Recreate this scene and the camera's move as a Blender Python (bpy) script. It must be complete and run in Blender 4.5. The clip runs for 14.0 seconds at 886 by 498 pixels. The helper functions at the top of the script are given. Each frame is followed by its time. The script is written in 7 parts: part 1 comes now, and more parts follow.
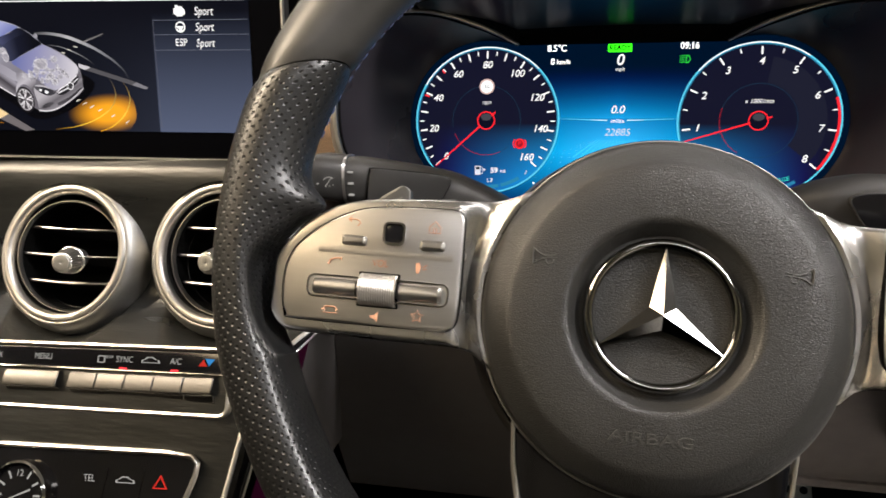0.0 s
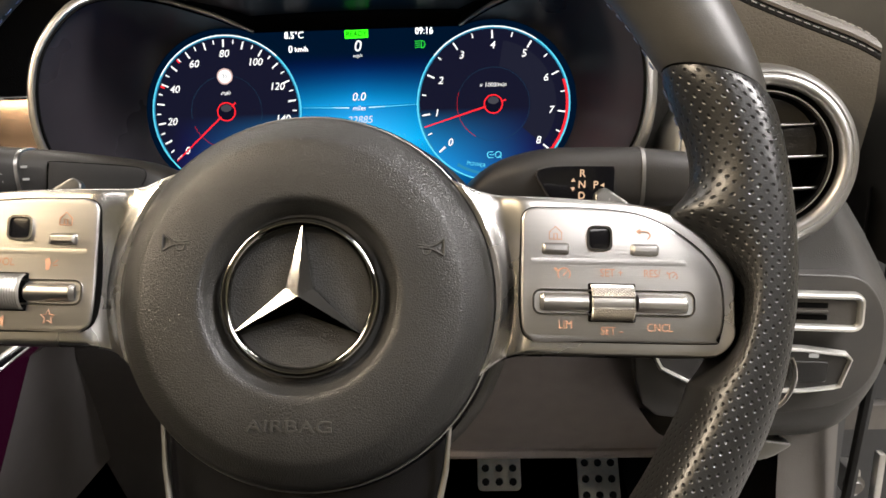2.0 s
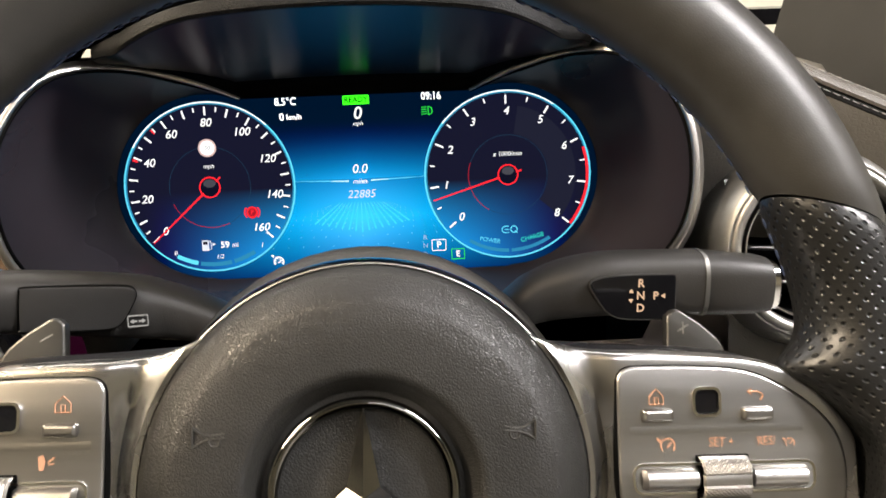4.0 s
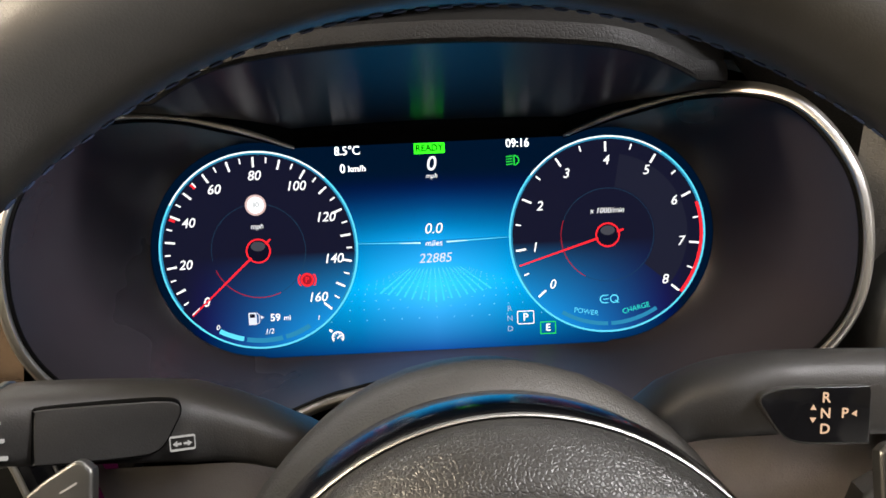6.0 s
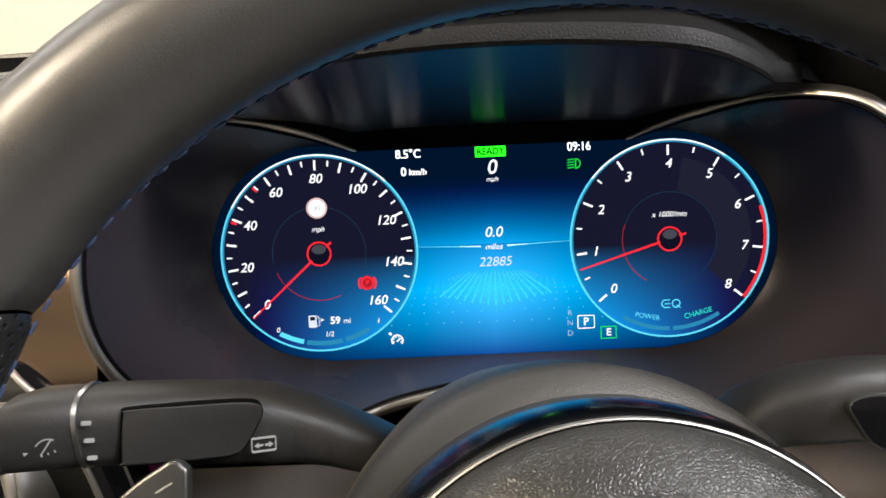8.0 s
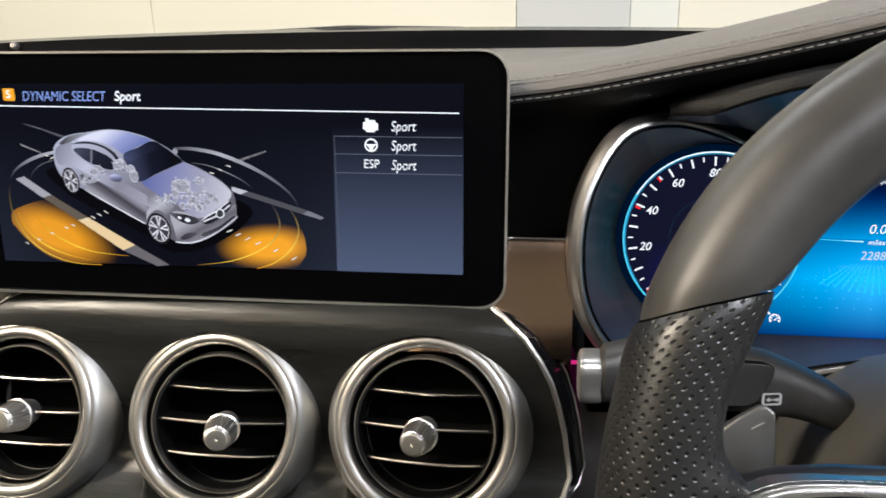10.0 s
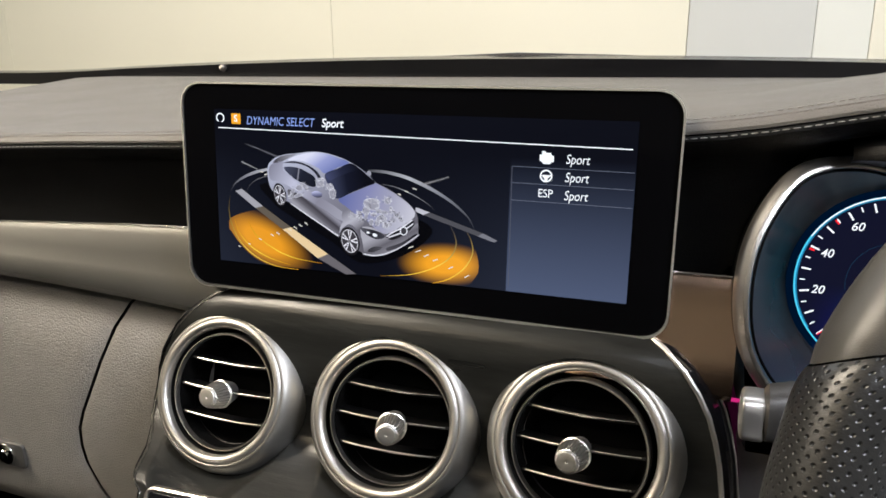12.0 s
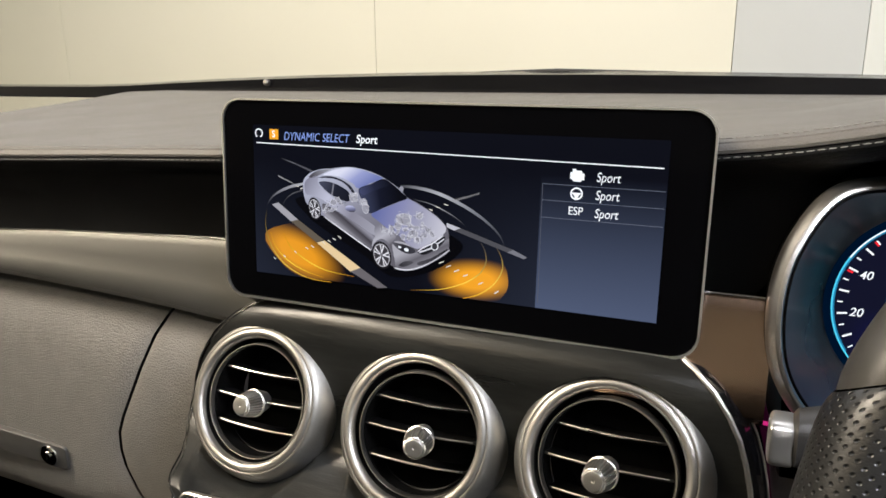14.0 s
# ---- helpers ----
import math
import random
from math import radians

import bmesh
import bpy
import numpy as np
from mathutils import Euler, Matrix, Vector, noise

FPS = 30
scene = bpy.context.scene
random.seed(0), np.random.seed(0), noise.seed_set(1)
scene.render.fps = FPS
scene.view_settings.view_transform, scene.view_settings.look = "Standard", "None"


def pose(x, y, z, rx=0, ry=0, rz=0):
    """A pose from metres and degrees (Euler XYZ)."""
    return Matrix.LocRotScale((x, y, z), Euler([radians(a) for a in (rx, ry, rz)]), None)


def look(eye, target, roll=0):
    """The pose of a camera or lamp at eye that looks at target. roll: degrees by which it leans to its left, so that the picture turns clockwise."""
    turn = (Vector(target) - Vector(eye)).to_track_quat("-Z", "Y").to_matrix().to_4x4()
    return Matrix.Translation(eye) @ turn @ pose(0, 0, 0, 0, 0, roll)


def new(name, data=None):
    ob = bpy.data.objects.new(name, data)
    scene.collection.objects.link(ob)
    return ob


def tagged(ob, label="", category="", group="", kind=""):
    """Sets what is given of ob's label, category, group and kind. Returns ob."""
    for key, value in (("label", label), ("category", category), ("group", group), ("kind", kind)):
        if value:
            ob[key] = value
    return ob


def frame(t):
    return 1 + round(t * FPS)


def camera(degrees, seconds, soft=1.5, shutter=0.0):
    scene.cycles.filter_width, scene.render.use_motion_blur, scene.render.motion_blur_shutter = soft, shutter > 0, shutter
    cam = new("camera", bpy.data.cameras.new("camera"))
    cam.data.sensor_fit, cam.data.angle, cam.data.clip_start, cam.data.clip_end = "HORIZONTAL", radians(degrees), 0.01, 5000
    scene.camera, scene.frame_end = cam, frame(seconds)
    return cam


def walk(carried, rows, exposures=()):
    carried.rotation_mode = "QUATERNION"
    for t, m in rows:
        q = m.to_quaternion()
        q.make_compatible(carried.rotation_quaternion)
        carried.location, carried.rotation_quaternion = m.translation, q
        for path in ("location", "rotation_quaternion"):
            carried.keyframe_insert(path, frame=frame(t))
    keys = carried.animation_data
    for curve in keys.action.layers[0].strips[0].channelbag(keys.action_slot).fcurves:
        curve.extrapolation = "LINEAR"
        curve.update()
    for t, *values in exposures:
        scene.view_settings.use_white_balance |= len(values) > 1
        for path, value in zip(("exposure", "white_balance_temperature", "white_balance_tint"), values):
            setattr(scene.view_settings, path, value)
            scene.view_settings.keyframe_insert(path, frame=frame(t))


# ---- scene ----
cam = camera(62.9, 14.0, soft=1.6, shutter=0.2)
PATH = [
    (0, -0.0103, -0.4974, 1.0011, 74.210, 1.183, 12.078),
    (0.5, 0.0202, -0.4895, 0.9967, 74.292, 1.394, 9.841),
    (1, 0.0501, -0.4868, 0.9941, 74.341, 1.521, 7.343),
    (1.5, 0.0738, -0.4824, 0.9926, 74.325, 1.718, 4.683),
    (2, 0.0736, -0.4771, 0.9877, 74.282, 1.832, 2.118),
    (2.5, 0.0726, -0.4739, 0.9889, 74.184, 1.914, 0.013),
    (3, 0.0636, -0.4675, 0.9963, 73.969, 1.952, -1.458),
    (3.5, 0.0503, -0.4510, 1.0091, 73.813, 1.983, -2.317),
    (4, 0.0317, -0.4226, 1.0299, 73.647, 1.993, -2.703),
    (4.2, 0.0248, -0.4113, 1.0356, 73.600, 1.976, -2.747),
    (6.3, -0.0022, -0.3457, 1.0401, 75.352, 2.280, -1.292),
    (6.5, -0.0028, -0.3431, 1.0390, 75.505, 2.074, -1.214),
    (7, -0.0028, -0.3440, 1.0373, 75.877, 1.978, -0.705),
    (7.2, -0.0031, -0.3434, 1.0380, 75.738, 2.031, -0.732),
    (9.3, -0.1158, -0.3854, 1.0464, 75.437, 1.941, 4.592),
    (9.5, -0.1365, -0.3927, 1.0517, 74.295, 1.468, 5.762),
    (10, -0.1746, -0.4175, 1.0680, 73.071, 1.120, 8.987),
    (10.5, -0.1865, -0.4342, 1.0741, 73.207, 0.968, 12.935),
    (11, -0.1874, -0.4430, 1.0768, 73.688, 0.799, 16.535),
    (11.5, -0.1832, -0.4431, 1.0767, 74.285, 0.671, 19.277),
    (12, -0.1790, -0.4423, 1.0777, 74.700, 0.634, 21.283),
    (12.5, -0.1765, -0.4405, 1.0781, 74.973, 0.585, 22.466),
    (13, -0.1760, -0.4416, 1.0784, 75.300, 0.586, 23.427),
    (13.5, -0.1736, -0.4421, 1.0787, 75.626, 0.604, 24.155),
    (14, -0.1727, -0.4431, 1.0798, 75.779, 0.552, 24.590),
]
walk(cam, [(t, pose(x, y, z, rx, ry, rz)) for t, x, y, z, rx, ry, rz in PATH], [(0, 0.33, 6650, 10), (3.5, 0.50, 6650, 10), (5.5, 0.47, 6500, 10), (7.2, 0.47, 6500, 10), (9.3, 0.21, 6050, 9), (10.5, 0.16, 5980, 9), (14, 0.12, 6120, 9)])

# ---- light ----
world = bpy.data.worlds.new("world")
scene.world = world
world.use_nodes = True
world.node_tree.nodes["Background"].inputs[0].default_value = (0.9, 0.88, 0.8, 1)
world.node_tree.nodes["Background"].inputs[1].default_value = 0.02


def area_lamp(name, eye, target, sx, sy, watts, colour):
    data = bpy.data.lights.new(name, "AREA")
    data.shape, data.size, data.size_y, data.energy, data.color = "RECTANGLE", sx, sy, watts, colour
    ob = new(name, data)
    ob.matrix_world = look(eye, target)
    return ob


WARM = (1.0, 0.96, 0.91)
COOL = (1.0, 0.97, 0.975)
area_lamp("unseen_showroom_light", (-2.0, 1.3, 2.95), (-2.0, 1.3, 0), 3.6, 0.35, 46, WARM)
area_lamp("unseen_showroom_light", (1.1, 1.3, 2.95), (1.1, 1.3, 0), 1.8, 0.35, 24, COOL)
area_lamp("unseen_showroom_light", (-1.75, -0.78, 2.9), (-0.9, -0.3, 0.6), 0.4, 2.2, 198, (1.0, 0.83, 0.62))
area_lamp("unseen_showroom_light", (1.5, -0.8, 2.9), (0.5, -0.3, 0.6), 0.4, 2.2, 185, COOL)
# Added, unseen pair: warm left and cool right, to colour the control pads' reflections.
area_lamp("unseen_showroom_light", (-1.9, -2.5, 2.95), (-1.2, -1.6, 0), 1.5, 0.5, 34, (1.0, 0.78, 0.50))
area_lamp("unseen_showroom_light", (0.9, -2.7, 2.95), (0.7, -2.0, 0), 1.5, 0.4, 21, COOL)


# ---- materials ----
def rgba(c):
    return (c[0], c[1], c[2], 1.0)


def material(name, base, rough=0.5, metal=0.0, vary=0.12, scale=60.0, bump=0.0, bump_scale=400.0, grain="NOISE", coat=0.0, spec=0.5, stretch=(1, 1, 1), wear=0.08):
    """A procedural surface: colour varied at two scales, roughness varied, fine relief."""
    m = bpy.data.materials.new(name)
    m.use_nodes = True
    nt = m.node_tree
    bs = nt.nodes["Principled BSDF"]
    co = nt.nodes.new("ShaderNodeTexCoord")
    mp = nt.nodes.new("ShaderNodeMapping")
    mp.inputs["Scale"].default_value = stretch
    nt.links.new(co.outputs["Object"], mp.inputs["Vector"])
    n1 = nt.nodes.new("ShaderNodeTexNoise")
    n1.inputs["Scale"].default_value, n1.inputs["Detail"].default_value = scale, 5
    n2 = nt.nodes.new("ShaderNodeTexNoise")
    n2.inputs["Scale"].default_value, n2.inputs["Detail"].default_value = scale * 0.13, 3
    for n in (n1, n2):
        nt.links.new(mp.outputs[0], n.inputs["Vector"])
    add = nt.nodes.new("ShaderNodeMath")
    add.operation = "ADD"
    nt.links.new(n1.outputs[0], add.inputs[0])
    nt.links.new(n2.outputs[0], add.inputs[1])
    rm = nt.nodes.new("ShaderNodeMapRange")
    rm.inputs[1].default_value, rm.inputs[2].default_value = 0.6, 1.4
    rm.inputs[3].default_value, rm.inputs[4].default_value = 1 - vary, 1 + vary
    nt.links.new(add.outputs[0], rm.inputs[0])
    mul = nt.nodes.new("ShaderNodeVectorMath")
    mul.operation = "SCALE"
    mul.inputs[0].default_value = base
    nt.links.new(rm.outputs[0], mul.inputs["Scale"])
    nt.links.new(mul.outputs[0], bs.inputs["Base Color"])
    rr = nt.nodes.new("ShaderNodeMapRange")
    rr.inputs[1].default_value, rr.inputs[2].default_value = 0.3, 0.7
    rr.inputs[3].default_value, rr.inputs[4].default_value = max(0.02, rough - wear), min(1, rough + wear)
    nt.links.new(n2.outputs[0], rr.inputs[0])
    nt.links.new(rr.outputs[0], bs.inputs["Roughness"])
    bs.inputs["Metallic"].default_value = metal
    bs.inputs["Coat Weight"].default_value = coat
    bs.inputs["Coat Roughness"].default_value = 0.06
    bs.inputs["Specular IOR Level"].default_value = spec
    if bump:
        if grain == "VORONOI":
            g = nt.nodes.new("ShaderNodeTexVoronoi")
            g.feature = "DISTANCE_TO_EDGE"
            out = g.outputs["Distance"]
        else:
            g = nt.nodes.new("ShaderNodeTexNoise")
            g.inputs["Detail"].default_value = 4
            out = g.outputs[0]
        g.inputs["Scale"].default_value = bump_scale
        nt.links.new(mp.outputs[0], g.inputs["Vector"])
        bp = nt.nodes.new("ShaderNodeBump")
        bp.inputs["Strength"].default_value = bump
        bp.inputs["Distance"].default_value = 0.0006
        if grain == "VORONOI":
            lim = nt.nodes.new("ShaderNodeMath")
            lim.operation = "MINIMUM"
            lim.inputs[1].default_value = 0.22
            nt.links.new(out, lim.inputs[0])
            out = lim.outputs[0]
            bp.inputs["Distance"].default_value = 0.0012
        nt.links.new(out, bp.inputs["Height"])
        nt.links.new(bp.outputs[0], bs.inputs["Normal"])
    return m


def glow(name, colour, strength=1.0):
    """A lit display colour under glass."""
    m = bpy.data.materials.new(name)
    m.use_nodes = True
    bs = m.node_tree.nodes["Principled BSDF"]
    bs.inputs["Base Color"].default_value = (0.0012, 0.0012, 0.0015, 1)
    bs.inputs["Roughness"].default_value = 0.25
    bs.inputs["Specular IOR Level"].default_value = 0.02
    bs.inputs["Emission Color"].default_value = rgba(colour)
    bs.inputs["Emission Strength"].default_value = strength
    return m


def display_gradient(name, build, strength=1.0):
    """A lit display whose colour is worked out from its own plane's coordinates (metres)."""
    m = glow(name, (0, 0, 0), strength)
    nt = m.node_tree
    co = nt.nodes.new("ShaderNodeTexCoord")
    sep = nt.nodes.new("ShaderNodeSeparateXYZ")
    nt.links.new(co.outputs["Object"], sep.inputs[0])

    def op(kind, a, b=None, clamp=False):
        n = nt.nodes.new("ShaderNodeMath")
        n.operation, n.use_clamp = kind, clamp
        for k, v in enumerate((a, b)):
            if v is None:
                continue
            if isinstance(v, (int, float)):
                n.inputs[k].default_value = v
            else:
                nt.links.new(v, n.inputs[k])
        return n.outputs[0]

    r, g, b = build(op, sep.outputs[0], sep.outputs[1])
    cmb = nt.nodes.new("ShaderNodeCombineXYZ")
    for k, v in enumerate((r, g, b)):
        nt.links.new(v, cmb.inputs[k])
    nt.links.new(cmb.outputs[0], nt.nodes["Principled BSDF"].inputs["Emission Color"])
    return m


def perforated(name, base, rough):
    """Leather with rows of small punched holes, laid out in the mesh's own lengths (UV in metres)."""
    m = material(name, base, rough, 0, 0.15, 90, 0.10, 700, "VORONOI", spec=0.55)
    nt = m.node_tree
    bs = nt.nodes["Principled BSDF"]
    uv = nt.nodes.new("ShaderNodeTexCoord")
    sep = nt.nodes.new("ShaderNodeSeparateXYZ")
    nt.links.new(uv.outputs["UV"], sep.inputs[0])

    def op(kind, a, b=None, c=None):
        n = nt.nodes.new("ShaderNodeMath")
        n.operation = kind
        for k, v in enumerate((a, b, c)):
            if v is None:
                continue
            if isinstance(v, (int, float)):
                n.inputs[k].default_value = v
            else:
                nt.links.new(v, n.inputs[k])
        return n.outputs[0]

    su, sv = 0.0043, 0.0045

    def lattice(shift):
        u = op("SUBTRACT", op("FRACT", op("ADD", op("DIVIDE", sep.outputs[0], su), shift)), 0.5)
        v = op("SUBTRACT", op("FRACT", op("ADD", op("DIVIDE", sep.outputs[1], sv), shift)), 0.5)
        return op("SQRT", op("ADD", op("POWER", op("MULTIPLY", u, su), 2), op("POWER", op("MULTIPLY", v, sv), 2)))

    inlay = nt.nodes.new("ShaderNodeUVMap")
    inlay.uv_map = "inlay"
    own = nt.nodes.new("ShaderNodeSeparateXYZ")
    nt.links.new(inlay.outputs[0], own.inputs[0])
    d = op("MAXIMUM", op("MINIMUM", lattice(0.0), lattice(0.5)), op("MULTIPLY", op("GREATER_THAN", own.outputs[0], 0.0), 0.01))
    hole = nt.nodes.new("ShaderNodeMapRange")
    hole.inputs[1].default_value, hole.inputs[2].default_value = 0.00030, 0.00050
    nt.links.new(d, hole.inputs[0])
    old = bs.inputs["Base Color"].links[0].from_socket
    mul = nt.nodes.new("ShaderNodeVectorMath")
    mul.operation = "SCALE"
    nt.links.new(old, mul.inputs[0])
    nt.links.new(op("ADD", op("MULTIPLY", hole.outputs[0], 0.95), 0.05), mul.inputs["Scale"])
    nt.links.new(mul.outputs[0], bs.inputs["Base Color"])
    nt.links.new(op("ADD", op("MULTIPLY", hole.outputs[0], 0.30), 0.20), bs.inputs["Specular IOR Level"])
    b2 = nt.nodes.new("ShaderNodeBump")
    b2.inputs["Strength"].default_value, b2.inputs["Distance"].default_value = 0.65, 0.00055
    dim = nt.nodes.new("ShaderNodeMapRange")
    dim.inputs[1].default_value, dim.inputs[2].default_value = 0.0002, 0.0008
    nt.links.new(d, dim.inputs[0])
    nt.links.new(dim.outputs[0], b2.inputs["Height"])
    nt.links.new(bs.inputs["Normal"].links[0].from_socket, b2.inputs["Normal"])
    nt.links.new(b2.outputs[0], bs.inputs["Normal"])
    return m


def grooved(name, base, rough):
    """Black plastic with fine grooves across, which draw reflections out lengthwise."""
    m = material(name, base, rough, 0, 0.1, 60, spec=0.8, wear=0.03)
    nt = m.node_tree
    tan = nt.nodes.new("ShaderNodeTangent")
    tan.direction_type, tan.uv_map = "UV_MAP", "uv"
    bs = nt.nodes["Principled BSDF"]
    bs.inputs["Anisotropic Rotation"].default_value = 0.25
    bs.inputs["Anisotropic"].default_value = 0.80
    nt.links.new(tan.outputs[0], bs.inputs["Tangent"])
    return m


M_RIM = material("smooth_leather", (0.040, 0.0385, 0.0355), 0.37, 0, 0.2, 120, 0.09, 1100, "VORONOI")
M_PERF = perforated("perforated_leather", (0.0110, 0.0112, 0.0114), 0.35)
M_HOOD = grooved("hood_ribbed_black", (0.0030, 0.0030, 0.0031), 0.30)
M_HUBBODY = material("hub_satin_black", (0.008, 0.008, 0.009), 0.30, 0, 0.1, 60, wear=0.05)
M_LIGHTGREY = material("light_grey_trim", (0.22, 0.21, 0.19), 0.5, 0, 0.1, 60)
M_HUB = material("grained_vinyl", (0.0172, 0.0170, 0.0160), 0.37, 0, 0.15, 200, 0.34, 1050, "VORONOI", spec=0.42)
# Paler than the cover: highlights on the raised marks put into the colour.
M_HUBFLAT = material("smooth_highlight_vinyl", (0.034, 0.033, 0.031), 0.36, 0, 0.1, 200, 0.05, 1500)
M_SATIN = material("satin_silver", (0.56, 0.545, 0.52), 0.34, 1.0, 0.05, 300, 0.04, 2500, wear=0.05)
M_BRUSH = material("brushed_silver", (0.425, 0.415, 0.400), 0.34, 1.0, 0.05, 500, 0.06, 2500, stretch=(0.05, 1, 1), wear=0.05)
M_CHROMESAT = material("polished_silver", (0.49, 0.48, 0.463), 0.28, 1.0, 0.04, 200, wear=0.04)
M_EDGE = material("bright_frame", (0.80, 0.79, 0.76), 0.42, 1.0, 0.03, 60, wear=0.05)
M_CHROME = material("chrome", (0.80, 0.79, 0.77), 0.10, 1.0, 0.03, 60, wear=0.05)
M_VENT = material("satin_nickel", (0.33, 0.325, 0.31), 0.46, 1.0, 0.06, 400, 0.04, 2500, wear=0.05)
M_NICKEL = material("bright_nickel", (0.44, 0.43, 0.41), 0.43, 1.0, 0.05, 400, 0.03, 2500, wear=0.05)
M_GLOSS = material("gloss_black", (0.005, 0.005, 0.006), 0.12, 0, 0.2, 40, wear=0.05, spec=0.3)
M_GLASS = material("screen_glass", (0.002, 0.002, 0.0025), 0.08, 0, 0.1, 20, wear=0.04, spec=0.03)
M_BLACK = material("matt_black_plastic", (0.012, 0.012, 0.012), 0.55, 0, 0.2, 200, 0.25, 1200)
M_STALK = material("stalk_plastic", (0.028, 0.027, 0.026), 0.45, 0, 0.1, 200, 0.2, 1600)
M_DASH = material("dash_leather", (0.100, 0.093, 0.084), 0.50, 0, 0.12, 60, 0.5, 520, "VORONOI")
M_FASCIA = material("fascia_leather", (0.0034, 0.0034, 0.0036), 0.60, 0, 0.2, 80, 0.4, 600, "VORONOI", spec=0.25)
M_GLOVE = material("glovebox_vinyl", (0.160, 0.153, 0.142), 0.50, 0, 0.12, 50, 0.9, 430, "VORONOI")
M_TRIM = material("satin_dark_aluminium", (0.180, 0.177, 0.166), 0.40, 0.88, 0.06, 60, 0.05, 2500, stretch=(0.08, 1, 1), wear=0.04)
M_WOOD = material("open_pore_black_ash", (0.0138, 0.0141, 0.0130), 0.33, 0, 0.5, 420, 0.35, 420, stretch=(0.16, 1, 1), wear=0.06, spec=0.40)
M_CEIL = material("dark_ceiling", (0.14, 0.14, 0.14), 0.8, 0, 0.1, 3)
M_GREYPL = material("grey_lower_plastic", (0.36, 0.325, 0.32), 0.6, 0, 0.1, 90, 0.4, 900)
M_PANELIN = material("binnacle_black", (0.0205, 0.0182, 0.0215), 0.29, 0, 0.12, 90, 0.06, 1500, spec=0.45, wear=0.05)
M_CARPET = material("carpet", (0.024, 0.022, 0.023), 0.95, 0, 0.4, 300, 0.8, 600)
M_WALL = material("cream_wall_panel", (0.66, 0.638, 0.53), 0.55, 0, 0.04, 1.5, 0.05, 60)
M_GREYWALL = material("grey_wall_panel", (0.50, 0.51, 0.49), 0.5, 0, 0.04, 1.5, 0.05, 60)
M_PALEGREY = material("pale_grey_panel", (0.62, 0.63, 0.58), 0.5, 0, 0.04, 1.5, 0.05, 60)
M_WHITE = material("white_paint", (0.8, 0.8, 0.78), 0.5, 0, 0.04, 2)
M_FLOOR = material("showroom_floor", (0.35, 0.34, 0.32), 0.35, 0, 0.1, 3)
M_THREAD = material("grey_thread", (0.27, 0.262, 0.246), 0.7, 0, 0.1, 800)
M_BLUETHREAD = material("blue_thread", (0.028, 0.047, 0.11), 0.7, 0, 0.1, 800)
M_GREYDOOR = material("warm_grey_panel", (0.085, 0.079, 0.071), 0.55, 0, 0.1, 60, 0.2, 900)
M_IRON = material("dark_iron", (0.16, 0.15, 0.14), 0.45, 0.8, 0.15, 60)
# The strip's aluminium again, with its brown reflection put into the colour.
M_TRIMEND = material("warm_reflection_aluminium", (0.50, 0.36, 0.28), 0.25, 1.0, 0.06, 60, 0.05, 2500, stretch=(0.08, 1, 1), wear=0.04)
M_PADDLE = material("paddle_satin", (0.12, 0.117, 0.110), 0.38, 0.9, 0.05, 200)
M_ENDPANEL = material("end_panel_vinyl", (0.050, 0.048, 0.044), 0.48, 0, 0.1, 70, 0.3, 900, "VORONOI")
M_SWITCH = material("dark_switch_bezel", (0.050, 0.047, 0.043), 0.5, 0, 0.1, 90, 0.2, 1200)
# Knee panel's left part: the wheel's shadow is put into this darker colour.
M_KNEESIDE = material("shade_darkened_grey_plastic", (0.100, 0.094, 0.094), 0.42, 0, 0.1, 90, 0.2, 1200)
M_SILLTRIM = material("light_grey_sill_trim", (0.135, 0.124, 0.112), 0.55, 0, 0.1, 60, 0.2, 900)
M_PEDAL = material("pedal_steel", (0.80, 0.77, 0.71), 0.5, 0.15, 0.1, 200, 0.05, 900, wear=0.1)
M_SILL = material("lower_pillar_trim", (0.022, 0.021, 0.019), 0.6, 0, 0.1, 60, 0.2, 900)
M_KEY = material("silver_key", (0.075, 0.073, 0.070), 0.40, 1.0, 0.05, 300, 0.04, 2500)
M_EMBLEM = material("polished_emblem", (0.36, 0.355, 0.345), 0.11, 1.0, 0.03, 60, wear=0.05)
M_RING = material("dark_chrome", (0.22, 0.215, 0.20), 0.10, 1.0, 0.03, 60, wear=0.05)
M_STEEL = material("brushed_steel", (0.55, 0.54, 0.52), 0.35, 1.0, 0.08, 200, wear=0.06)
M_RUBBER = material("rubber", (0.015, 0.015, 0.015), 0.7, 0, 0.1, 100)
M_CAP = material("polished_cap", (0.78, 0.77, 0.74), 0.42, 1.0, 0.04, 300, wear=0.05)
M_ROLLER = material("knurled_roller", (0.42, 0.405, 0.38), 0.40, 1.0, 0.05, 300, wear=0.05)
M_KNOB = material("knurled_metal", (0.78, 0.76, 0.73), 0.36, 1.0, 0.05, 300, wear=0.05)
M_COPPER = material("copper_print", (0.44, 0.235, 0.145), 0.5, 0.0, 0.05, 300)
M_CAVITY = material("cavity_black", (0.002, 0.002, 0.002), 0.7, 0, 0.1, 60, spec=0.05)
M_SLAT = material("slat_black", (0.004, 0.004, 0.004), 0.35, 0, 0.1, 60, spec=0.15)
M_HUBMETAL = material("dark_polished_metal", (0.13, 0.13, 0.14), 0.20, 1.0, 0.06, 80, wear=0.05)
M_PALE = material("pale_silver_plastic", (0.46, 0.45, 0.43), 0.30, 0.85, 0.06, 80)

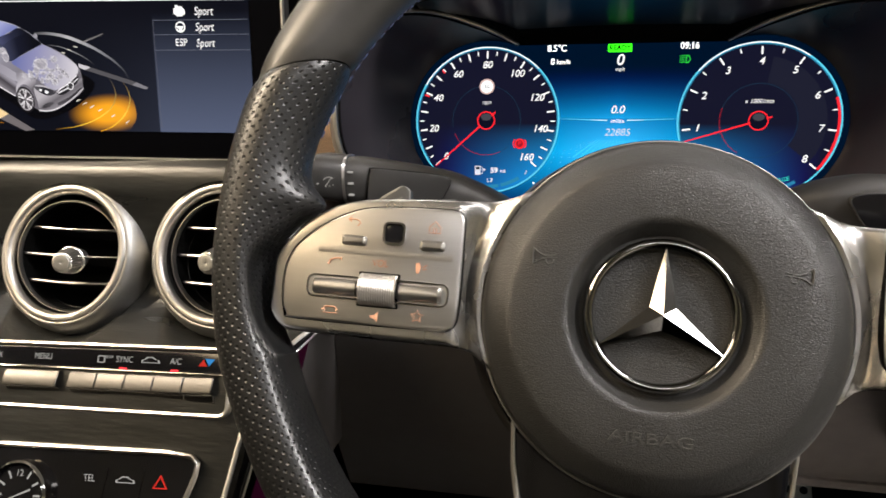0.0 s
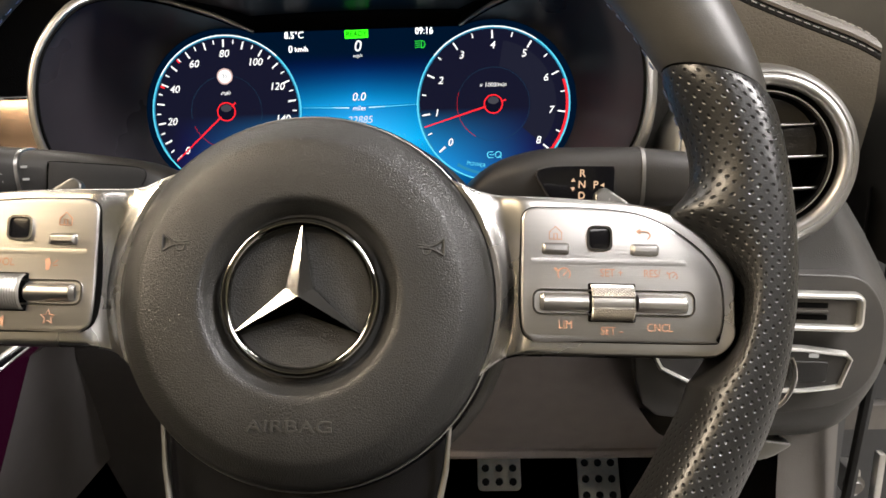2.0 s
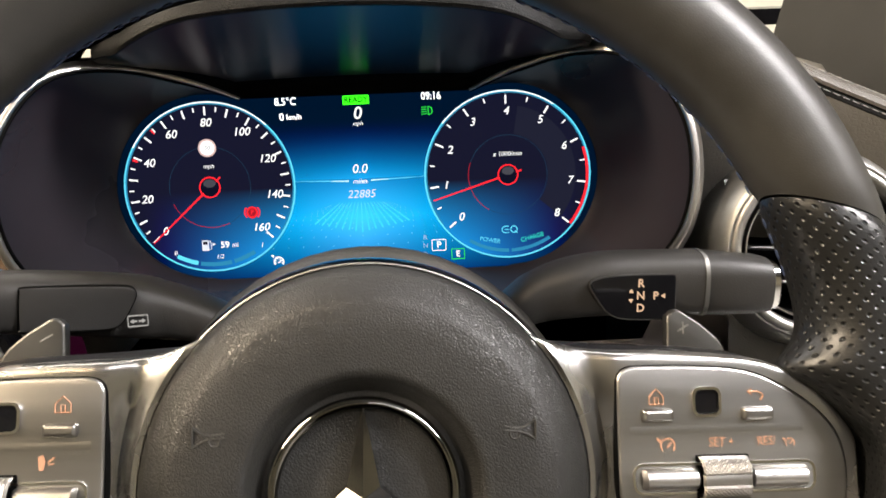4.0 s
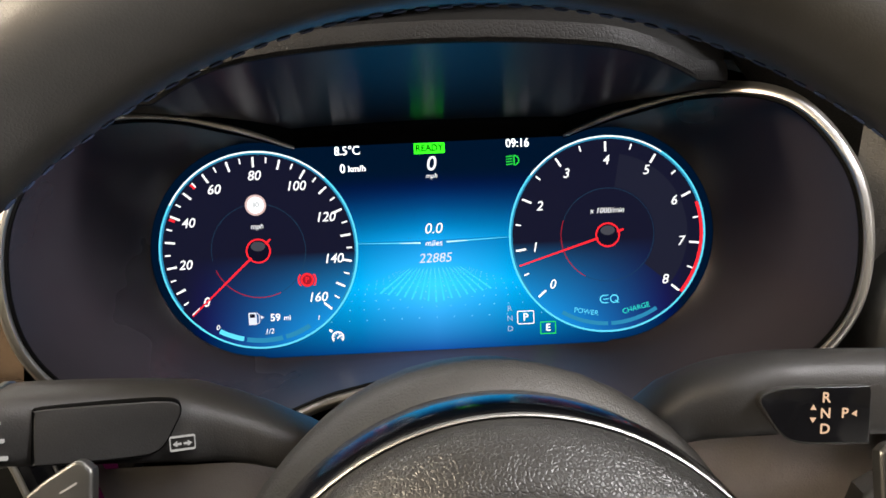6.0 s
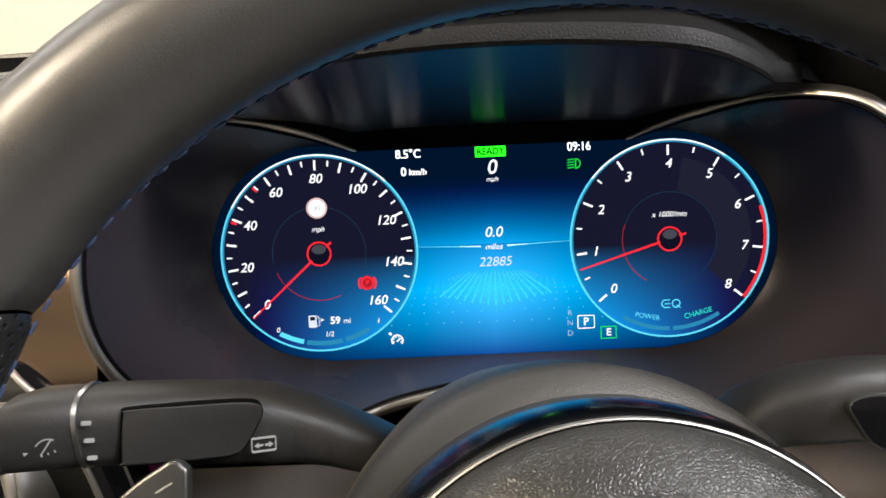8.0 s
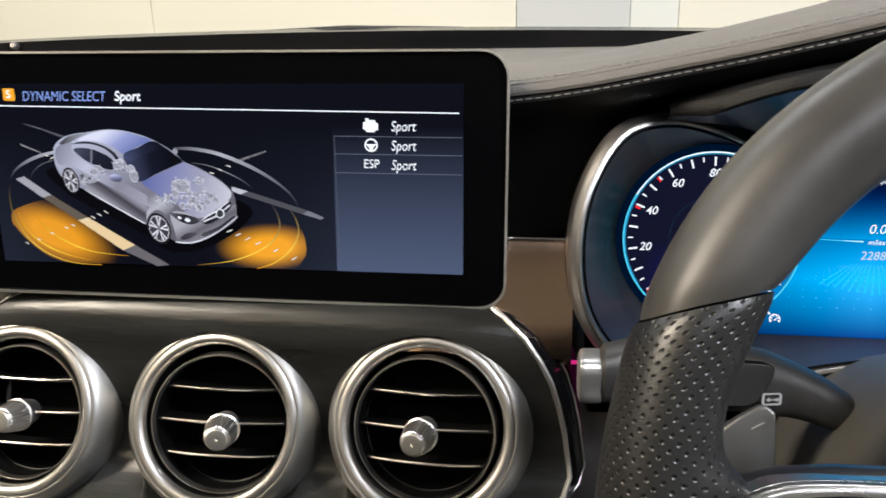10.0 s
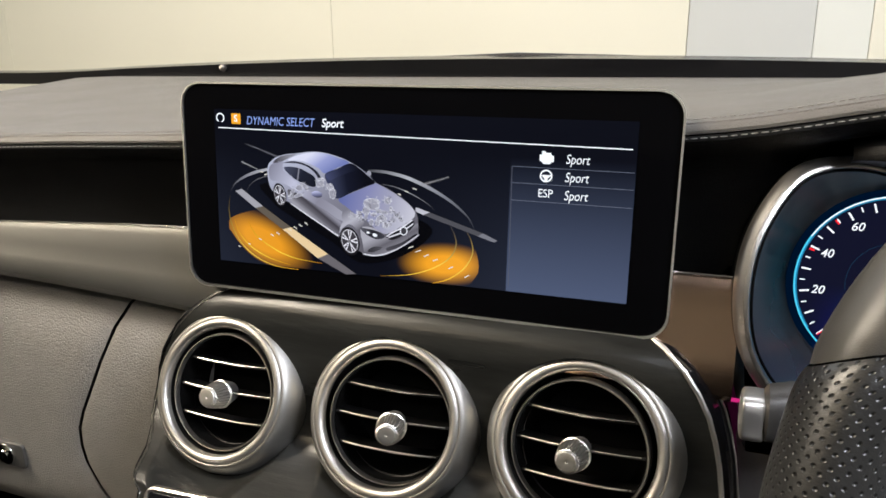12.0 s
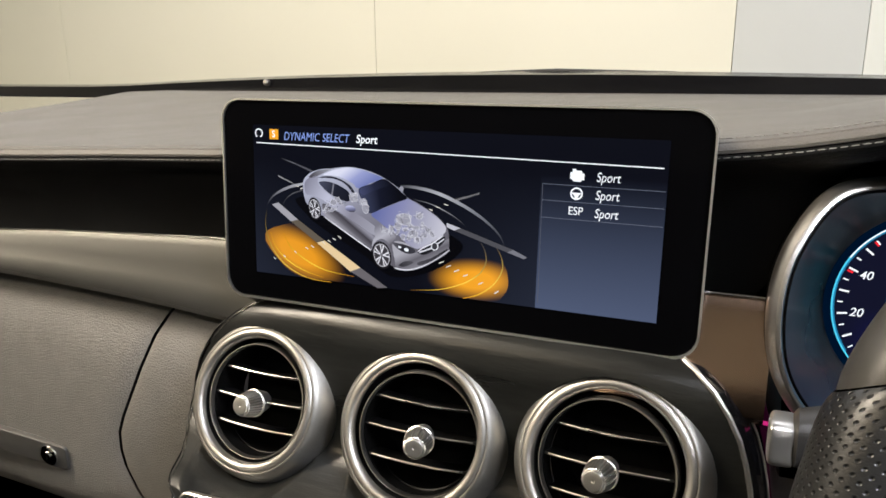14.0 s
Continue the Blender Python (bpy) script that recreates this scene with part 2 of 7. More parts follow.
G_WHITE = glow("display_white", (1, 1, 1), 1.0)
G_BRIGHT = glow("display_bright_white", (1, 1, 1), 2.2)
G_SOFT = glow("display_soft_white", (0.62, 0.66, 0.74), 1.0)
G_RED = glow("display_red", (0.95, 0.02, 0.03), 1.0)
G_DARKRED = glow("display_dark_red", (0.30, 0.01, 0.02), 1.0)
G_GREEN = glow("display_green", (0.02, 0.62, 0.05), 1.0)
G_READY = glow("display_ready_green", (0.024, 0.80, 0.010), 2.2)
G_CYAN = glow("display_cyan", (0.10, 0.62, 0.85), 1.0)
G_CYANDIM = glow("display_dim_cyan", (0.02, 0.20, 0.36), 1.0)
G_FAINT = glow("display_faint_blue", (0.012, 0.045, 0.085), 1.0)
G_NAVY = glow("display_navy", (0.004, 0.004, 0.012), 1.0)
G_ORANGE = glow("display_orange", (0.90, 0.38, 0.02), 1.0)
G_BACKLIT = glow("backlit_label", (0.80, 0.52, 0.33), 0.8)
G_LABEL = glow("button_label", (0.55, 0.53, 0.50), 0.6)
G_LED = glow("red_led", (1.0, 0.05, 0.06), 1.5)
G_AMBIENT = glow("ambient_strip", (0.55, 0.02, 0.16), 1.0)
# Purple light that falls on the side panel, put in as emission.
G_PURPLE = glow("purple_spill_glow", (0.013, 0.001, 0.006), 1.0)


# ---- shape helpers ----
def part(name, bm, mat, parent=None, label="", smooth=True, m=None):
    """Links a bmesh as one mesh object under a thing or part."""
    me = bpy.data.meshes.new(name)
    bm.normal_update()
    bm.to_mesh(me)
    bm.free()
    me.materials.append(mat)
    if smooth:
        me.polygons.foreach_set("use_smooth", [True] * len(me.polygons))
        me.set_sharp_from_angle(angle=radians(35))
    ob = new(name, me)
    if parent is not None:
        ob.parent = parent
    if m is not None:
        ob.matrix_basis = m
    if label:
        ob["label"] = label
    return ob


def thing(name, m, label, category, group="", kind=""):
    ob = new(name)
    ob.matrix_basis = m
    ob.empty_display_size = 0.02
    return tagged(ob, label, category, group, kind)


def facing(o, n, roll=0.0):
    """The pose of a plane at o with x to the right, y up and z along n, towards the viewer."""
    n = Vector(n).normalized()
    x = Vector((0, 0, 1)).cross(n).normalized()
    y = n.cross(x)
    m = Matrix((x, y, n)).transposed().to_4x4()
    return Matrix.Translation(o) @ m @ pose(0, 0, 0, 0, 0, roll)


def grid(rows, close_u=False, close_v=False, bm=None):
    """A skin over rows of points."""
    bm = bm or bmesh.new()
    vs = [[bm.verts.new(p) for p in row] for row in rows]
    nu, nv = len(vs), len(vs[0])
    for i in range(nu if close_u else nu - 1):
        for j in range(nv if close_v else nv - 1):
            a, b = vs[i][j], vs[(i + 1) % nu][j]
            c, d = vs[(i + 1) % nu][(j + 1) % nv], vs[i][(j + 1) % nv]
            if len({a, b, c, d}) == 4:
                bm.faces.new((a, b, c, d))
    return bm


def revolve(profile, n=48, bm=None):
    """A turned shape about z, from (radius, height) pairs."""
    return grid([[(r * math.cos(a), r * math.sin(a), z) for r, z in profile] for a in (2 * math.pi * k / n for k in range(n))], close_u=True, bm=bm)


def spline(pts, per=8, closed=False):
    """A smooth line through points."""
    pts = [Vector(p) for p in pts]
    n = len(pts)
    out = []
    for i in range(n if closed else n - 1):
        p = [pts[(i + k) % n] if closed else pts[min(max(i + k, 0), n - 1)] for k in (-1, 0, 1, 2)]
        for s in range(per):
            t = s / per
            out.append(0.5 * (2 * p[1] + (p[2] - p[0]) * t + (2 * p[0] - 5 * p[1] + 4 * p[2] - p[3]) * t * t + (3 * p[1] - p[0] - 3 * p[2] + p[3]) * t**3))
    if not closed:
        out.append(pts[-1])
    return out


def tube(path, radius, n=10, closed=False, bm=None, cap=True):
    """A tube along a line; radius: a number or one for each point."""
    path = [Vector(p) for p in path]
    m = len(path)
    rad = radius if isinstance(radius, (list, tuple)) else [radius] * m
    rows = []
    side = None
    for i, p in enumerate(path):
        a = path[(i - 1) % m] if closed or i else p
        b = path[(i + 1) % m] if closed or i < m - 1 else p
        t = (b - a).normalized()
        if side is None:
            side = t.orthogonal().normalized()
        side = (side - t * side.dot(t)).normalized()
        up = t.cross(side)
        rows.append([p + rad[i] * (math.cos(2 * math.pi * k / n) * side + math.sin(2 * math.pi * k / n) * up) for k in range(n)])
    bm = grid(rows, closed, True, bm)
    if cap and not closed:
        bm.verts.ensure_lookup_table()
        last = len(bm.verts)
        bm.faces.new([bm.verts[last - m * n + k] for k in reversed(range(n))])
        bm.faces.new([bm.verts[last - n + k] for k in range(n)])
    return bm


def round_rect(w, h, r, n=6, cx=0.0, cy=0.0):
    out = []
    for sx, sy, a0 in ((1, 1, 0), (-1, 1, 90), (-1, -1, 180), (1, -1, 270)):
        for k in range(n + 1):
            a = radians(a0 + 90 * k / n)
            out.append((cx + sx * (w / 2 - r) + r * math.cos(a), cy + sy * (h / 2 - r) + r * math.sin(a)))
    return out


def inset(outline, d):
    """A closed outline drawn in by d (out: minus)."""
    n = len(outline)
    area = sum(outline[i][0] * outline[(i + 1) % n][1] - outline[(i + 1) % n][0] * outline[i][1] for i in range(n))
    s = 1 if area > 0 else -1
    out = []
    for i in range(n):
        a, b, c = Vector(outline[i - 1]), Vector(outline[i]), Vector(outline[(i + 1) % n])
        t = ((b - a).normalized() + (c - b).normalized())
        t = t.normalized() if t.length > 1e-9 else (c - b).normalized()
        out.append((b[0] - s * t[1] * d, b[1] + s * t[0] * d))
    return out


def slab(outline, z0, z1, r=0.0, bm=None, back=True):
    """A plate with an outline, from z0 up to z1, with a rounded upper edge of radius r."""
    n = len(outline)
    rings = [[(x, y, z0) for x, y in outline]]
    if r > 0:
        for k in range(5):
            a = math.pi / 2 * k / 4
            rings.append([(x, y, z1 - r + r * math.sin(a)) for x, y in inset(outline, r * (1 - math.cos(a)))])
    else:
        rings.append([(x, y, z1) for x, y in outline])
    bm = bm or bmesh.new()
    vs = [[bm.verts.new(p) for p in ring] for ring in rings]
    area = sum(outline[i][0] * outline[(i + 1) % n][1] - outline[(i + 1) % n][0] * outline[i][1] for i in range(n))
    for a, b in zip(vs, vs[1:]):
        for i in range(n):
            f = (a[i], a[(i + 1) % n], b[(i + 1) % n], b[i])
            bm.faces.new(f if area > 0 else f[::-1])
    caps = [bm.faces.new(vs[-1] if area > 0 else vs[-1][::-1])]
    if back:
        caps.append(bm.faces.new(vs[0][::-1] if area > 0 else vs[0]))
    if n > 16:
        bmesh.ops.triangulate(bm, faces=caps, ngon_method="EAR_CLIP")
    return bm


def collar(outer, inner, z0, z1, bm=None):
    """A flat frame between two outlines of as many points, from z0 to z1."""
    rows = [[(x, y, z) for x, y in line] for line, z in ((outer, z0), (outer, z1), (inner, z1), (inner, z0))]
    return grid(rows, False, True, bm)


def flat(outline, z, bm=None):
    bm = bm or bmesh.new()
    vs = [bm.verts.new((x, y, z)) for x, y in outline]
    area = sum(outline[i][0] * outline[(i + 1) % len(outline)][1] - outline[(i + 1) % len(outline)][0] * outline[i][1] for i in range(len(outline)))
    bm.faces.new(vs if area > 0 else vs[::-1])
    return bm


def ring_frame(outline, width, z0, high, bm=None):
    """A rounded frame moulding along a closed outline."""
    return grid([[(x, y, z0 + high * h) for x, y in inset(outline, width * d)] for d, h in ((0, 0), (0.04, 0.55), (0.2, 0.9), (0.5, 1.0), (0.8, 0.9), (0.96, 0.55), (1, 0))], False, True, bm)


def disc(cx, cy, r, z, n=40, bm=None):
    return flat([(cx + r * math.cos(2 * math.pi * k / n), cy + r * math.sin(2 * math.pi * k / n)) for k in range(n)], z, bm)


def arc_band(cx, cy, r0, r1, a0, a1, z, n=48, bm=None):
    """A flat ring sector; angles in degrees clockwise from the top."""
    rows = []
    for k in range(n + 1):
        a = radians(a0 + (a1 - a0) * k / n)
        rows.append([(cx + r * math.sin(a), cy + r * math.cos(a), z) for r in (r1, r0)])
    return grid(rows, bm=bm)


def bar(x0, y0, x1, y1, w, z, bm=None, w1=None):
    """A flat stroke from one point to another."""
    d = Vector((x1 - x0, y1 - y0)).normalized()
    nx, ny = -d[1] / 2, d[0] / 2
    w1 = w if w1 is None else w1
    return flat([(x0 + nx * w, y0 + ny * w), (x0 - nx * w, y0 - ny * w), (x1 - nx * w1, y1 - ny * w1), (x1 + nx * w1, y1 + ny * w1)], z, bm)


def box(x0, x1, y0, y1, z0, z1, bevel=0.0, bm=None):
    b = bmesh.new()
    bmesh.ops.create_cube(b, size=1.0, matrix=Matrix.Translation(((x0 + x1) / 2, (y0 + y1) / 2, (z0 + z1) / 2)) @ Matrix.Diagonal((x1 - x0, y1 - y0, z1 - z0, 1)))
    if bevel:
        bmesh.ops.bevel(b, geom=b.edges[:], offset=bevel, segments=2, affect="EDGES", profile=0.6)
    if bm is None:
        return b
    me = bpy.data.meshes.new("t")
    b.to_mesh(me)
    b.free()
    bm.from_mesh(me)
    bpy.data.meshes.remove(me)
    return bm


def text(words, size, x, y, z, mat, parent, shear=0.0, align="CENTER", depth=0.0, name="lettering", squeeze=1.0, m=None, turn=0.0, weight=0.0):
    """Words in the built-in font as a mesh, centred on (x, y) in the parent's plane."""
    cu = bpy.data.curves.new("words", "FONT")
    cu.body, cu.size, cu.shear, cu.align_x, cu.align_y, cu.extrude, cu.resolution_u = words, size, shear, align, "CENTER", depth, 4
    cu.offset = weight
    ob = bpy.data.objects.new("words", cu)
    me = bpy.data.meshes.new_from_object(ob)
    bpy.data.objects.remove(ob)
    bpy.data.curves.remove(cu)
    me.name = name
    me.transform((m or Matrix.Identity(4)) @ Matrix.Translation((x, y, z)) @ pose(0, 0, 0, 0, 0, turn) @ Matrix.Diagonal((squeeze, 1, 1, 1)))
    me.materials.append(mat)
    o = new(name, me)
    o.parent = parent
    return o


def stitches(path, length, gap, r, name, mat, parent=None, m=None):
    """A row of sewn stitches along a line, as one strand of many short threads."""
    path = [Vector(p) for p in path]
    bm = bmesh.new()
    acc = [0.0]
    for a, b in zip(path, path[1:]):
        acc.append(acc[-1] + (b - a).length)

    def at(s):
        for i in range(len(path) - 1):
            if acc[i + 1] >= s:
                return path[i].lerp(path[i + 1], (s - acc[i]) / max(1e-9, acc[i + 1] - acc[i]))
        return path[-1]

    s = 0.0
    while s + length < acc[-1]:
        a, b = at(s), at(s + length)
        tube([a, a.lerp(b, 0.2), a.lerp(b, 0.8), b], [r * 0.4, r, r, r * 0.4], 5, bm=bm)
        s += length + gap
    return part(name, bm, mat, parent, m=m)


# ---- the showroom round the car ----
def wall_box(name, x0, x1, y0, y1, z0, z1, mat, label=""):
    return tagged(part(name, box(x0, x1, y0, y1, z0, z1), mat, smooth=False), label, "", "", "structure")


wall_box("floor", -5, 5, -6, 3, -0.1, 0, M_FLOOR)
wall_box("ceiling", -5, 5, -6, 3, 3.0, 3.1, M_CEIL)
wall_box("wall_west", -5.1, -5, -6, 3, 0, 3, M_WALL)
wall_box("wall_east", 5, 5.1, -6, 3, 0, 3, M_WALL)
wall_box("wall_south", -5, 5, -6.1, -6, 0, 3, M_WALL)
wall_north = wall_box("wall_north", -5, 5, 2.56, 2.66, 0, 3, M_WHITE)
for x0, x1, mat in ((-5.0, -3.837, M_WALL), (-3.835, -1.852, M_WALL), (-1.85, -0.352, M_WALL), (-0.35, 0.0725, M_GREYWALL), (0.074, 0.2465, M_PALEGREY), (0.248, 2.4, M_WALL), (2.405, 5.0, M_WALL)):
    part("panel", box(x0, x1, 2.5, 2.56, 0, 3, 0.003), mat, wall_north, smooth=False)


# ---- the car's shell, closed round the cabin ----
def shell(name, pts, mat, label, thick=0.02):
    bm = grid(pts)
    bmesh.ops.solidify(bm, geom=bm.faces[:], thickness=thick)
    return tagged(part(name, bm, mat), label, "", "", "structure")


shell("cabin_wall", [[(-1.12, y, z) for z in (0.30, 0.9, 0.98)] for y in (0.5, -0.6, -2.2)], M_FASCIA, "dark passenger door card")
shell("cabin_floor", [[(x, y, 0.30) for x in (-1.12, 0.42)] for y in (0.55, -2.2)], M_CARPET, "black carpeted cabin floor")
shell("firewall", [[(x, 0.55, z) for z in (0.30, 1.02)] for x in (-1.12, 0.5)], M_CARPET, "black footwell bulkhead")
shell("rear_bulkhead", [[(x, -2.2, z) for z in (0.30, 1.0)] for x in (-1.12, 0.5)], M_FASCIA, "dark rear seat wall")


# ---- dashboard ----
STATIONS = [(-1.12, 1.003), (-0.95, 1.008), (-0.74, 1.013), (-0.62, 1.018), (-0.51, 1.022), (-0.35, 1.028), (-0.20, 1.0365), (-0.116, 1.050), (-0.05, 1.064), (0.01, 1.078), (0.06, 1.080), (0.11, 1.066), (0.16, 1.038), (0.21, 1.010), (0.24, 0.9955), (0.262, 0.9855), (0.2735, 0.9785)]
EDGE = spline([(x, -0.060 - 0.016 * math.exp(-(((x - 0.01) / 0.10) ** 2)) - 0.05 * max(0, x - 0.14) / 0.15, z) for x, z in STATIONS], 5)


def lip_height(x):
    return float(np.interp(x, [s[0] for s in STATIONS], [s[1] for s in STATIONS]))



def dash_profile(p):
    x, yf, zf = p
    far = 1.043 - 0.03 * max(0, x - 0.1)
    return [(x, 0.56, far), (x, 0.42, far + 0.001), (x, 0.28, far * 0.6 + (zf + 0.008) * 0.4), (x, 0.14, far * 0.25 + (zf + 0.009) * 0.75), (x, 0.04, zf + 0.009), (x, yf + 0.030, zf + 0.0085), (x, yf + 0.014, zf + 0.0074),
            (x, yf + 0.0075, zf + 0.0058), (x, yf + 0.0050, zf + 0.0046), (x, yf + 0.0044, zf + 0.0030), (x, yf + 0.0036, zf + 0.0038), (x, yf + 0.0018, zf + 0.0026), (x, yf + 0.0006, zf + 0.0008), (x, yf + 0.0008, zf - 0.0008), (x, yf + 0.004, zf - 0.0014)]


dashboard = thing("dashboard", pose(0, 0, 0), "grey leather-wrapped dashboard with double contrast stitching", "dashboard")
part("top_pad", grid([dash_profile(p) for p in EDGE]), M_DASH, dashboard, "soft grey leather top pad")
stitches([(p[0], p[1] + 0.0078, p[2] + 0.0062) for p in EDGE], 0.0032, 0.0011, 0.00026, "upper_stitching", M_THREAD, dashboard)
stitches([(p[0], p[1] - 0.0003, p[2] - 0.0028) for p in EDGE], 0.0034, 0.0012, 0.00028, "lower_stitching", M_THREAD, dashboard)


def fascia_row(p):
    x, yf, zf = p
    k = max(0.0, 1 - (max(0, abs(x - 0.005) - 0.11) / 0.075) ** 2)
    low = 0.955 + 0.080 * math.sqrt(k)
    side = (0.955 if x > -0.45 else 0.925) if x < 0 else 0.942
    if abs(x) > 0.130:
        low = min(low, float(np.interp(abs(x), [0.130, 0.144, 0.155, 0.162, 0.168], [1.035, 1.016, 0.992, 0.972, side])))
    top = zf - 0.013
    low = min(low, top - 0.002)
    return [(x, yf + 0.003, zf - 0.0012), (x, yf + 0.0008, zf - 0.0018), (x, yf + 0.0006, zf - 0.0045), (x, yf + 0.004, zf - 0.0095), (x, yf + 0.011, top), (x, yf + 0.024, top * 0.7 + low * 0.3), (x, yf + 0.030, top * 0.3 + low * 0.7), (x, yf + 0.028, low)]


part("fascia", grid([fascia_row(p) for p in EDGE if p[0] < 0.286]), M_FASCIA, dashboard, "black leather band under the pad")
TRIM = [(-0.064, 0.9660), (-0.0690, 0.9655), (-0.0715, 0.960), (-0.0745, 0.945), (-0.0790, 0.930), (-0.0830, 0.917), (-0.0830, 0.909), (-0.077, 0.903), (-0.055, 0.900)]
XS = [-1.12 + 0.04 * k for k in range(25)]
XS = [x for x in XS if x < -0.17] + [-0.166]


def sag(x):
    return (0.012 * max(0, -0.55 - x) / 0.5, 0.010 * max(0, -0.55 - x) / 0.5)


def narrow(x, z):
    """The strip's upper edge falls towards the passenger's door."""
    return float(np.interp(-x, [0.50, 0.56, 0.617, 0.678, 0.746, 1.12], [0.0, 0.0022, 0.0044, 0.0066, 0.0105, 0.032])) * min(1.0, max(0.0, (z - 0.912) / 0.054))


def lift(x):
    """The strip's lower edge and the gap below it rise towards the passenger's door."""
    return float(np.interp(-x, [0.34, 0.50, 0.55, 0.606, 0.666, 0.73, 1.12], [0.0, 0.0070, 0.0105, 0.0135, 0.0160, 0.0180, 0.0240]))


def trim_height(x, z):
    k = max(0.0, (z - 0.909) / 0.057)
    return z - sag(x)[1] - narrow(x, 0.966) * k + lift(x) * (1 - k)


part("trim_strip", grid([[(x, y + sag(x)[0], trim_height(x, z)) for y, z in TRIM] for x in XS if x < -0.33]), M_TRIM, dashboard, "satin aluminium trim strip")
part("trim_end", grid([[(x, y, z) for y, z in TRIM] for x in [-0.336] + [x for x in XS if x > -0.33]]), M_TRIMEND, dashboard, "satin end of the trim strip, tinted copper for its warm reflection")
part("trim_edge", tube([(x, -0.0675 + sag(x)[0], 0.9665 - sag(x)[1] - narrow(x, 0.966)) for x in XS], 0.0009, 6), M_CHROME, dashboard, "thin bright edge line")
part("ambient_strip", tube([(x, -0.0715, 0.9022) for x in (-0.200, -0.185, -0.172, -0.1575)], 0.0011, 8), G_AMBIENT, dashboard, "magenta ambient light strip")

# lower passenger side: filler panel and glovebox, parted by a curved seam
LOW = [(-0.055, 0.898), (-0.064, 0.893), (-0.074, 0.880), (-0.0805, 0.86), (-0.0840, 0.835), (-0.0852, 0.82), (-0.0856, 0.805), (-0.0856, 0.79), (-0.0852, 0.775), (-0.0842, 0.755), (-0.0815, 0.735), (-0.0745, 0.718), (-0.061, 0.706), (-0.02, 0.70), (0.05, 0.70)]


def seam_x(z):
    return float(np.interp(z, [0.70, 0.749, 0.768, 0.782, 0.795, 0.806, 0.818, 0.857, 0.888, 0.905], [-0.575, -0.605, -0.616, -0.620, -0.621, -0.620, -0.615, -0.595, -0.577, -0.566]))


def low_row(side, k, n):
    row = []
    for y, z in LOW:
        sx = seam_x(z)
        a, b = (sx - 0.0016, -1.12) if side < 0 else (sx + 0.0016, -0.49)
        x = a + (b - a) * (k / n) ** 1.3
        edge = 0.004 * math.exp(-abs(x - sx) / 0.0035)
        row.append((x, y + edge + sag(x)[0] * 1.2, z - sag(x)[1] * 1.2 + lift(x) * min(1.0, max(0.0, (z - 0.85) / 0.048))))
    return row


glovebox = thing("glovebox", pose(0, 0, 0), "closed dark grey grained glovebox lid with metal lock", "glovebox")
part("lid", grid([low_row(-1, k, 26) for k in range(27)]), M_GLOVE, glovebox)
LOCK = facing((-0.7150, -0.0838, 0.7670), (0.05, -0.99, -0.05), -3)
part("lock_plate", slab(round_rect(0.125, 0.022, 0.004, 4, -0.0315), -0.004, 0.0015, 0.001), M_ENDPANEL, glovebox, "recessed dark grey handle plate", m=LOCK)
part("lock_barrel", revolve([(0.0, 0.0045), (0.004, 0.0045), (0.0043, 0.0035), (0.0075, 0.0038), (0.0090, 0.0028), (0.0094, 0.001)], 24), M_CHROME, glovebox, "round metal lock", m=LOCK @ Matrix.Translation((0.012, 0, 0)))
part("keyhole", box(-0.0006, 0.0006, -0.0022, 0.0022, 0.004, 0.0048), M_CAVITY, glovebox, m=LOCK @ Matrix.Translation((0.012, 0, 0)))
part("lower_filler_panel", grid([low_row(1, k, 10) for k in range(11)]), M_GLOVE, dashboard, "grained vinyl panel beside the glovebox")
part("seam_cavity", grid([[(seam_x(z) - 0.006, y + 0.007, z), (seam_x(z) + 0.006, y + 0.007, z)] for y, z in LOW]), M_CAVITY, dashboard)

# windscreen foot
part_cowl = [[(x, y, z) for y, z in ((0.50, 1.030), (0.50, 1.049 + 0.018 * max(0, 1 - ((x + 0.5) / 0.75) ** 2)), (0.52, 1.052 + 0.019 * max(0, 1 - ((x + 0.5) / 0.75) ** 2)), (0.62, 1.045))] for x in [-1.7 + 0.1 * k for k in range(24)]]
cowl = tagged(part("windscreen_cowl", grid(part_cowl), M_GLOSS), "gloss black cowl strip at the foot of the windscreen", "cowl", "", "structure")
part("sensor", revolve([(0, 0.004), (0.003, 0.004), (0.005, 0.002), (0.005, -0.004)], 16), M_IRON, cowl, "small bright sensor", m=pose(-0.905, 0.495, 1.057, 70))
part("wiper_blade", tube([(-0.62, 0.53, 1.066), (-0.45, 0.53, 1.0695), (-0.30, 0.53, 1.066), (-0.22, 0.53, 1.061)], [0.003, 0.005, 0.004, 0.002], 8), M_RUBBER, cowl, "resting black wiper blade")


# ---- instrument cluster ----
CL = facing((0, 0, 0.95), (0, -math.cos(radians(10)), math.sin(radians(10))))
cluster = thing("instrument_cluster", CL, "wide digital instrument cluster in a chrome-rimmed black binnacle, lit blue", "instrument cluster")
LOBE = [(-0.066, 0.050, 0.003), (-0.090, 0.0588, 0.028), (-0.119, 0.0635, 0.050), (-0.144, 0.0562, 0.070), (-0.160, 0.030, 0.084), (-0.1645, 0.000, 0.088), (-0.159, -0.030, 0.086), (-0.141, -0.054, 0.077), (-0.113, -0.070, 0.060), (-0.081, -0.074, 0.052), (-0.046, -0.064, 0.046)]
RIM = spline(LOBE + [(0, -0.058, 0.044)] + [(-x + 0.0022 * min(1.0, max(0.0, (-x - 0.08) / 0.07)), y, z) for x, y, z in LOBE[::-1]], 8)


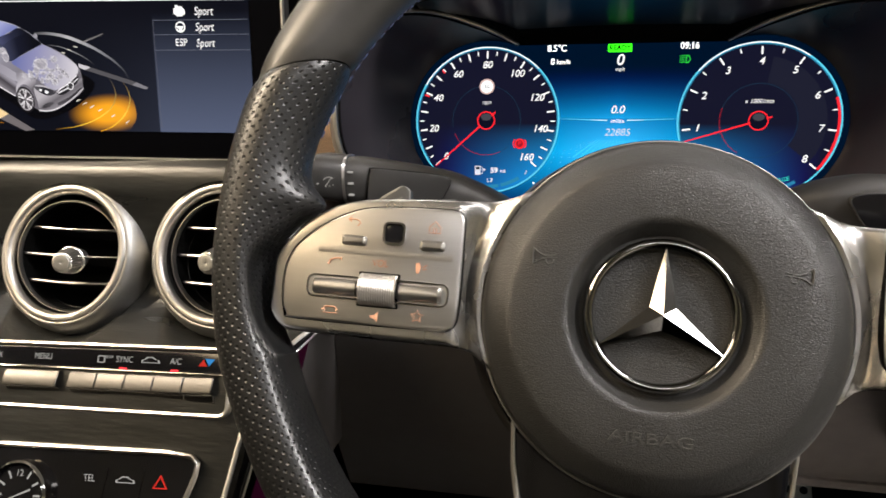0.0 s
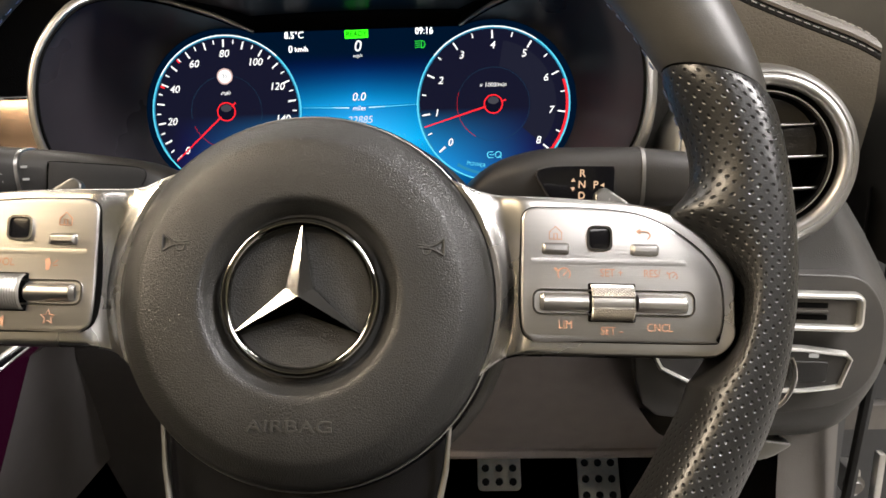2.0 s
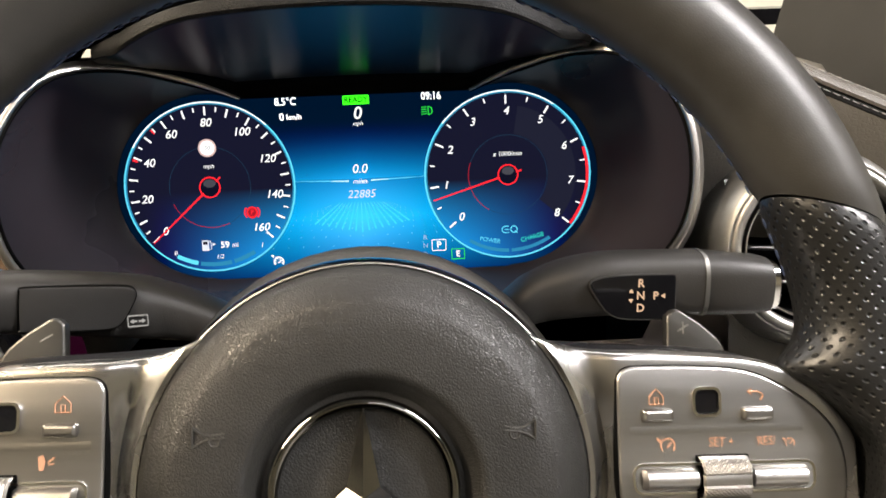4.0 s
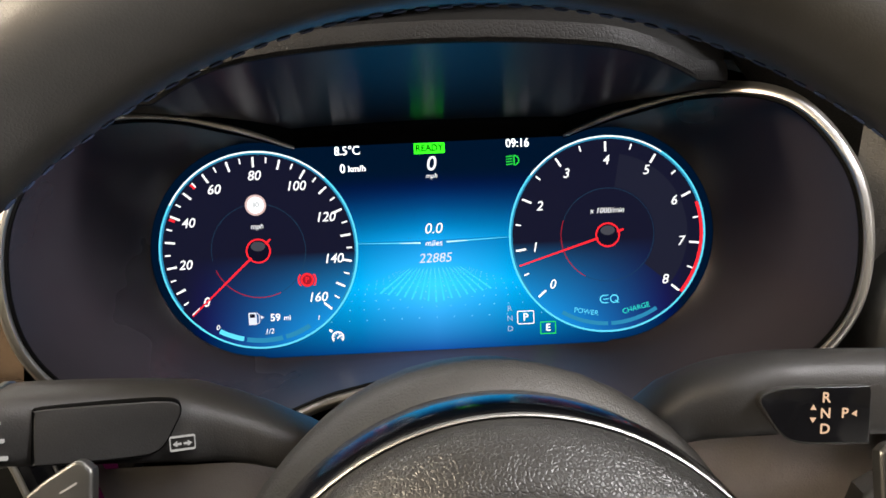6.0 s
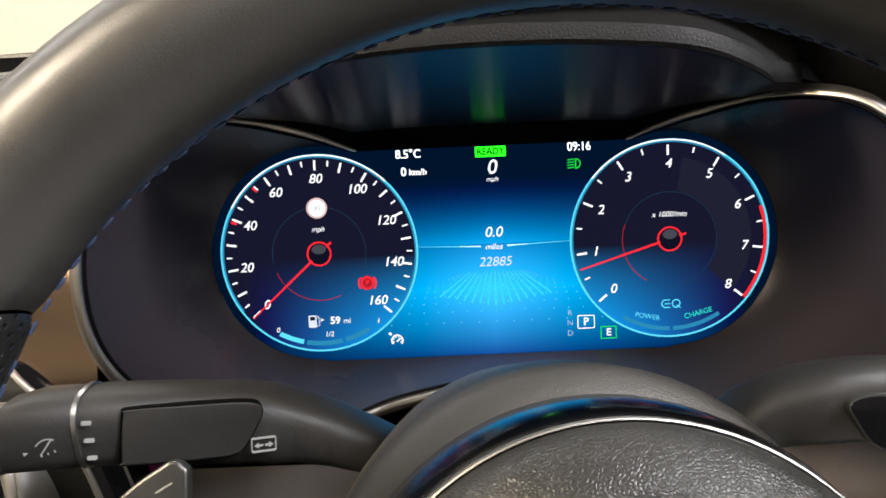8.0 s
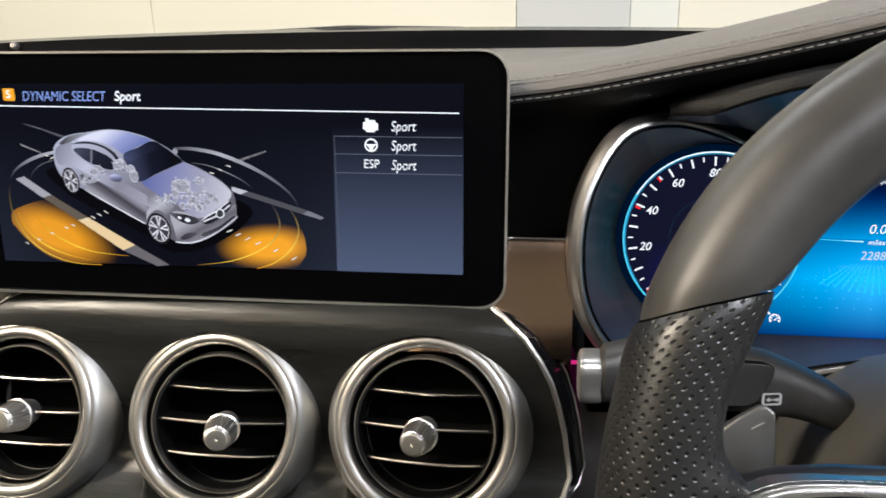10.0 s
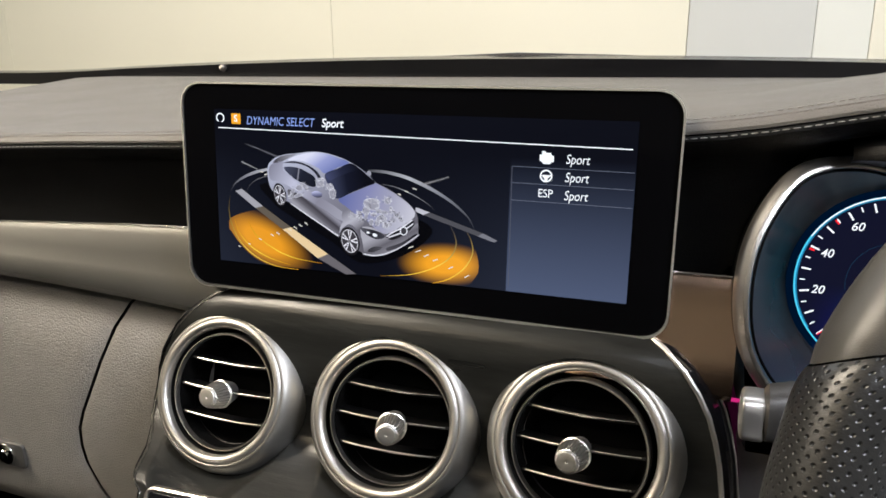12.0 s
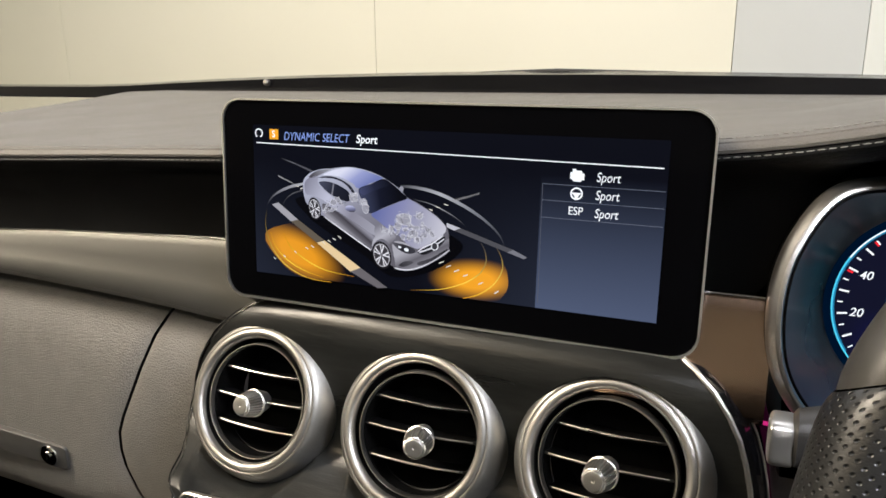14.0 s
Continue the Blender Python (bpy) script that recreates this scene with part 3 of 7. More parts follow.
def display_edge(p):
    cx = math.copysign(0.0873, p[0])
    if abs(p[0]) < 0.0873 and p[1] < 0:
        return (p[0], -0.0545)
    d = Vector((p[0] - cx, p[1])).normalized() * 0.0535
    return (cx + d[0], d[1])


rows = []
for p in RIM:
    q = display_edge(p)
    rows.append([(q[0] + (p[0] - q[0]) * s, q[1] + (p[1] - q[1]) * s, 0.0008 + (p[2] - 0.0008) * (0.25 * s + 0.75 * s * s)) for s in (0, 0.12, 0.3, 0.5, 0.7, 0.86, 1)])
part("binnacle", grid(rows), M_PANELIN, cluster, "smooth black funnel round the display")
rad = [0.0030 * min(1.0, 0.35 + min(k, len(RIM) - 1 - k) / 14) for k in range(len(RIM))]


def outward(p, o, dz):
    e = (p - Vector((math.copysign(0.0873, p[0]), 0, p[2]))).normalized()
    if abs(p[0]) < 0.0873 and p[1] < 0:
        e = Vector((p[0] * 0.2, -0.06, 0)).normalized()
    return (p[0] + e[0] * o, p[1] + e[1] * o, p[2] + dz)


part("chrome_rim", grid([[outward(p, o * k / 0.0030, dz * k / 0.0030) for o, dz in ((-0.0021, -0.0022), (-0.0020, -0.0003), (-0.0014, 0.0008), (-0.0002, 0.0012), (0.0010, 0.0009), (0.0020, -0.0003), (0.0034, -0.0018), (0.0047, -0.0038), (0.0055, -0.0070), (0.0057, -0.0130))] for p, k in zip(RIM, rad)]), M_SATIN, cluster, "broad satin chrome rim")
part("rim_gap", tube([outward(p, -0.0025 * k / 0.0030, -0.0012) for p, k in zip(RIM, rad)], [0.0009 * k / 0.0030 for k in rad], 6), M_CAVITY, cluster, "black joint inside the chrome rim")
part("rim_wall", grid([[outward(p, o * k / 0.0030, dz) for o, dz in ((0.0056, -0.0110), (0.0060, -0.0140), (0.0060, -0.075))] for p, k in zip(RIM, rad)]), M_CAVITY, cluster, "black outer wall of the binnacle")
brow = [p for p in RIM if p[1] > 0.047]
seq = sorted([p for p in brow if abs(p[0]) < 0.124] + [Vector((0.011 * k, 0.050, 0.003)) for k in range(-5, 6)], key=lambda p: p[0])


def hood_edge(p):
    """The hood's front edge over a point of the rim: height and reach towards the driver."""
    x = abs(p[0])
    y1 = float(np.interp(x, [0.0, 0.02, 0.035, 0.05, 0.063, 0.075, 0.085, 0.098, 0.113], [0.0800, 0.0797, 0.0789, 0.0778, 0.0764, 0.0744, 0.0718, 0.0676, 0.0620]))
    return max(p[1] + 0.002, y1), max(0.094 - 0.03 * max(0.0, (x - 0.06) / 0.06) ** 2, p[2] + 0.004)


def lining_row(p):
    y1, z1 = hood_edge(p)
    d, e = y1 - p[1], z1 - p[2]
    wall = [(p[0], p[1] + d * a, p[2] + e * b) for a, b in ((0.0, 0.0), (0.16, 0.008), (0.26, 0.016), (0.315, 0.032), (0.34, 0.06))]
    return wall + [(p[0], p[1] + d * (0.34 + 0.66 * k), p[2] + e * (0.06 + 0.94 * k)) for k in (0.05, 0.25, 0.5, 0.75, 1.0)]


def brow_row(p):
    y1, z1 = hood_edge(p)
    top = (lip_height(p[0]) - 0.013 - 0.95 - 0.060 * 0.174) / 0.985
    h = min(0.009, max(0.001, (top - y1) * 0.6))
    return [(p[0], y1 - 0.0004, z1 - 0.0006), (p[0], y1 - 0.0002, z1 + 0.0008), (p[0], y1 + 0.0012, z1 + 0.0018), (p[0], y1 + 0.5 * h, z1 + 0.0016), (p[0], y1 + 0.85 * h, z1 + 0.0004), (p[0], y1 + h, z1 - 0.0020), (p[0] * 1.01, max(y1 + h, min(0.112, top)), 0.055)]


part("hood_wall", grid([lining_row(p)[:5] for p in seq]), M_CAVITY, cluster, "matt black wall over the display")
lining = grid([lining_row(p)[4:] for p in seq])
across = lining.loops.layers.uv.new("uv")
for f in lining.faces:
    for loop in f.loops:
        loop[across].uv = (loop.vert.co.x, loop.vert.co.z)
part("hood_lining", lining, M_HOOD, cluster, "ribbed black underside of the hood")
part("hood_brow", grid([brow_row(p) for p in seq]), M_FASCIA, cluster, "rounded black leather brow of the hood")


display = part("display", flat([display_edge(p) for p in RIM if abs(p[0]) >= 0.066 or p[1] < 0], 0.0), display_gradient("cluster_background", lambda op, x, y: (
    op("MULTIPLY", op("SUBTRACT", 1, op("MULTIPLY", op("ABSOLUTE", op("ADD", y, 0.026)), 30), True), op("MULTIPLY", op("SUBTRACT", 1, op("MULTIPLY", op("ABSOLUTE", x), 26), True), 0.03)),
    op("ADD", 0.004, op("MULTIPLY", op("SUBTRACT", 1, op("MULTIPLY", op("ABSOLUTE", x), 8.5), True), op("ADD", op("MULTIPLY", op("LESS_THAN", y, 0.0015), op("SUBTRACT", 0.42, op("MULTIPLY", op("ABSOLUTE", op("ADD", y, 0.021)), 11.2), True)), op("MULTIPLY", op("GREATER_THAN", y, 0.0015), op("POWER", op("SUBTRACT", 0.59, op("MULTIPLY", op("ADD", y, 0.0), 18), True), 2.4))))),
    op("ADD", 0.014, op("MULTIPLY", op("SUBTRACT", 1, op("MULTIPLY", op("ABSOLUTE", x), 8.0), True), op("ADD", op("MULTIPLY", op("LESS_THAN", y, 0.0015), op("SUBTRACT", 0.84, op("MULTIPLY", op("ABSOLUTE", op("ADD", y, 0.021)), 19), True)), op("MULTIPLY", op("GREATER_THAN", y, 0.0015), op("POWER", op("SUBTRACT", 0.79, op("MULTIPLY", y, 21), True), 2.2))))),
), 1.25), cluster, "lit blue display", smooth=False)


def gauge_disc(sign):
    return display_gradient("gauge_disc", lambda op, x, y: (
        op("ADD", 0.0062, op("MULTIPLY", y, 0.0)),
        op("ADD", 0.0066, op("MULTIPLY", op("POWER", op("SUBTRACT", 1.0, op("MULTIPLY", op("ABSOLUTE", op("ADD", x, 0.035 * sign)), 12), True), 1.5), op("MULTIPLY", op("SUBTRACT", -0.002, y, True), 9))),
        op("ADD", 0.019, op("MULTIPLY", op("POWER", op("SUBTRACT", 1.05, op("MULTIPLY", op("ABSOLUTE", op("ADD", x, 0.035 * sign)), 11), True), 1.5), op("MULTIPLY", op("SUBTRACT", -0.002, y, True), 20))),
    ))


def gauge(cx, lo, hi, per, words, needle, red, name):
    g = part(name, disc(cx, 0, 0.0492, 0.0003, 64), gauge_disc(1 if cx < 0 else -1), cluster, "round dial with lit white scale", smooth=False)
    part("halo", arc_band(cx, 0, 0.0478, 0.0486, -125, 125, 0.0005), G_CYANDIM, g, smooth=False)
    part("ring", arc_band(cx, 0, 0.0486, 0.0495, -180, 180, 0.0006, 90), G_CYAN, g, smooth=False)
    part("ring_highlight", arc_band(cx, 0, 0.0487, 0.0494, -60 if cx < 0 else -50, 45 if cx < 0 else 35, 0.0007, 40), G_WHITE, g, smooth=False)
    n = int(round((hi - lo) / per * 2))
    for k in range(n + 1):
        a = radians((lo + k * per / 2 - (lo + hi) / 2) * needle[1])
        r0 = 0.0415 if k % 2 == 0 else 0.0437
        part("scale_tick", bar(cx + r0 * math.sin(a), r0 * math.cos(a), cx + 0.0465 * math.sin(a), 0.0465 * math.cos(a), 0.00105 if k % 2 == 0 else 0.00075, 0.0008), G_WHITE, g, smooth=False)
    for v, w in words:
        a = radians((v - (lo + hi) / 2) * needle[1])
        text(w, 0.0066, cx + 0.0372 * math.sin(a), 0.0372 * math.cos(a), 0.0008, G_WHITE, g, 0.22, weight=0.00006)
    for a in red:
        part("red_mark", arc_band(cx, 0, *a[2:], a[0], a[1], 0.0009, 20), G_RED, g, smooth=False)
    if cx > 0:
        # Reflection on the dial's cover glass, painted as a paler glowing band.
        part("sheen", arc_band(cx, 0, 0.0240, 0.0405, 10, 130, 0.0006, 40), glow("dial_sheen", (0.0105, 0.0115, 0.0245)), g, smooth=False)
    part("inner_circle", arc_band(cx, 0, 0.0233, 0.0235, -100, 250, 0.0008, 60), G_FAINT, g, smooth=False)
    part("inner_arc", arc_band(cx, 0, 0.0232, 0.0236, -205 if cx < 0 else -150, -112 if cx < 0 else -70, 0.0009, 40), G_DARKRED, g, smooth=False)
    a = radians(needle[0])
    s, c = math.sin(a), math.cos(a)
    part("needle", bar(cx + 0.005 * s, 0.005 * c, cx + 0.0468 * s, 0.0468 * c, 0.0011, 0.0013, None, 0.0007), G_RED, g, smooth=False)
    part("needle_tail", bar(cx - 0.005 * s, -0.005 * c, cx - 0.0085 * s, -0.0085 * c, 0.0010, 0.0013), G_RED, g, smooth=False)
    part("needle_ring", arc_band(cx, 0, 0.0054, 0.0062, -180, 180, 0.0014, 40), G_RED, g, smooth=False)
    part("needle_hub", disc(cx, 0, 0.0053, 0.0012), G_NAVY, g, smooth=False)
    part("needle_sheen", flat([(cx + 0.0036 * math.cos(t), 0.0023 + 0.0024 * math.sin(t)) for t in [2 * math.pi * k / 20 for k in range(20)]], 0.0015), glow("sheen", (0.05, 0.05, 0.062)), g, smooth=False)
    return g


speedo = gauge(-0.0873, 0, 160, 10, [(v, str(v)) for v in range(0, 161, 20)], (-132, 1.645), [(-68.5, -67, 0.0435, 0.0465), (-43.0, -41.8, 0.0435, 0.0465)], "speedometer")
tacho = gauge(0.0873, 0, 8, 1, [(v, str(v)) for v in range(0, 9)], (-107, 32.5), [(72, 130, 0.0466, 0.0482)], "rev_counter")
cx = -0.0873
part("speed_sign_rim", arc_band(cx, 0.0228, 0.0042, 0.0052, -180, 180, 0.0010, 32), glow("sign_rim", (0.60, 0.42, 0.40)), speedo, smooth=False)
part("speed_sign", disc(cx, 0.0228, 0.0042, 0.0009), G_WHITE, speedo, smooth=False)
text("30", 0.0036, cx, 0.0228, 0.0012, glow("sign_digits", (0.10, 0.12, 0.14)), speedo)
text("mph", 0.0036, cx, 0.0122, 0.0010, G_WHITE, speedo, 0.25)
part("brake_lamp", disc(cx + 0.0233, -0.0156, 0.0036, 0.0009, 24), G_DARKRED, speedo, "red parking brake symbol", smooth=False)
part("brake_lamp_ring", arc_band(cx + 0.0233, -0.0156, 0.0024, 0.0033, -180, 180, 0.0011), G_RED, speedo, smooth=False)
for s in (-1, 1):
    part("brake_lamp_shoe", arc_band(cx + 0.0233, -0.0156, 0.0039, 0.0047, s * 90 - 42, s * 90 + 42, 0.0011, 16), G_RED, speedo, smooth=False)
text("P", 0.0040, cx + 0.0233, -0.0156, 0.0012, G_RED, speedo)
text("59", 0.0052, cx + 0.0062, -0.0340, 0.0010, G_WHITE, speedo, weight=0.0001)
text("mi", 0.0038, cx + 0.0122, -0.0343, 0.0010, G_WHITE, speedo)
text("1/2", 0.0036, cx + 0.0028, -0.0408, 0.0010, G_WHITE, speedo, 0.2)
text("0", 0.0036, cx - 0.0228, -0.0377, 0.0010, G_WHITE, speedo, 0.2)
text("1", 0.0036, cx + 0.0278, -0.0350, 0.0010, G_WHITE, speedo, 0.2)
pump = part("fuel_pump_symbol", slab(round_rect(0.0040, 0.0062, 0.0005, 3, cx - 0.0052, -0.0340), 0.0008, 0.0010), G_SOFT, speedo, smooth=False)
part("pump_window", flat(round_rect(0.0026, 0.0018, 0.0002, 2, cx - 0.0052, -0.0325), 0.0011), G_NAVY, pump, smooth=False)
part("pump_hose", tube([(cx - 0.0031, -0.0365, 0.0010), (cx - 0.0019, -0.0362, 0.0010), (cx - 0.0018, -0.0325, 0.0010), (cx - 0.0028, -0.0310, 0.0010)], 0.00022, 5), G_SOFT, pump)
part("pump_arrow", flat([(cx - 0.0011, -0.0324), (cx + 0.0008, -0.0334), (cx - 0.0011, -0.0344)], 0.0010), G_SOFT, pump, smooth=False)
for a0, a1, mat in ((-151, -167, G_CYAN), (-169, -180, G_CYANDIM), (180, 168, G_CYANDIM), (166, 149, G_CYANDIM)):
    part("fuel_bar", arc_band(cx, 0, 0.0440, 0.0464, a0, a1, 0.0009, 12), mat, speedo, smooth=False)
cx = 0.0873
text("x 1000/min", 0.0038, cx, 0.0122, 0.0010, G_WHITE, tacho, 0.2)
text("POWER", 0.0036, cx - 0.0118, -0.0385, 0.0010, G_CYAN, tacho, turn=-11)
text("CHARGE", 0.0036, cx + 0.0135, -0.0378, 0.0010, glow("teal", (0.03, 0.70, 0.55)), tacho, turn=13)
for a0, a1 in ((-148, -179), (179, 148)):
    part("power_bar", arc_band(cx, 0, 0.0440, 0.0460, a0, a1, 0.0009, 16), G_CYANDIM, tacho, smooth=False)
part("drive_symbol", arc_band(cx - 0.0026, -0.0325, 0.0016, 0.0022, -180, 0, 0.0010, 16), G_CYAN, tacho, "cyan electric drive symbol", smooth=False)
part("drive_symbol", arc_band(cx + 0.0026, -0.0325, 0.0016, 0.0022, -180, 180, 0.0010, 24), G_CYAN, tacho, smooth=False)
bm = bar(cx - 0.0030, -0.0325, cx - 0.0002, -0.0325, 0.0005, 0.0010)
bar(cx - 0.0026, -0.0306, cx - 0.0004, -0.0306, 0.0005, 0.0010, bm)
bar(cx - 0.0026, -0.0344, cx - 0.0004, -0.0344, 0.0005, 0.0010, bm)
bar(cx + 0.0030, -0.0332, cx + 0.0048, -0.0348, 0.0005, 0.0010, bm)
part("drive_symbol", bm, G_CYAN, tacho, smooth=False)

text("8.5°C", 0.0060, -0.0407, 0.0473, 0.0006, G_BRIGHT, display, squeeze=0.92)
text("0", 0.0060, -0.0433, 0.0386, 0.0006, G_BRIGHT, display, squeeze=0.92)
text("km/h", 0.0044, -0.0362, 0.0384, 0.0006, G_BRIGHT, display)
part("ready_plate", flat(round_rect(0.0152, 0.0052, 0.0004, 3, 0.0, 0.0470), 0.0005), G_READY, display, smooth=False)
text("READY", 0.0046, 0.0, 0.0470, 0.0007, glow("ready_letters", (0.0, 0.02, 0.0)), display, squeeze=0.95, weight=0.00012)
text("0", 0.0100, 0.0004, 0.0391, 0.0006, G_WHITE, display, 0.15, weight=0.0001)
text("mph", 0.0034, 0.0004, 0.0333, 0.0006, G_WHITE, display, 0.2)
text("09:16", 0.0060, 0.0437, 0.0475, 0.0006, G_BRIGHT, display, squeeze=0.88)
lamp = part("headlamp_symbol", arc_band(0.0418, 0.0392, 0.0020, 0.0026, 0, 180, 0.0006, 16), G_GREEN, display, smooth=False)
bm = bar(0.0418, 0.0367, 0.0418, 0.0417, 0.0006, 0.0006)
for k in range(4):
    bar(0.0378, 0.0372 + 0.0013 * k, 0.0410, 0.0375 + 0.0013 * k, 0.0005, 0.0006, bm)
part("headlamp_beam", bm, G_GREEN, lamp, smooth=False)
text("0.0", 0.0074, 0.0, 0.0070, 0.0006, G_WHITE, display, 0.2)
text("miles", 0.0042, 0.0, -0.0002, 0.0006, G_WHITE, display, 0.2)
text("22885", 0.0066, 0.0004, -0.0078, 0.0006, G_SOFT, display, 0.2)
for s in (-1, 1):
    part("horizon_line", bar(s * 0.0065, 0.0002, s * 0.038, 0.0012, 0.0007, 0.0005, None, 0.0002), G_CYAN, display, smooth=False)
    part("horizon_glint", bar(s * 0.0065, 0.0002, s * 0.017, 0.0005, 0.0008, 0.0006, None, 0.0003), glow("glint", (0.5, 0.9, 1.0)), display, smooth=False)
bm = bmesh.new()
for i in range(19):
    for k in range(13):
        d = 1.27 ** k * 0.0016
        x, y = (i - 9) * (0.0015 + d * 0.26), -0.0118 - d * 0.92
        if y > -0.053 and abs(x) < 0.075 and math.hypot(abs(x) - 0.0873, y) > 0.051:
            disc(x, y, 0.00015 + 0.000012 * k, 0.0005, 6, bm)
part("dot_field", bm, glow("dots", (0.16, 0.60, 0.95), 1.1), display, smooth=False)
G_RAY = glow("ray_blue", (0.03, 0.47, 0.93), 1.2)
for k in range(-7, 8):
    part("light_ray", bar(k * 0.0018, -0.0125, k * 0.0040, -0.0300 + 0.0008 * abs(k), 0.0003, 0.0004, None, 0.0009), G_RAY, display, smooth=False)
text("R", 0.0040, 0.0368, -0.0352, 0.0006, glow("grey_blue", (0.30, 0.42, 0.58)), display)
text("N", 0.0040, 0.0368, -0.0402, 0.0006, glow("grey_blue", (0.30, 0.42, 0.58)), display)
text("D", 0.0040, 0.0368, -0.0455, 0.0006, glow("grey_blue", (0.30, 0.42, 0.58)), display)
text("P", 0.0054, 0.0448, -0.0400, 0.0006, G_WHITE, display, weight=0.0001)
part("gear_frame", collar(round_rect(0.0086, 0.0068, 0.0006, 3, 0.0448, -0.0400), round_rect(0.0078, 0.0060, 0.0004, 3, 0.0448, -0.0400), 0.0003, 0.0006), G_WHITE, display, smooth=False)
text("E", 0.0050, 0.0560, -0.0458, 0.0006, G_WHITE, display, weight=0.0001)
part("mode_frame", collar(round_rect(0.0080, 0.0064, 0.0003, 2, 0.0560, -0.0458), round_rect(0.0071, 0.0055, 0.0002, 2, 0.0560, -0.0458), 0.0003, 0.0006), G_GREEN, display, smooth=False)
cr = part("cruise_symbol", arc_band(-0.0504, -0.0455, 0.0024, 0.0031, -130, 130, 0.0006, 24), G_WHITE, display, smooth=False)
bm = bar(-0.0508, -0.0462, -0.0490, -0.0444, 0.0006, 0.0006)
for k in range(6):
    a = radians(-110 + 44 * k)
    bar(-0.0504 + 0.0015 * math.sin(a), -0.0455 + 0.0015 * math.cos(a), -0.0504 + 0.0024 * math.sin(a), -0.0455 + 0.0024 * math.cos(a), 0.0005, 0.0006, bm)
bar(-0.0545, -0.0415, -0.0532, -0.0425, 0.0012, 0.0006, bm)
part("cruise_dial", bm, G_WHITE, cr, smooth=False)


# ---- centre tablet ----
TB = facing((-0.345, -0.0797, 0.997), (0.034, -0.9976, 0.0608), -0.6)
tablet = thing("infotainment_screen", TB, "wide tablet-style infotainment screen in a thin silver frame, switched on", "touchscreen")
OUT = round_rect(0.293, 0.1265, 0.0135, 8)
part("housing", slab(inset(OUT, 0.001), -0.012, -0.002, 0.0), M_BLACK, tablet, "black rear housing")
part("frame_edge", collar(OUT, inset(OUT, 0.0011), -0.0022, 0.0010), M_EDGE, tablet, "thin bright metal frame")
part("cover_glass", slab(inset(OUT, 0.0012), -0.004, 0.0, 0.0008), M_GLASS, tablet, "black cover glass")
part("mount", box(-0.09, 0.09, -0.085, -0.02, -0.05, -0.012, 0.004), M_BLACK, tablet, "black stand behind the screen")
sx, sy = 0.001, 0.001

def screen_dark(op, x, y):
    """The display's dark background, lighter towards its lower corners and in the list on one side."""
    s = op("MULTIPLY", op("SUBTRACT", 0.25, op("MULTIPLY", y, 9), True), op("SUBTRACT", op("MULTIPLY", op("ABSOLUTE", op("ADD", x, 0.035)), 14), 0.35, True))
    p = op("MULTIPLY", op("SUBTRACT", 0.55, op("MULTIPLY", op("ADD", y, 0.012), 14), True), op("GREATER_THAN", x, 0.0608))
    return tuple(op("ADD", op("ADD", base, op("MULTIPLY", s, edge)), op("MULTIPLY", p, side)) for base, edge, side in ((0.003, 0.020, 0.058), (0.0035, 0.024, 0.072), (0.007, 0.038, 0.118)))


screen = part("screen_image", flat([(-0.124 + sx, -0.0465 + sy), (0.124 + sx, -0.0465 + sy), (0.124 + sx, 0.0465 + sy), (-0.124 + sx, 0.0465 + sy)], 0.0004), display_gradient("menu_background", screen_dark), tablet, "lit drive-mode menu", smooth=False)


def screen_rgb(c):
    return tuple((v / 255 / 12.92) if v < 10 else ((v / 255 + 0.055) / 1.055) ** 2.4 for v in c)


def mm(pts):
    return [(x / 1000, y / 1000) for x, y in pts]


def shade(name, p0, p1, stops):
    """A display colour that runs through the stops from one point (mm) to another."""
    m = glow(name, (0, 0, 0))
    nt = m.node_tree
    co = nt.nodes.new("ShaderNodeTexCoord")
    dot = nt.nodes.new("ShaderNodeVectorMath")
    dot.operation = "DOT_PRODUCT"
    d = Vector((p1[0] - p0[0], p1[1] - p0[1], 0)) / 1000
    dot.inputs[1].default_value = d / d.length_squared
    nt.links.new(co.outputs["Object"], dot.inputs[0])
    off = nt.nodes.new("ShaderNodeMath")
    off.operation = "SUBTRACT"
    off.inputs[1].default_value = Vector((p0[0], p0[1], 0)).dot(d) / 1000 / d.length_squared
    nt.links.new(dot.outputs["Value"], off.inputs[0])
    ramp = nt.nodes.new("ShaderNodeValToRGB")
    el = ramp.color_ramp.elements
    while len(el) < len(stops):
        el.new(0.5)
    for k, c in enumerate(stops):
        el[k].position = k / (len(stops) - 1)
        el[k].color = rgba(screen_rgb(c))
    nt.links.new(off.outputs[0], ramp.inputs[0])
    nt.links.new(ramp.outputs[0], nt.nodes["Principled BSDF"].inputs["Emission Color"])
    return m


def drawn(name, pts, z, mat, label="", per=4):
    """One filled shape of the drawing on the display; points in mm."""
    if per > 1:
        pts = [(p[0], p[1]) for p in spline([(x, y, 0) for x, y in pts], per, True)]
    return part(name, flat(mm(pts), z / 1000), mat, screen, label, smooth=False)


def oval(cx, cy, ax, ay, bx, by, k=1.0, n=28):
    return [(cx + k * (ax * math.cos(2 * math.pi * i / n) + bx * math.sin(2 * math.pi * i / n)), cy + k * (ay * math.cos(2 * math.pi * i / n) + by * math.sin(2 * math.pi * i / n))) for i in range(n)]


def plain(name, c):
    return glow(name, screen_rgb(c))


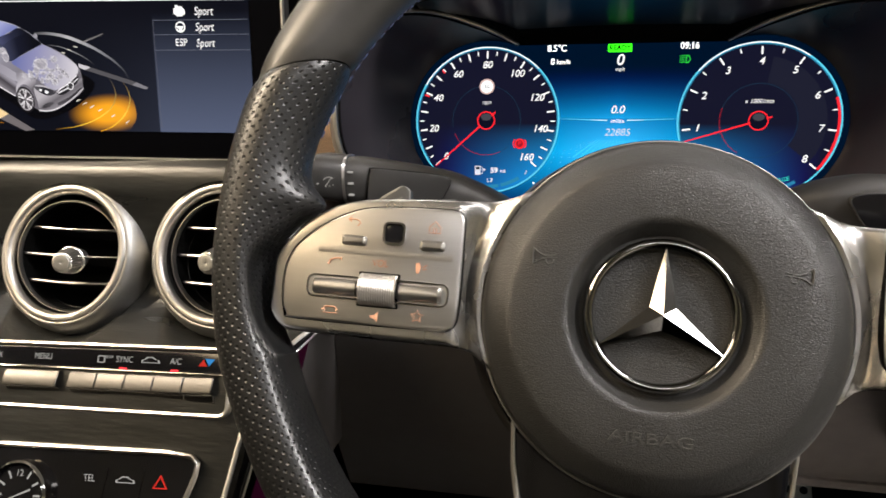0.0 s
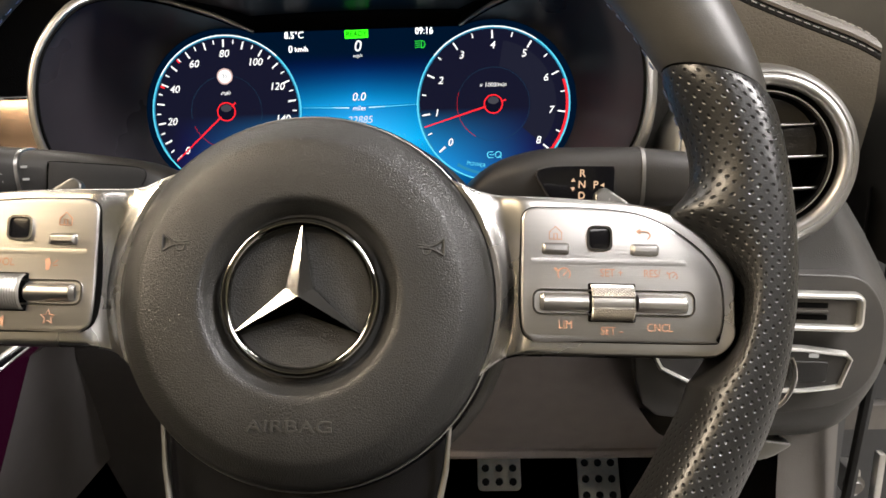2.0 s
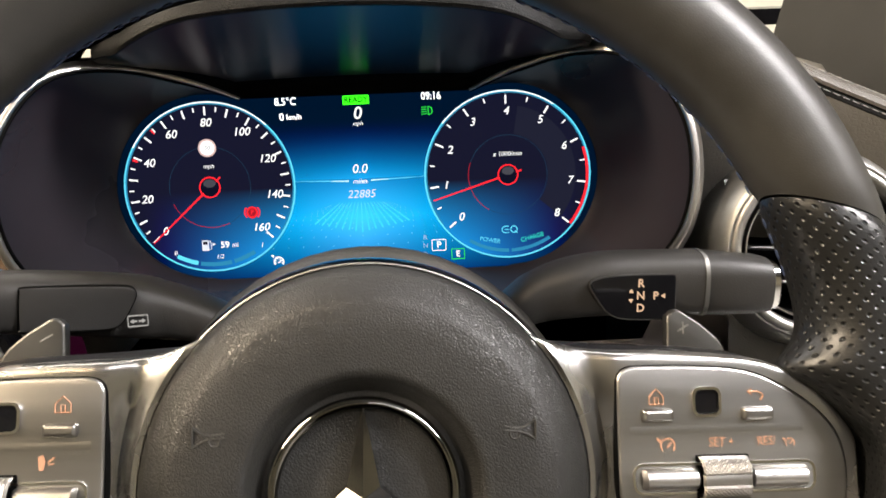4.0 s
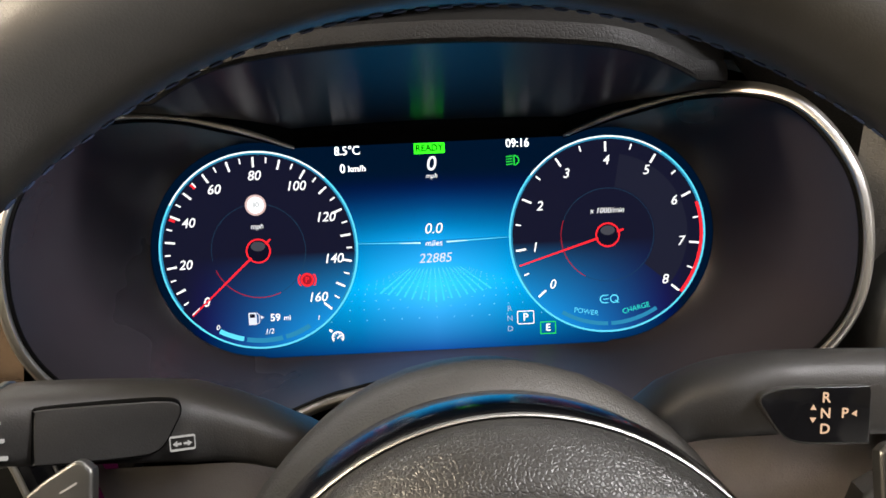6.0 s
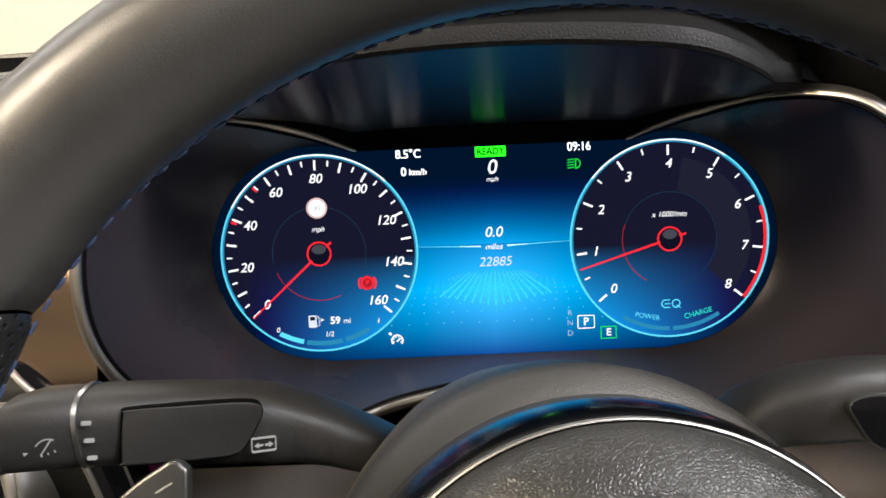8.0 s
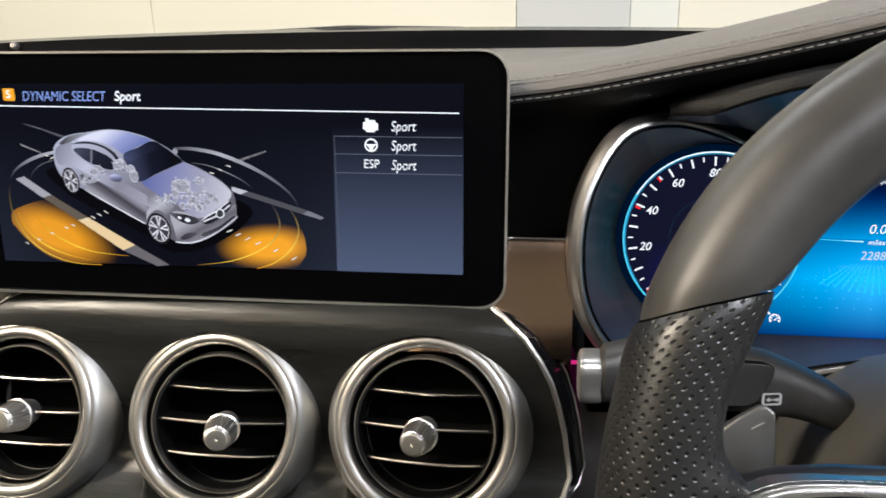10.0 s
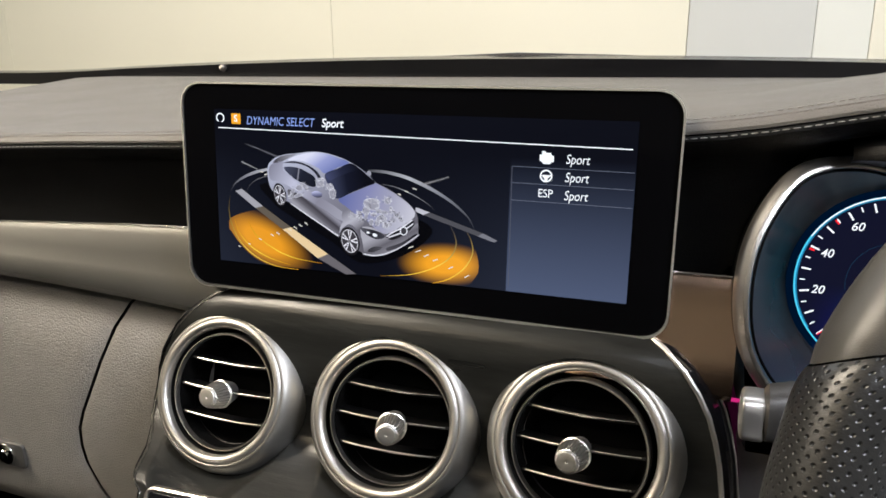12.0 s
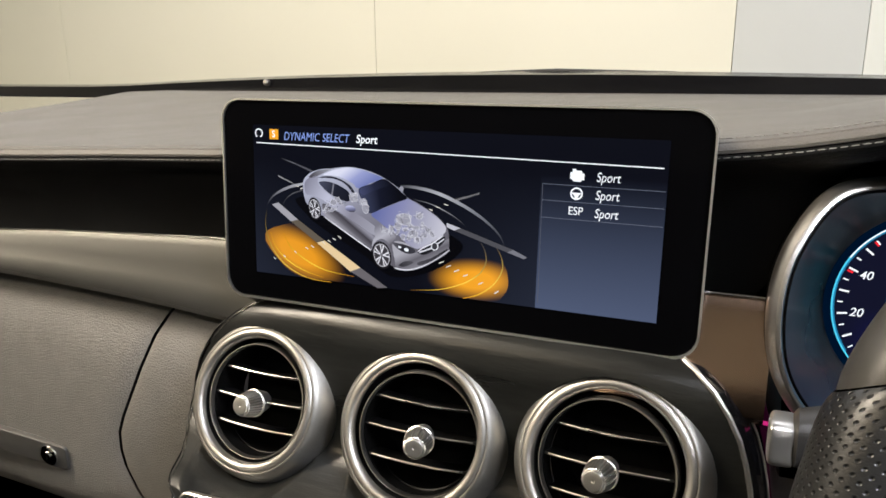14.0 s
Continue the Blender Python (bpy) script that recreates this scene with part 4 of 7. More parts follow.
def stroke(pts, widths, z, bm=None):
    """A tapering line of the drawing; points and widths in mm."""
    line = spline([(x, y, w) for (x, y), w in zip(pts, widths)], 8)
    rows = []
    for i, p in enumerate(line):
        t = line[min(i + 1, len(line) - 1)] - line[max(i - 1, 0)]
        s = Vector((-t[1], t[0])).normalized() * p[2] / 2
        rows.append([((p[0] - s[0]) / 1000, (p[1] - s[1]) / 1000, z / 1000), ((p[0] + s[0]) / 1000, (p[1] + s[1]) / 1000, z / 1000)])
    return grid(rows, bm=bm)


def soft_glow(name, edge, cx, cy, rx, ry, turn, colour):
    """An orange patch with a crisp outer edge that fades inwards into the dark background."""
    c, q = math.cos(radians(turn)), math.sin(radians(turn))

    def build(op, x, y):
        u, v = op("SUBTRACT", x, cx / 1000), op("SUBTRACT", y, cy / 1000)
        a = op("ADD", op("MULTIPLY", u, c * 1000 / rx), op("MULTIPLY", v, q * 1000 / rx))
        b = op("SUBTRACT", op("MULTIPLY", v, c * 1000 / ry), op("MULTIPLY", u, q * 1000 / ry))
        f = op("SUBTRACT", 1, op("ADD", op("POWER", op("ABSOLUTE", a), 2), op("POWER", op("ABSOLUTE", b), 2)), True)
        f = op("MULTIPLY", op("POWER", f, 1.9), 1.30, True)
        return tuple(op("ADD", g, op("MULTIPLY", f, k)) for g, k in zip(screen_dark(op, x, y), colour))

    pts = [(p[0], max(-45.3, p[1])) for p in spline([(x, y, 0) for x, y in edge], 5, True)]
    return part(name, flat(mm(pts), 0.0006), display_gradient(name, build), screen, smooth=False)


def pictured_wheel(cx, cy, ax, ay, bx, by):
    tyre = drawn("pictured_wheel", oval(cx, cy, ax, ay, bx, by), 1.55, plain("pictured_tyre", (30, 28, 31)), per=1)
    drawn("wheel_edge", oval(cx, cy, ax, ay, bx, by, 0.84), 1.60, plain("wheel_edge", (186, 182, 186)), per=1)
    drawn("wheel_rim", oval(cx, cy, ax, ay, bx, by, 0.77), 1.65, plain("wheel_rim", (62, 58, 62)), per=1)
    bm = bmesh.new()
    for k in range(5):
        for s in (-0.16, 0.16):
            a = radians(80 + 72 * k)
            f = lambda r, t: ((cx + r * (ax * math.cos(t) + bx * math.sin(t))) / 1000, (cy + r * (ay * math.cos(t) + by * math.sin(t))) / 1000)
            flat([f(0.10, a + s * 2), f(0.78, a + s * 1.7), f(0.78, a + s * 0.75), f(0.16, a - s)], 0.0017 + 0.000005 * k, bm)
    part("wheel_spokes", bm, plain("wheel_spokes", (226, 222, 226)), screen, smooth=False)
    drawn("wheel_centre", oval(cx, cy, ax, ay, bx, by, 0.15), 1.8, plain("wheel_centre", (120, 116, 120)), per=1)


def ticks(n, x0, y0, x1, y1, ux, uy):
    bm = bmesh.new()
    for k in range(n):
        x, y, f = x0 + (x1 - x0) * k / (n - 1), y0 + (y1 - y0) * k / (n - 1), 1 - 0.5 * k / n
        bar(x / 1000, y / 1000, (x + ux * f) / 1000, (y + uy * f) / 1000, 0.0006, 0.0008, bm)
    part("scale_ticks", bm, plain("tick_grey", (150, 146, 146)), screen, smooth=False)


soft_glow("orange_glow", [(-50, -8), (-86.8, -10.0), (-112.1, -16.9), (-115.5, -23.5), (-113.7, -27.0), (-108.0, -33.7), (-97.8, -41.8), (-83.5, -46.4), (-67.4, -47.5), (-50, -46), (-38.2, -37.3)], -91.5, -30.0, 37, 17.0, -20.5, (0.78, 0.30, 0.0))
soft_glow("orange_glow", [(-12.5, -25.0), (8.6, -18.0), (32.3, -18.5), (41.4, -22.5), (44.4, -28.6), (45.0, -35.7), (42.9, -40.4), (38.1, -45.3), (28.1, -46.4), (-15.9, -46.0)], 25.5, -34.0, 30, 13.0, 3, (0.86, 0.34, 0.0))
G_LANEDIM = glow("lane_dim", (0.10, 0.10, 0.12))
drawn("lane_line", [(-110.0, -1.1), (-105.2, 0.4), (-90.9, -9.2), (-96.1, -10.7)], 0.80, shade("lane_line", (-110.0, -1.1), (-96.1, -10.7), [(160, 156, 160), (160, 156, 160)]), per=1)
drawn("lane_line", [(-96.1, -10.7), (-90.9, -9.2), (-71.9, -20.6), (-77.7, -22.3)], 0.80, shade("lane_line", (-96.1, -10.7), (-77.7, -22.3), [(96, 86, 74), (96, 86, 74)]), per=1)
drawn("lane_line", [(-77.7, -22.3), (-71.9, -20.6), (-47.3, -34.8), (-54.3, -37.9)], 0.80, shade("lane_line", (-77.7, -22.3), (-54.3, -37.9), [(226, 196, 148), (226, 196, 148)]), per=1)
drawn("lane_line", [(-54.3, -37.9), (-47.3, -34.8), (-29.2, -45.0), (-35.8, -46.0)], 0.80, shade("lane_line", (-54.3, -37.9), (-35.8, -46.0), [(104, 98, 100), (104, 98, 100)]), per=1)
drawn("lane_line", [(7.7, -5.3), (7.7, -3.0), (16.1, -5.3), (12.2, -7.0)], 0.80, shade("lane_line", (7.7, -5.3), (12.2, -7.0), [(190, 186, 192), (190, 186, 192)]), per=1)
drawn("lane_line", [(12.2, -7.0), (16.1, -5.3), (47.1, -14.6), (43.9, -16.4)], 0.80, shade("lane_line", (12.2, -7.0), (43.9, -16.4), [(78, 76, 80), (78, 76, 80)]), per=1)
drawn("lane_line", [(43.9, -16.4), (47.1, -14.6), (55.2, -18.0), (53.4, -19.1)], 0.80, shade("lane_line", (43.9, -16.4), (53.4, -19.1), [(120, 118, 124), (120, 118, 124)]), per=1)
drawn("lane_line", [(-102.9, 27.6), (-101.5, 27.9), (-91.8, 25.2), (-93.5, 25.0)], 0.80, shade("lane_line", (-102.9, 27.6), (-93.5, 25.0), [(20, 20, 26), (110, 108, 114)]), per=1)
drawn("lane_line", [(-93.5, 25.0), (-91.8, 25.2), (-79.2, 21.3), (-80.8, 20.5)], 0.80, shade("lane_line", (-93.5, 25.0), (-80.8, 20.5), [(84, 82, 88), (84, 82, 88)]), per=1)

drawn("ground_shadow", [(-88.3, 5.1), (-84.2, -5.9), (-70.8, -14.4), (-43.9, -27.5), (-27.0, -37.8), (-5.2, -33.8), (13.8, -22.0), (15.2, -12.1), (-19.9, -1.9)], 0.90, shade("ground_shadow", (-56.9, 12.1), (-27.0, -37.8), [(6, 6, 10), (4, 4, 7)]))
drawn("pictured_car", [(-86.7, 12.5), (-86.2, 15.4), (-84.3, 18.0), (-80.6, 20.6), (-76.0, 22.2), (-70.9, 23.1), (-66.4, 23.5), (-60.1, 24.6), (-53.8, 25.0), (-47.6, 24.5), (-41.5, 23.3), (-35.5, 21.5), (-30.1, 19.1), (-24.7, 16.2), (-20.5, 13.2), (-16.1, 9.2), (-11.1, 7.3), (-4.7, 4.2), (1.7, 0.4), (6.3, -3.5), (8.7, -7.1), (9.5, -11.8), (9.6, -17.2), (9.1, -19.6), (6.2, -22.4), (-0.7, -26.6), (-10.0, -31.3), (-17.2, -32.9), (-23.4, -32.7), (-27.5, -30.6), (-36.7, -27.0), (-40.1, -23.1), (-47.9, -19.1), (-55.4, -15.2), (-64.3, -10.2), (-72.0, -5.7), (-77.2, -4.4), (-82.6, -0.3), (-84.9, 2.4), (-86.5, 7.5)], 1.10, shade("pictured_car", (-60.1, 22.4), (-39.2, -31.8), [(176, 176, 192), (126, 123, 134), (96, 92, 98)]), "silver coupe drawn on the display")
drawn("boot_lid", [(-82.7, 17.6), (-78.2, 21.0), (-72.8, 22.4), (-66.9, 23.0), (-71.5, 20.9), (-76.7, 18.4), (-80.0, 17.3)], 1.20, shade("boot_lid", (-80.7, 17.4), (-67.7, 23.1), [(70, 66, 72), (150, 148, 156)]))
drawn("roof", [(-72.6, 19.3), (-66.4, 22.3), (-60.1, 24.0), (-53.8, 24.7), (-47.6, 24.1), (-40.3, 22.3), (-32.6, 19.7), (-40.3, 16.5), (-48.3, 12.8), (-52.4, 15.6), (-57.6, 17.7), (-64.5, 19.3)], 1.25, shade("roof", (-55.1, 25.0), (-46.5, 12.7), [(216, 214, 228), (150, 154, 196), (112, 120, 170)]))
drawn("shoulder", [(-85.8, 12.0), (-84.3, 15.7), (-80.0, 18.0), (-75.7, 18.2), (-76.3, 15.1), (-74.3, 11.6), (-66.6, 7.0), (-58.8, 2.5), (-50.3, -1.9), (-41.6, -6.2), (-33.3, -12.0), (-37.7, -14.2), (-49.1, -8.5), (-64.8, -0.3), (-73.1, 4.4), (-79.6, 6.5), (-84.5, 7.0)], 1.20, shade("shoulder", (-84.6, 15.5), (-37.9, -13.7), [(128, 126, 140), (188, 186, 202), (134, 130, 142), (158, 155, 165)]))
drawn("door_panel", [(-73.1, 2.1), (-64.8, -1.0), (-49.1, -9.0), (-38.2, -14.6), (-39.2, -18.8), (-40.6, -21.8), (-51.6, -16.2), (-64.3, -9.7), (-71.3, -5.1)], 1.20, shade("door_panel", (-54.1, -5.2), (-59.0, -12.3), [(140, 136, 146), (64, 60, 66), (100, 96, 102), (150, 146, 152)]))
drawn("sill_line", [(-72.0, -5.5), (-64.3, -9.6), (-47.9, -18.6), (-40.1, -22.9), (-40.3, -23.5), (-47.9, -19.4), (-64.3, -10.5), (-71.3, -6.4)], 1.3, shade("sill_line", (-85, 5), (-30, -20), [(190, 186, 192), (244, 240, 244)]), per=1)
drawn("window_line", [(-75.7, 17.5), (-70.9, 18.7), (-65.2, 18.6), (-58.9, 16.9), (-53.9, 14.1), (-51.2, 10.8), (-50.0, 7.6), (-51.2, 7.5), (-53.9, 11.7), (-58.7, 15.6), (-65.0, 17.5), (-70.9, 17.7)], 1.35, shade("window_line", (-85, 5), (-30, -20), [(46, 45, 55), (30, 30, 38)]))
drawn("side_window", [(-75.4, 14.7), (-71.0, 15.6), (-65.2, 15.0), (-59.6, 12.9), (-55.4, 10.5), (-53.6, 6.8), (-55.9, 4.5), (-62.2, 6.0), (-67.9, 8.4), (-72.3, 11.4)], 1.30, shade("side_window", (-72.9, 15.0), (-55.2, 5.0), [(66, 68, 84), (30, 32, 44), (24, 25, 34)]))
drawn("window_pillar", [(-65.6, 15.1), (-64.7, 14.9), (-65.9, 7.6), (-66.9, 8.0)], 1.4, shade("window_pillar", (-85, 5), (-30, -20), [(120, 118, 128), (120, 118, 128)]), per=1)
drawn("windscreen", [(-48.3, 12.5), (-40.3, 16.0), (-32.1, 19.4), (-25.9, 16.5), (-21.1, 12.9), (-16.8, 9.3), (-22.3, 6.8), (-31.8, 2.7), (-40.1, -1.3), (-43.4, 1.2), (-46.3, 6.2)], 1.30, shade("windscreen", (-46.5, 6.1), (-22.3, 10.5), [(58, 62, 86), (20, 22, 36), (9, 10, 17)]))
drawn("windscreen_band", [(-47.7, 12.3), (-40.3, 15.6), (-32.1, 19.0), (-27.1, 16.6), (-33.1, 14.1), (-39.7, 11.5), (-45.0, 9.0)], 1.4, shade("windscreen_band", (-47.7, 11.0), (-28.3, 17.1), [(66, 70, 100), (34, 37, 56), (16, 18, 28)]))
drawn("bonnet", [(-39.9, -1.7), (-31.8, 2.3), (-22.3, 6.5), (-16.7, 8.9), (-10.5, 6.5), (-2.3, 2.5), (4.6, -2.3), (7.6, -6.2), (5.9, -9.8), (-0.3, -14.3), (-6.7, -18.2), (-11.1, -19.5), (-17.3, -16.6), (-22.1, -12.6), (-28.8, -9.6), (-34.8, -5.7)], 1.25, shade("bonnet", (-36.7, 0.8), (4.8, -12.2), [(100, 106, 156), (132, 132, 168), (160, 157, 174), (196, 192, 200)]))
drawn("wing", [(-35.5, -6.0), (-28.8, -10.1), (-23.6, -13.4), (-25.9, -17.1), (-26.4, -22.1), (-28.7, -17.9), (-33.0, -15.7), (-37.2, -18.1), (-39.4, -21.4), (-38.7, -17.3), (-37.2, -14.1), (-37.9, -10.9)], 1.30, shade("wing", (-35.5, -7.9), (-28.1, -19.5), [(120, 117, 126), (178, 174, 182), (96, 92, 98)]))
drawn("bumper", [(-25.7, -17.3), (-17.3, -16.8), (-10.7, -21.2), (-5.4, -22.7), (1.5, -19.2), (8.9, -11.9), (9.6, -17.2), (9.1, -19.6), (-0.7, -26.6), (-10.0, -31.1), (-17.2, -32.7), (-23.0, -32.4), (-24.4, -27.0)], 1.30, shade("bumper", (-12.5, -19.2), (-6.5, -30.7), [(168, 164, 170), (98, 94, 100), (140, 136, 142)]))
drawn("headlamp", [(-26.2, -17.3), (-22.1, -17.3), (-16.1, -18.2), (-11.9, -20.0), (-11.0, -21.8), (-15.8, -23.0), (-21.5, -21.2)], 1.40, shade("headlamp", (-25.7, -17.6), (-12.5, -22.5), [(90, 88, 94), (38, 37, 42), (60, 58, 64)]))
drawn("headlamp_light", oval(-16.79, -20.70, 1.41, -0.48, -0.44, -0.94), 1.5, shade("headlamp_light", (0, 0), (1, 1), [(236, 236, 240), (236, 236, 240)]), per=1)
drawn("headlamp_light", oval(-21.11, -19.55, 0.98, -0.33, -0.30, -0.63), 1.5, shade("headlamp_light", (0, 0), (1, 1), [(236, 236, 240), (236, 236, 240)]), per=1)
drawn("grille", [(-9.3, -20.9), (-6.7, -18.7), (-0.9, -15.7), (6.1, -10.4), (7.0, -13.1), (3.3, -17.3), (-3.1, -21.6), (-7.5, -22.6)], 1.40, shade("grille", (-5.5, -17.5), (-0.8, -21.4), [(14, 14, 17), (40, 39, 43)]))
drawn("grille_bar", [(-8.6, -21.0), (-1.4, -18.0), (6.6, -11.9), (6.8, -12.6), (-1.2, -18.8), (-8.3, -21.8)], 1.5, shade("grille_bar", (0, 0), (1, 1), [(214, 210, 216), (214, 210, 216)]), per=1)
drawn("grille_edge", [(-9.7, -20.9), (-6.9, -18.4), (-1.1, -15.3), (6.0, -10.0), (6.3, -10.5), (-0.8, -16.0), (-6.4, -19.0), (-9.2, -21.1)], 1.5, shade("grille_edge", (0, 0), (1, 1), [(226, 222, 228), (226, 222, 228)]), per=1)
drawn("badge", oval(0.98, -16.88, 2.30, 0.21, 0.05, -2.49), 1.6, shade("badge", (0, 0), (1, 1), [(232, 230, 234), (232, 230, 234)]), per=1)
drawn("badge", oval(0.98, -16.88, 1.73, 0.16, 0.04, -1.95), 1.65, shade("badge", (0, 0), (1, 1), [(60, 58, 62), (60, 58, 62)]), per=1)
drawn("air_inlet", [(-9.4, -27.5), (-0.7, -23.8), (8.1, -18.0), (7.7, -19.7), (-0.9, -25.8), (-8.3, -29.1)], 1.40, shade("air_inlet", (-8.9, -27.7), (7.2, -19.0), [(74, 71, 76), (34, 33, 37)]))
drawn("air_inlet", [(-21.3, -30.0), (-17.2, -27.5), (-12.2, -27.5), (-16.0, -30.1), (-19.8, -31.1)], 1.40, shade("air_inlet", (-20.8, -30.0), (-12.4, -27.8), [(50, 48, 52), (80, 77, 82)]))
drawn("bumper_lip", [(-23.7, -32.0), (-17.2, -32.3), (-10.0, -30.5), (-0.7, -25.9), (9.0, -18.7), (9.3, -19.4), (-0.5, -26.6), (-9.9, -31.4), (-17.2, -33.1), (-23.2, -32.8)], 1.5, shade("bumper_lip", (-30, -30), (5, -20), [(228, 224, 230), (190, 186, 192)]))
pictured_wheel(-32.74, -25.54, 5.86, 2.10, 2.59, -7.97)
pictured_wheel(-78.43, -1.43, 4.23, 1.08, 1.56, -6.80)
drawn("mirror", oval(-53.65, 0.45, 3.52, -0.53, -0.53, -1.88), 1.6, shade("mirror", (-54.0, 2.2), (-53.5, -1.4), [(186, 186, 214), (120, 120, 150), (64, 62, 72)]), per=1)
drawn("mirror", oval(-20.66, 14.20, 1.41, 0.09, 0.01, -1.60), 1.0, shade("mirror", (0, 0), (1, 1), [(150, 148, 156), (150, 148, 156)]), per=1)
DRIVE = [(-45.02, 5.14, 2.43, -0.62, -0.73, -1.81), (-45.03, 4.81, 1.62, -0.42, -0.47, -1.17), (-51.72, 7.45, 2.15, -0.96, -1.52, -2.40), (-52.71, 8.72, 1.25, 0.08, -0.01, -0.88), (-49.71, 9.35, 0.87, 0.06, -0.01, -1.10), (-43.56, 1.61, 2.18, 0.50, 0.63, -3.22), (-62.19, 5.10, 2.48, -1.37, -0.89, -1.16), (-65.15, 3.44, 2.30, 0.16, -0.02, -1.80), (-69.81, 0.65, 1.58, 2.45, 1.00, -0.44), (-66.11, -1.12, 3.14, 1.22, 0.38, -0.93), (-71.14, -1.93, 1.55, 0.11, -0.03, -1.59), (-60.06, 3.34, 1.31, -0.58, -0.52, -0.81), (-50.23, 5.90, 1.74, 0.12, -0.01, -1.00)]
ENGINE = [(-18.86, -3.14, 4.90, -1.25, -1.19, -3.16), (-17.46, -1.08, 3.95, -0.34, -0.27, -1.51), (-8.78, -0.43, 2.32, 0.17, 0.02, -1.83), (-8.33, 0.47, 1.86, 0.14, 0.01, -0.97), (-26.59, -8.33, 1.68, 0.14, 0.00, -0.99), (-26.47, -9.64, 1.80, 0.15, 0.00, -0.88), (-26.34, -10.95, 1.81, 0.15, 0.00, -0.88), (-26.21, -12.26, 1.93, 0.16, 0.00, -0.88), (-12.63, -11.01, 3.29, 0.28, 0.03, -2.40), (-12.63, -11.01, 1.88, 0.16, 0.02, -1.42), (-10.00, -14.38, 1.99, 0.17, 0.02, -1.85), (-10.00, -14.38, 1.06, 0.09, 0.01, -0.98), (-5.60, -11.17, 1.97, -0.50, -0.54, -1.47), (-15.20, -13.41, 1.65, 0.14, 0.02, -1.75), (-19.01, -13.41, 1.43, 0.12, 0.02, -1.76), (-22.16, -6.88, 2.35, -0.19, -0.48, -2.63), (-1.58, -9.00, 0.87, 0.76, 1.66, -1.68), (-0.39, -10.95, 1.61, 0.14, 0.02, -0.86), (-3.80, -7.78, 0.84, 0.63, 1.76, -2.15), (-6.85, -5.66, 1.16, 0.09, 0.03, -2.16), (-32.04, -10.10, 1.27, -0.56, -0.85, -1.41), (-29.61, -10.78, 1.45, 0.12, 0.00, -0.88), (-22.14, -10.16, 1.13, -0.28, -0.89, -2.34), (-10.91, -7.28, 2.57, 0.21, 0.01, -1.08), (-14.45, -6.48, 1.88, 0.15, 0.01, -1.30), (-7.31, -13.82, 1.17, 0.10, 0.02, -1.30), (-17.38, -8.68, 2.13, 0.17, 0.01, -1.09)]
ARCS = [
    ([(-21.5, 15.8), (-11.2, 15.6), (1.0, 13.5), (13.0, 9.3), (23.2, 4.5), (32.5, -1.4), (39.2, -7.6), (42.7, -14.4)], [1.26, 1.68, 1.89, 1.89, 1.68, 1.26, 0.84, 0.42], [(60, 60, 64), (176, 174, 178), (120, 120, 126), (24, 25, 34)]),
    ([(-12.9, 8.7), (-4.1, 7.4), (4.6, 4.4), (13.2, 0.3), (18.7, -3.8)], [0.21, 0.42, 0.53, 0.42, 0.21], [(90, 88, 92), (150, 148, 152), (40, 40, 48)]),
    ([(-86.9, 13.1), (-95.3, 11.0), (-103.5, 7.6), (-109.9, 3.3), (-113.6, -1.9)], [1.47, 1.68, 1.47, 0.84, 0.32], [(176, 174, 178), (130, 128, 134), (24, 25, 34)]),
    ([(-86.2, 9.5), (-94.4, 6.7), (-99.6, 2.9), (-102.4, -2.0)], [0.32, 0.42, 0.32, 0.21], [(120, 118, 122), (40, 40, 46)]),
    ([(-113.7, -4.0), (-115.1, -12.7), (-113.5, -21.6), (-108.0, -31.9), (-97.8, -40.3), (-83.5, -45.3), (-67.4, -46.1)], [0.32, 0.42, 0.53, 0.63, 0.63, 0.53, 0.32], [(36, 34, 36), (236, 196, 70), (214, 150, 30)]),
    ([(-111.3, -18.7), (-107.8, -27.4), (-99.7, -35.1), (-87.4, -40.7), (-73.3, -43.7)], [0.32, 0.63, 0.73, 0.63, 0.32], [(200, 130, 10), (250, 206, 60), (200, 130, 10)]),
    ([(-101.7, -18.7), (-96.3, -27.2), (-85.2, -34.2), (-71.2, -39.0), (-51.6, -40.8)], [0.32, 0.73, 0.73, 0.63, 0.32], [(200, 130, 10), (250, 206, 60), (160, 100, 10)]),
    ([(28.4, -12.2), (31.0, -17.1), (31.7, -23.5), (27.6, -30.7), (17.6, -37.3), (3.8, -42.1), (-14.1, -44.6)], [0.42, 0.63, 0.73, 0.73, 0.63, 0.42, 0.21], [(60, 56, 58), (246, 200, 70), (250, 200, 60), (120, 76, 8)]),
    ([(37.0, -13.4), (40.5, -19.4), (41.4, -26.5), (36.9, -35.0), (28.0, -42.1), (18.7, -45.5)], [0.32, 0.53, 0.63, 0.73, 0.73, 0.42], [(60, 56, 58), (246, 200, 70), (220, 150, 20)]),
]
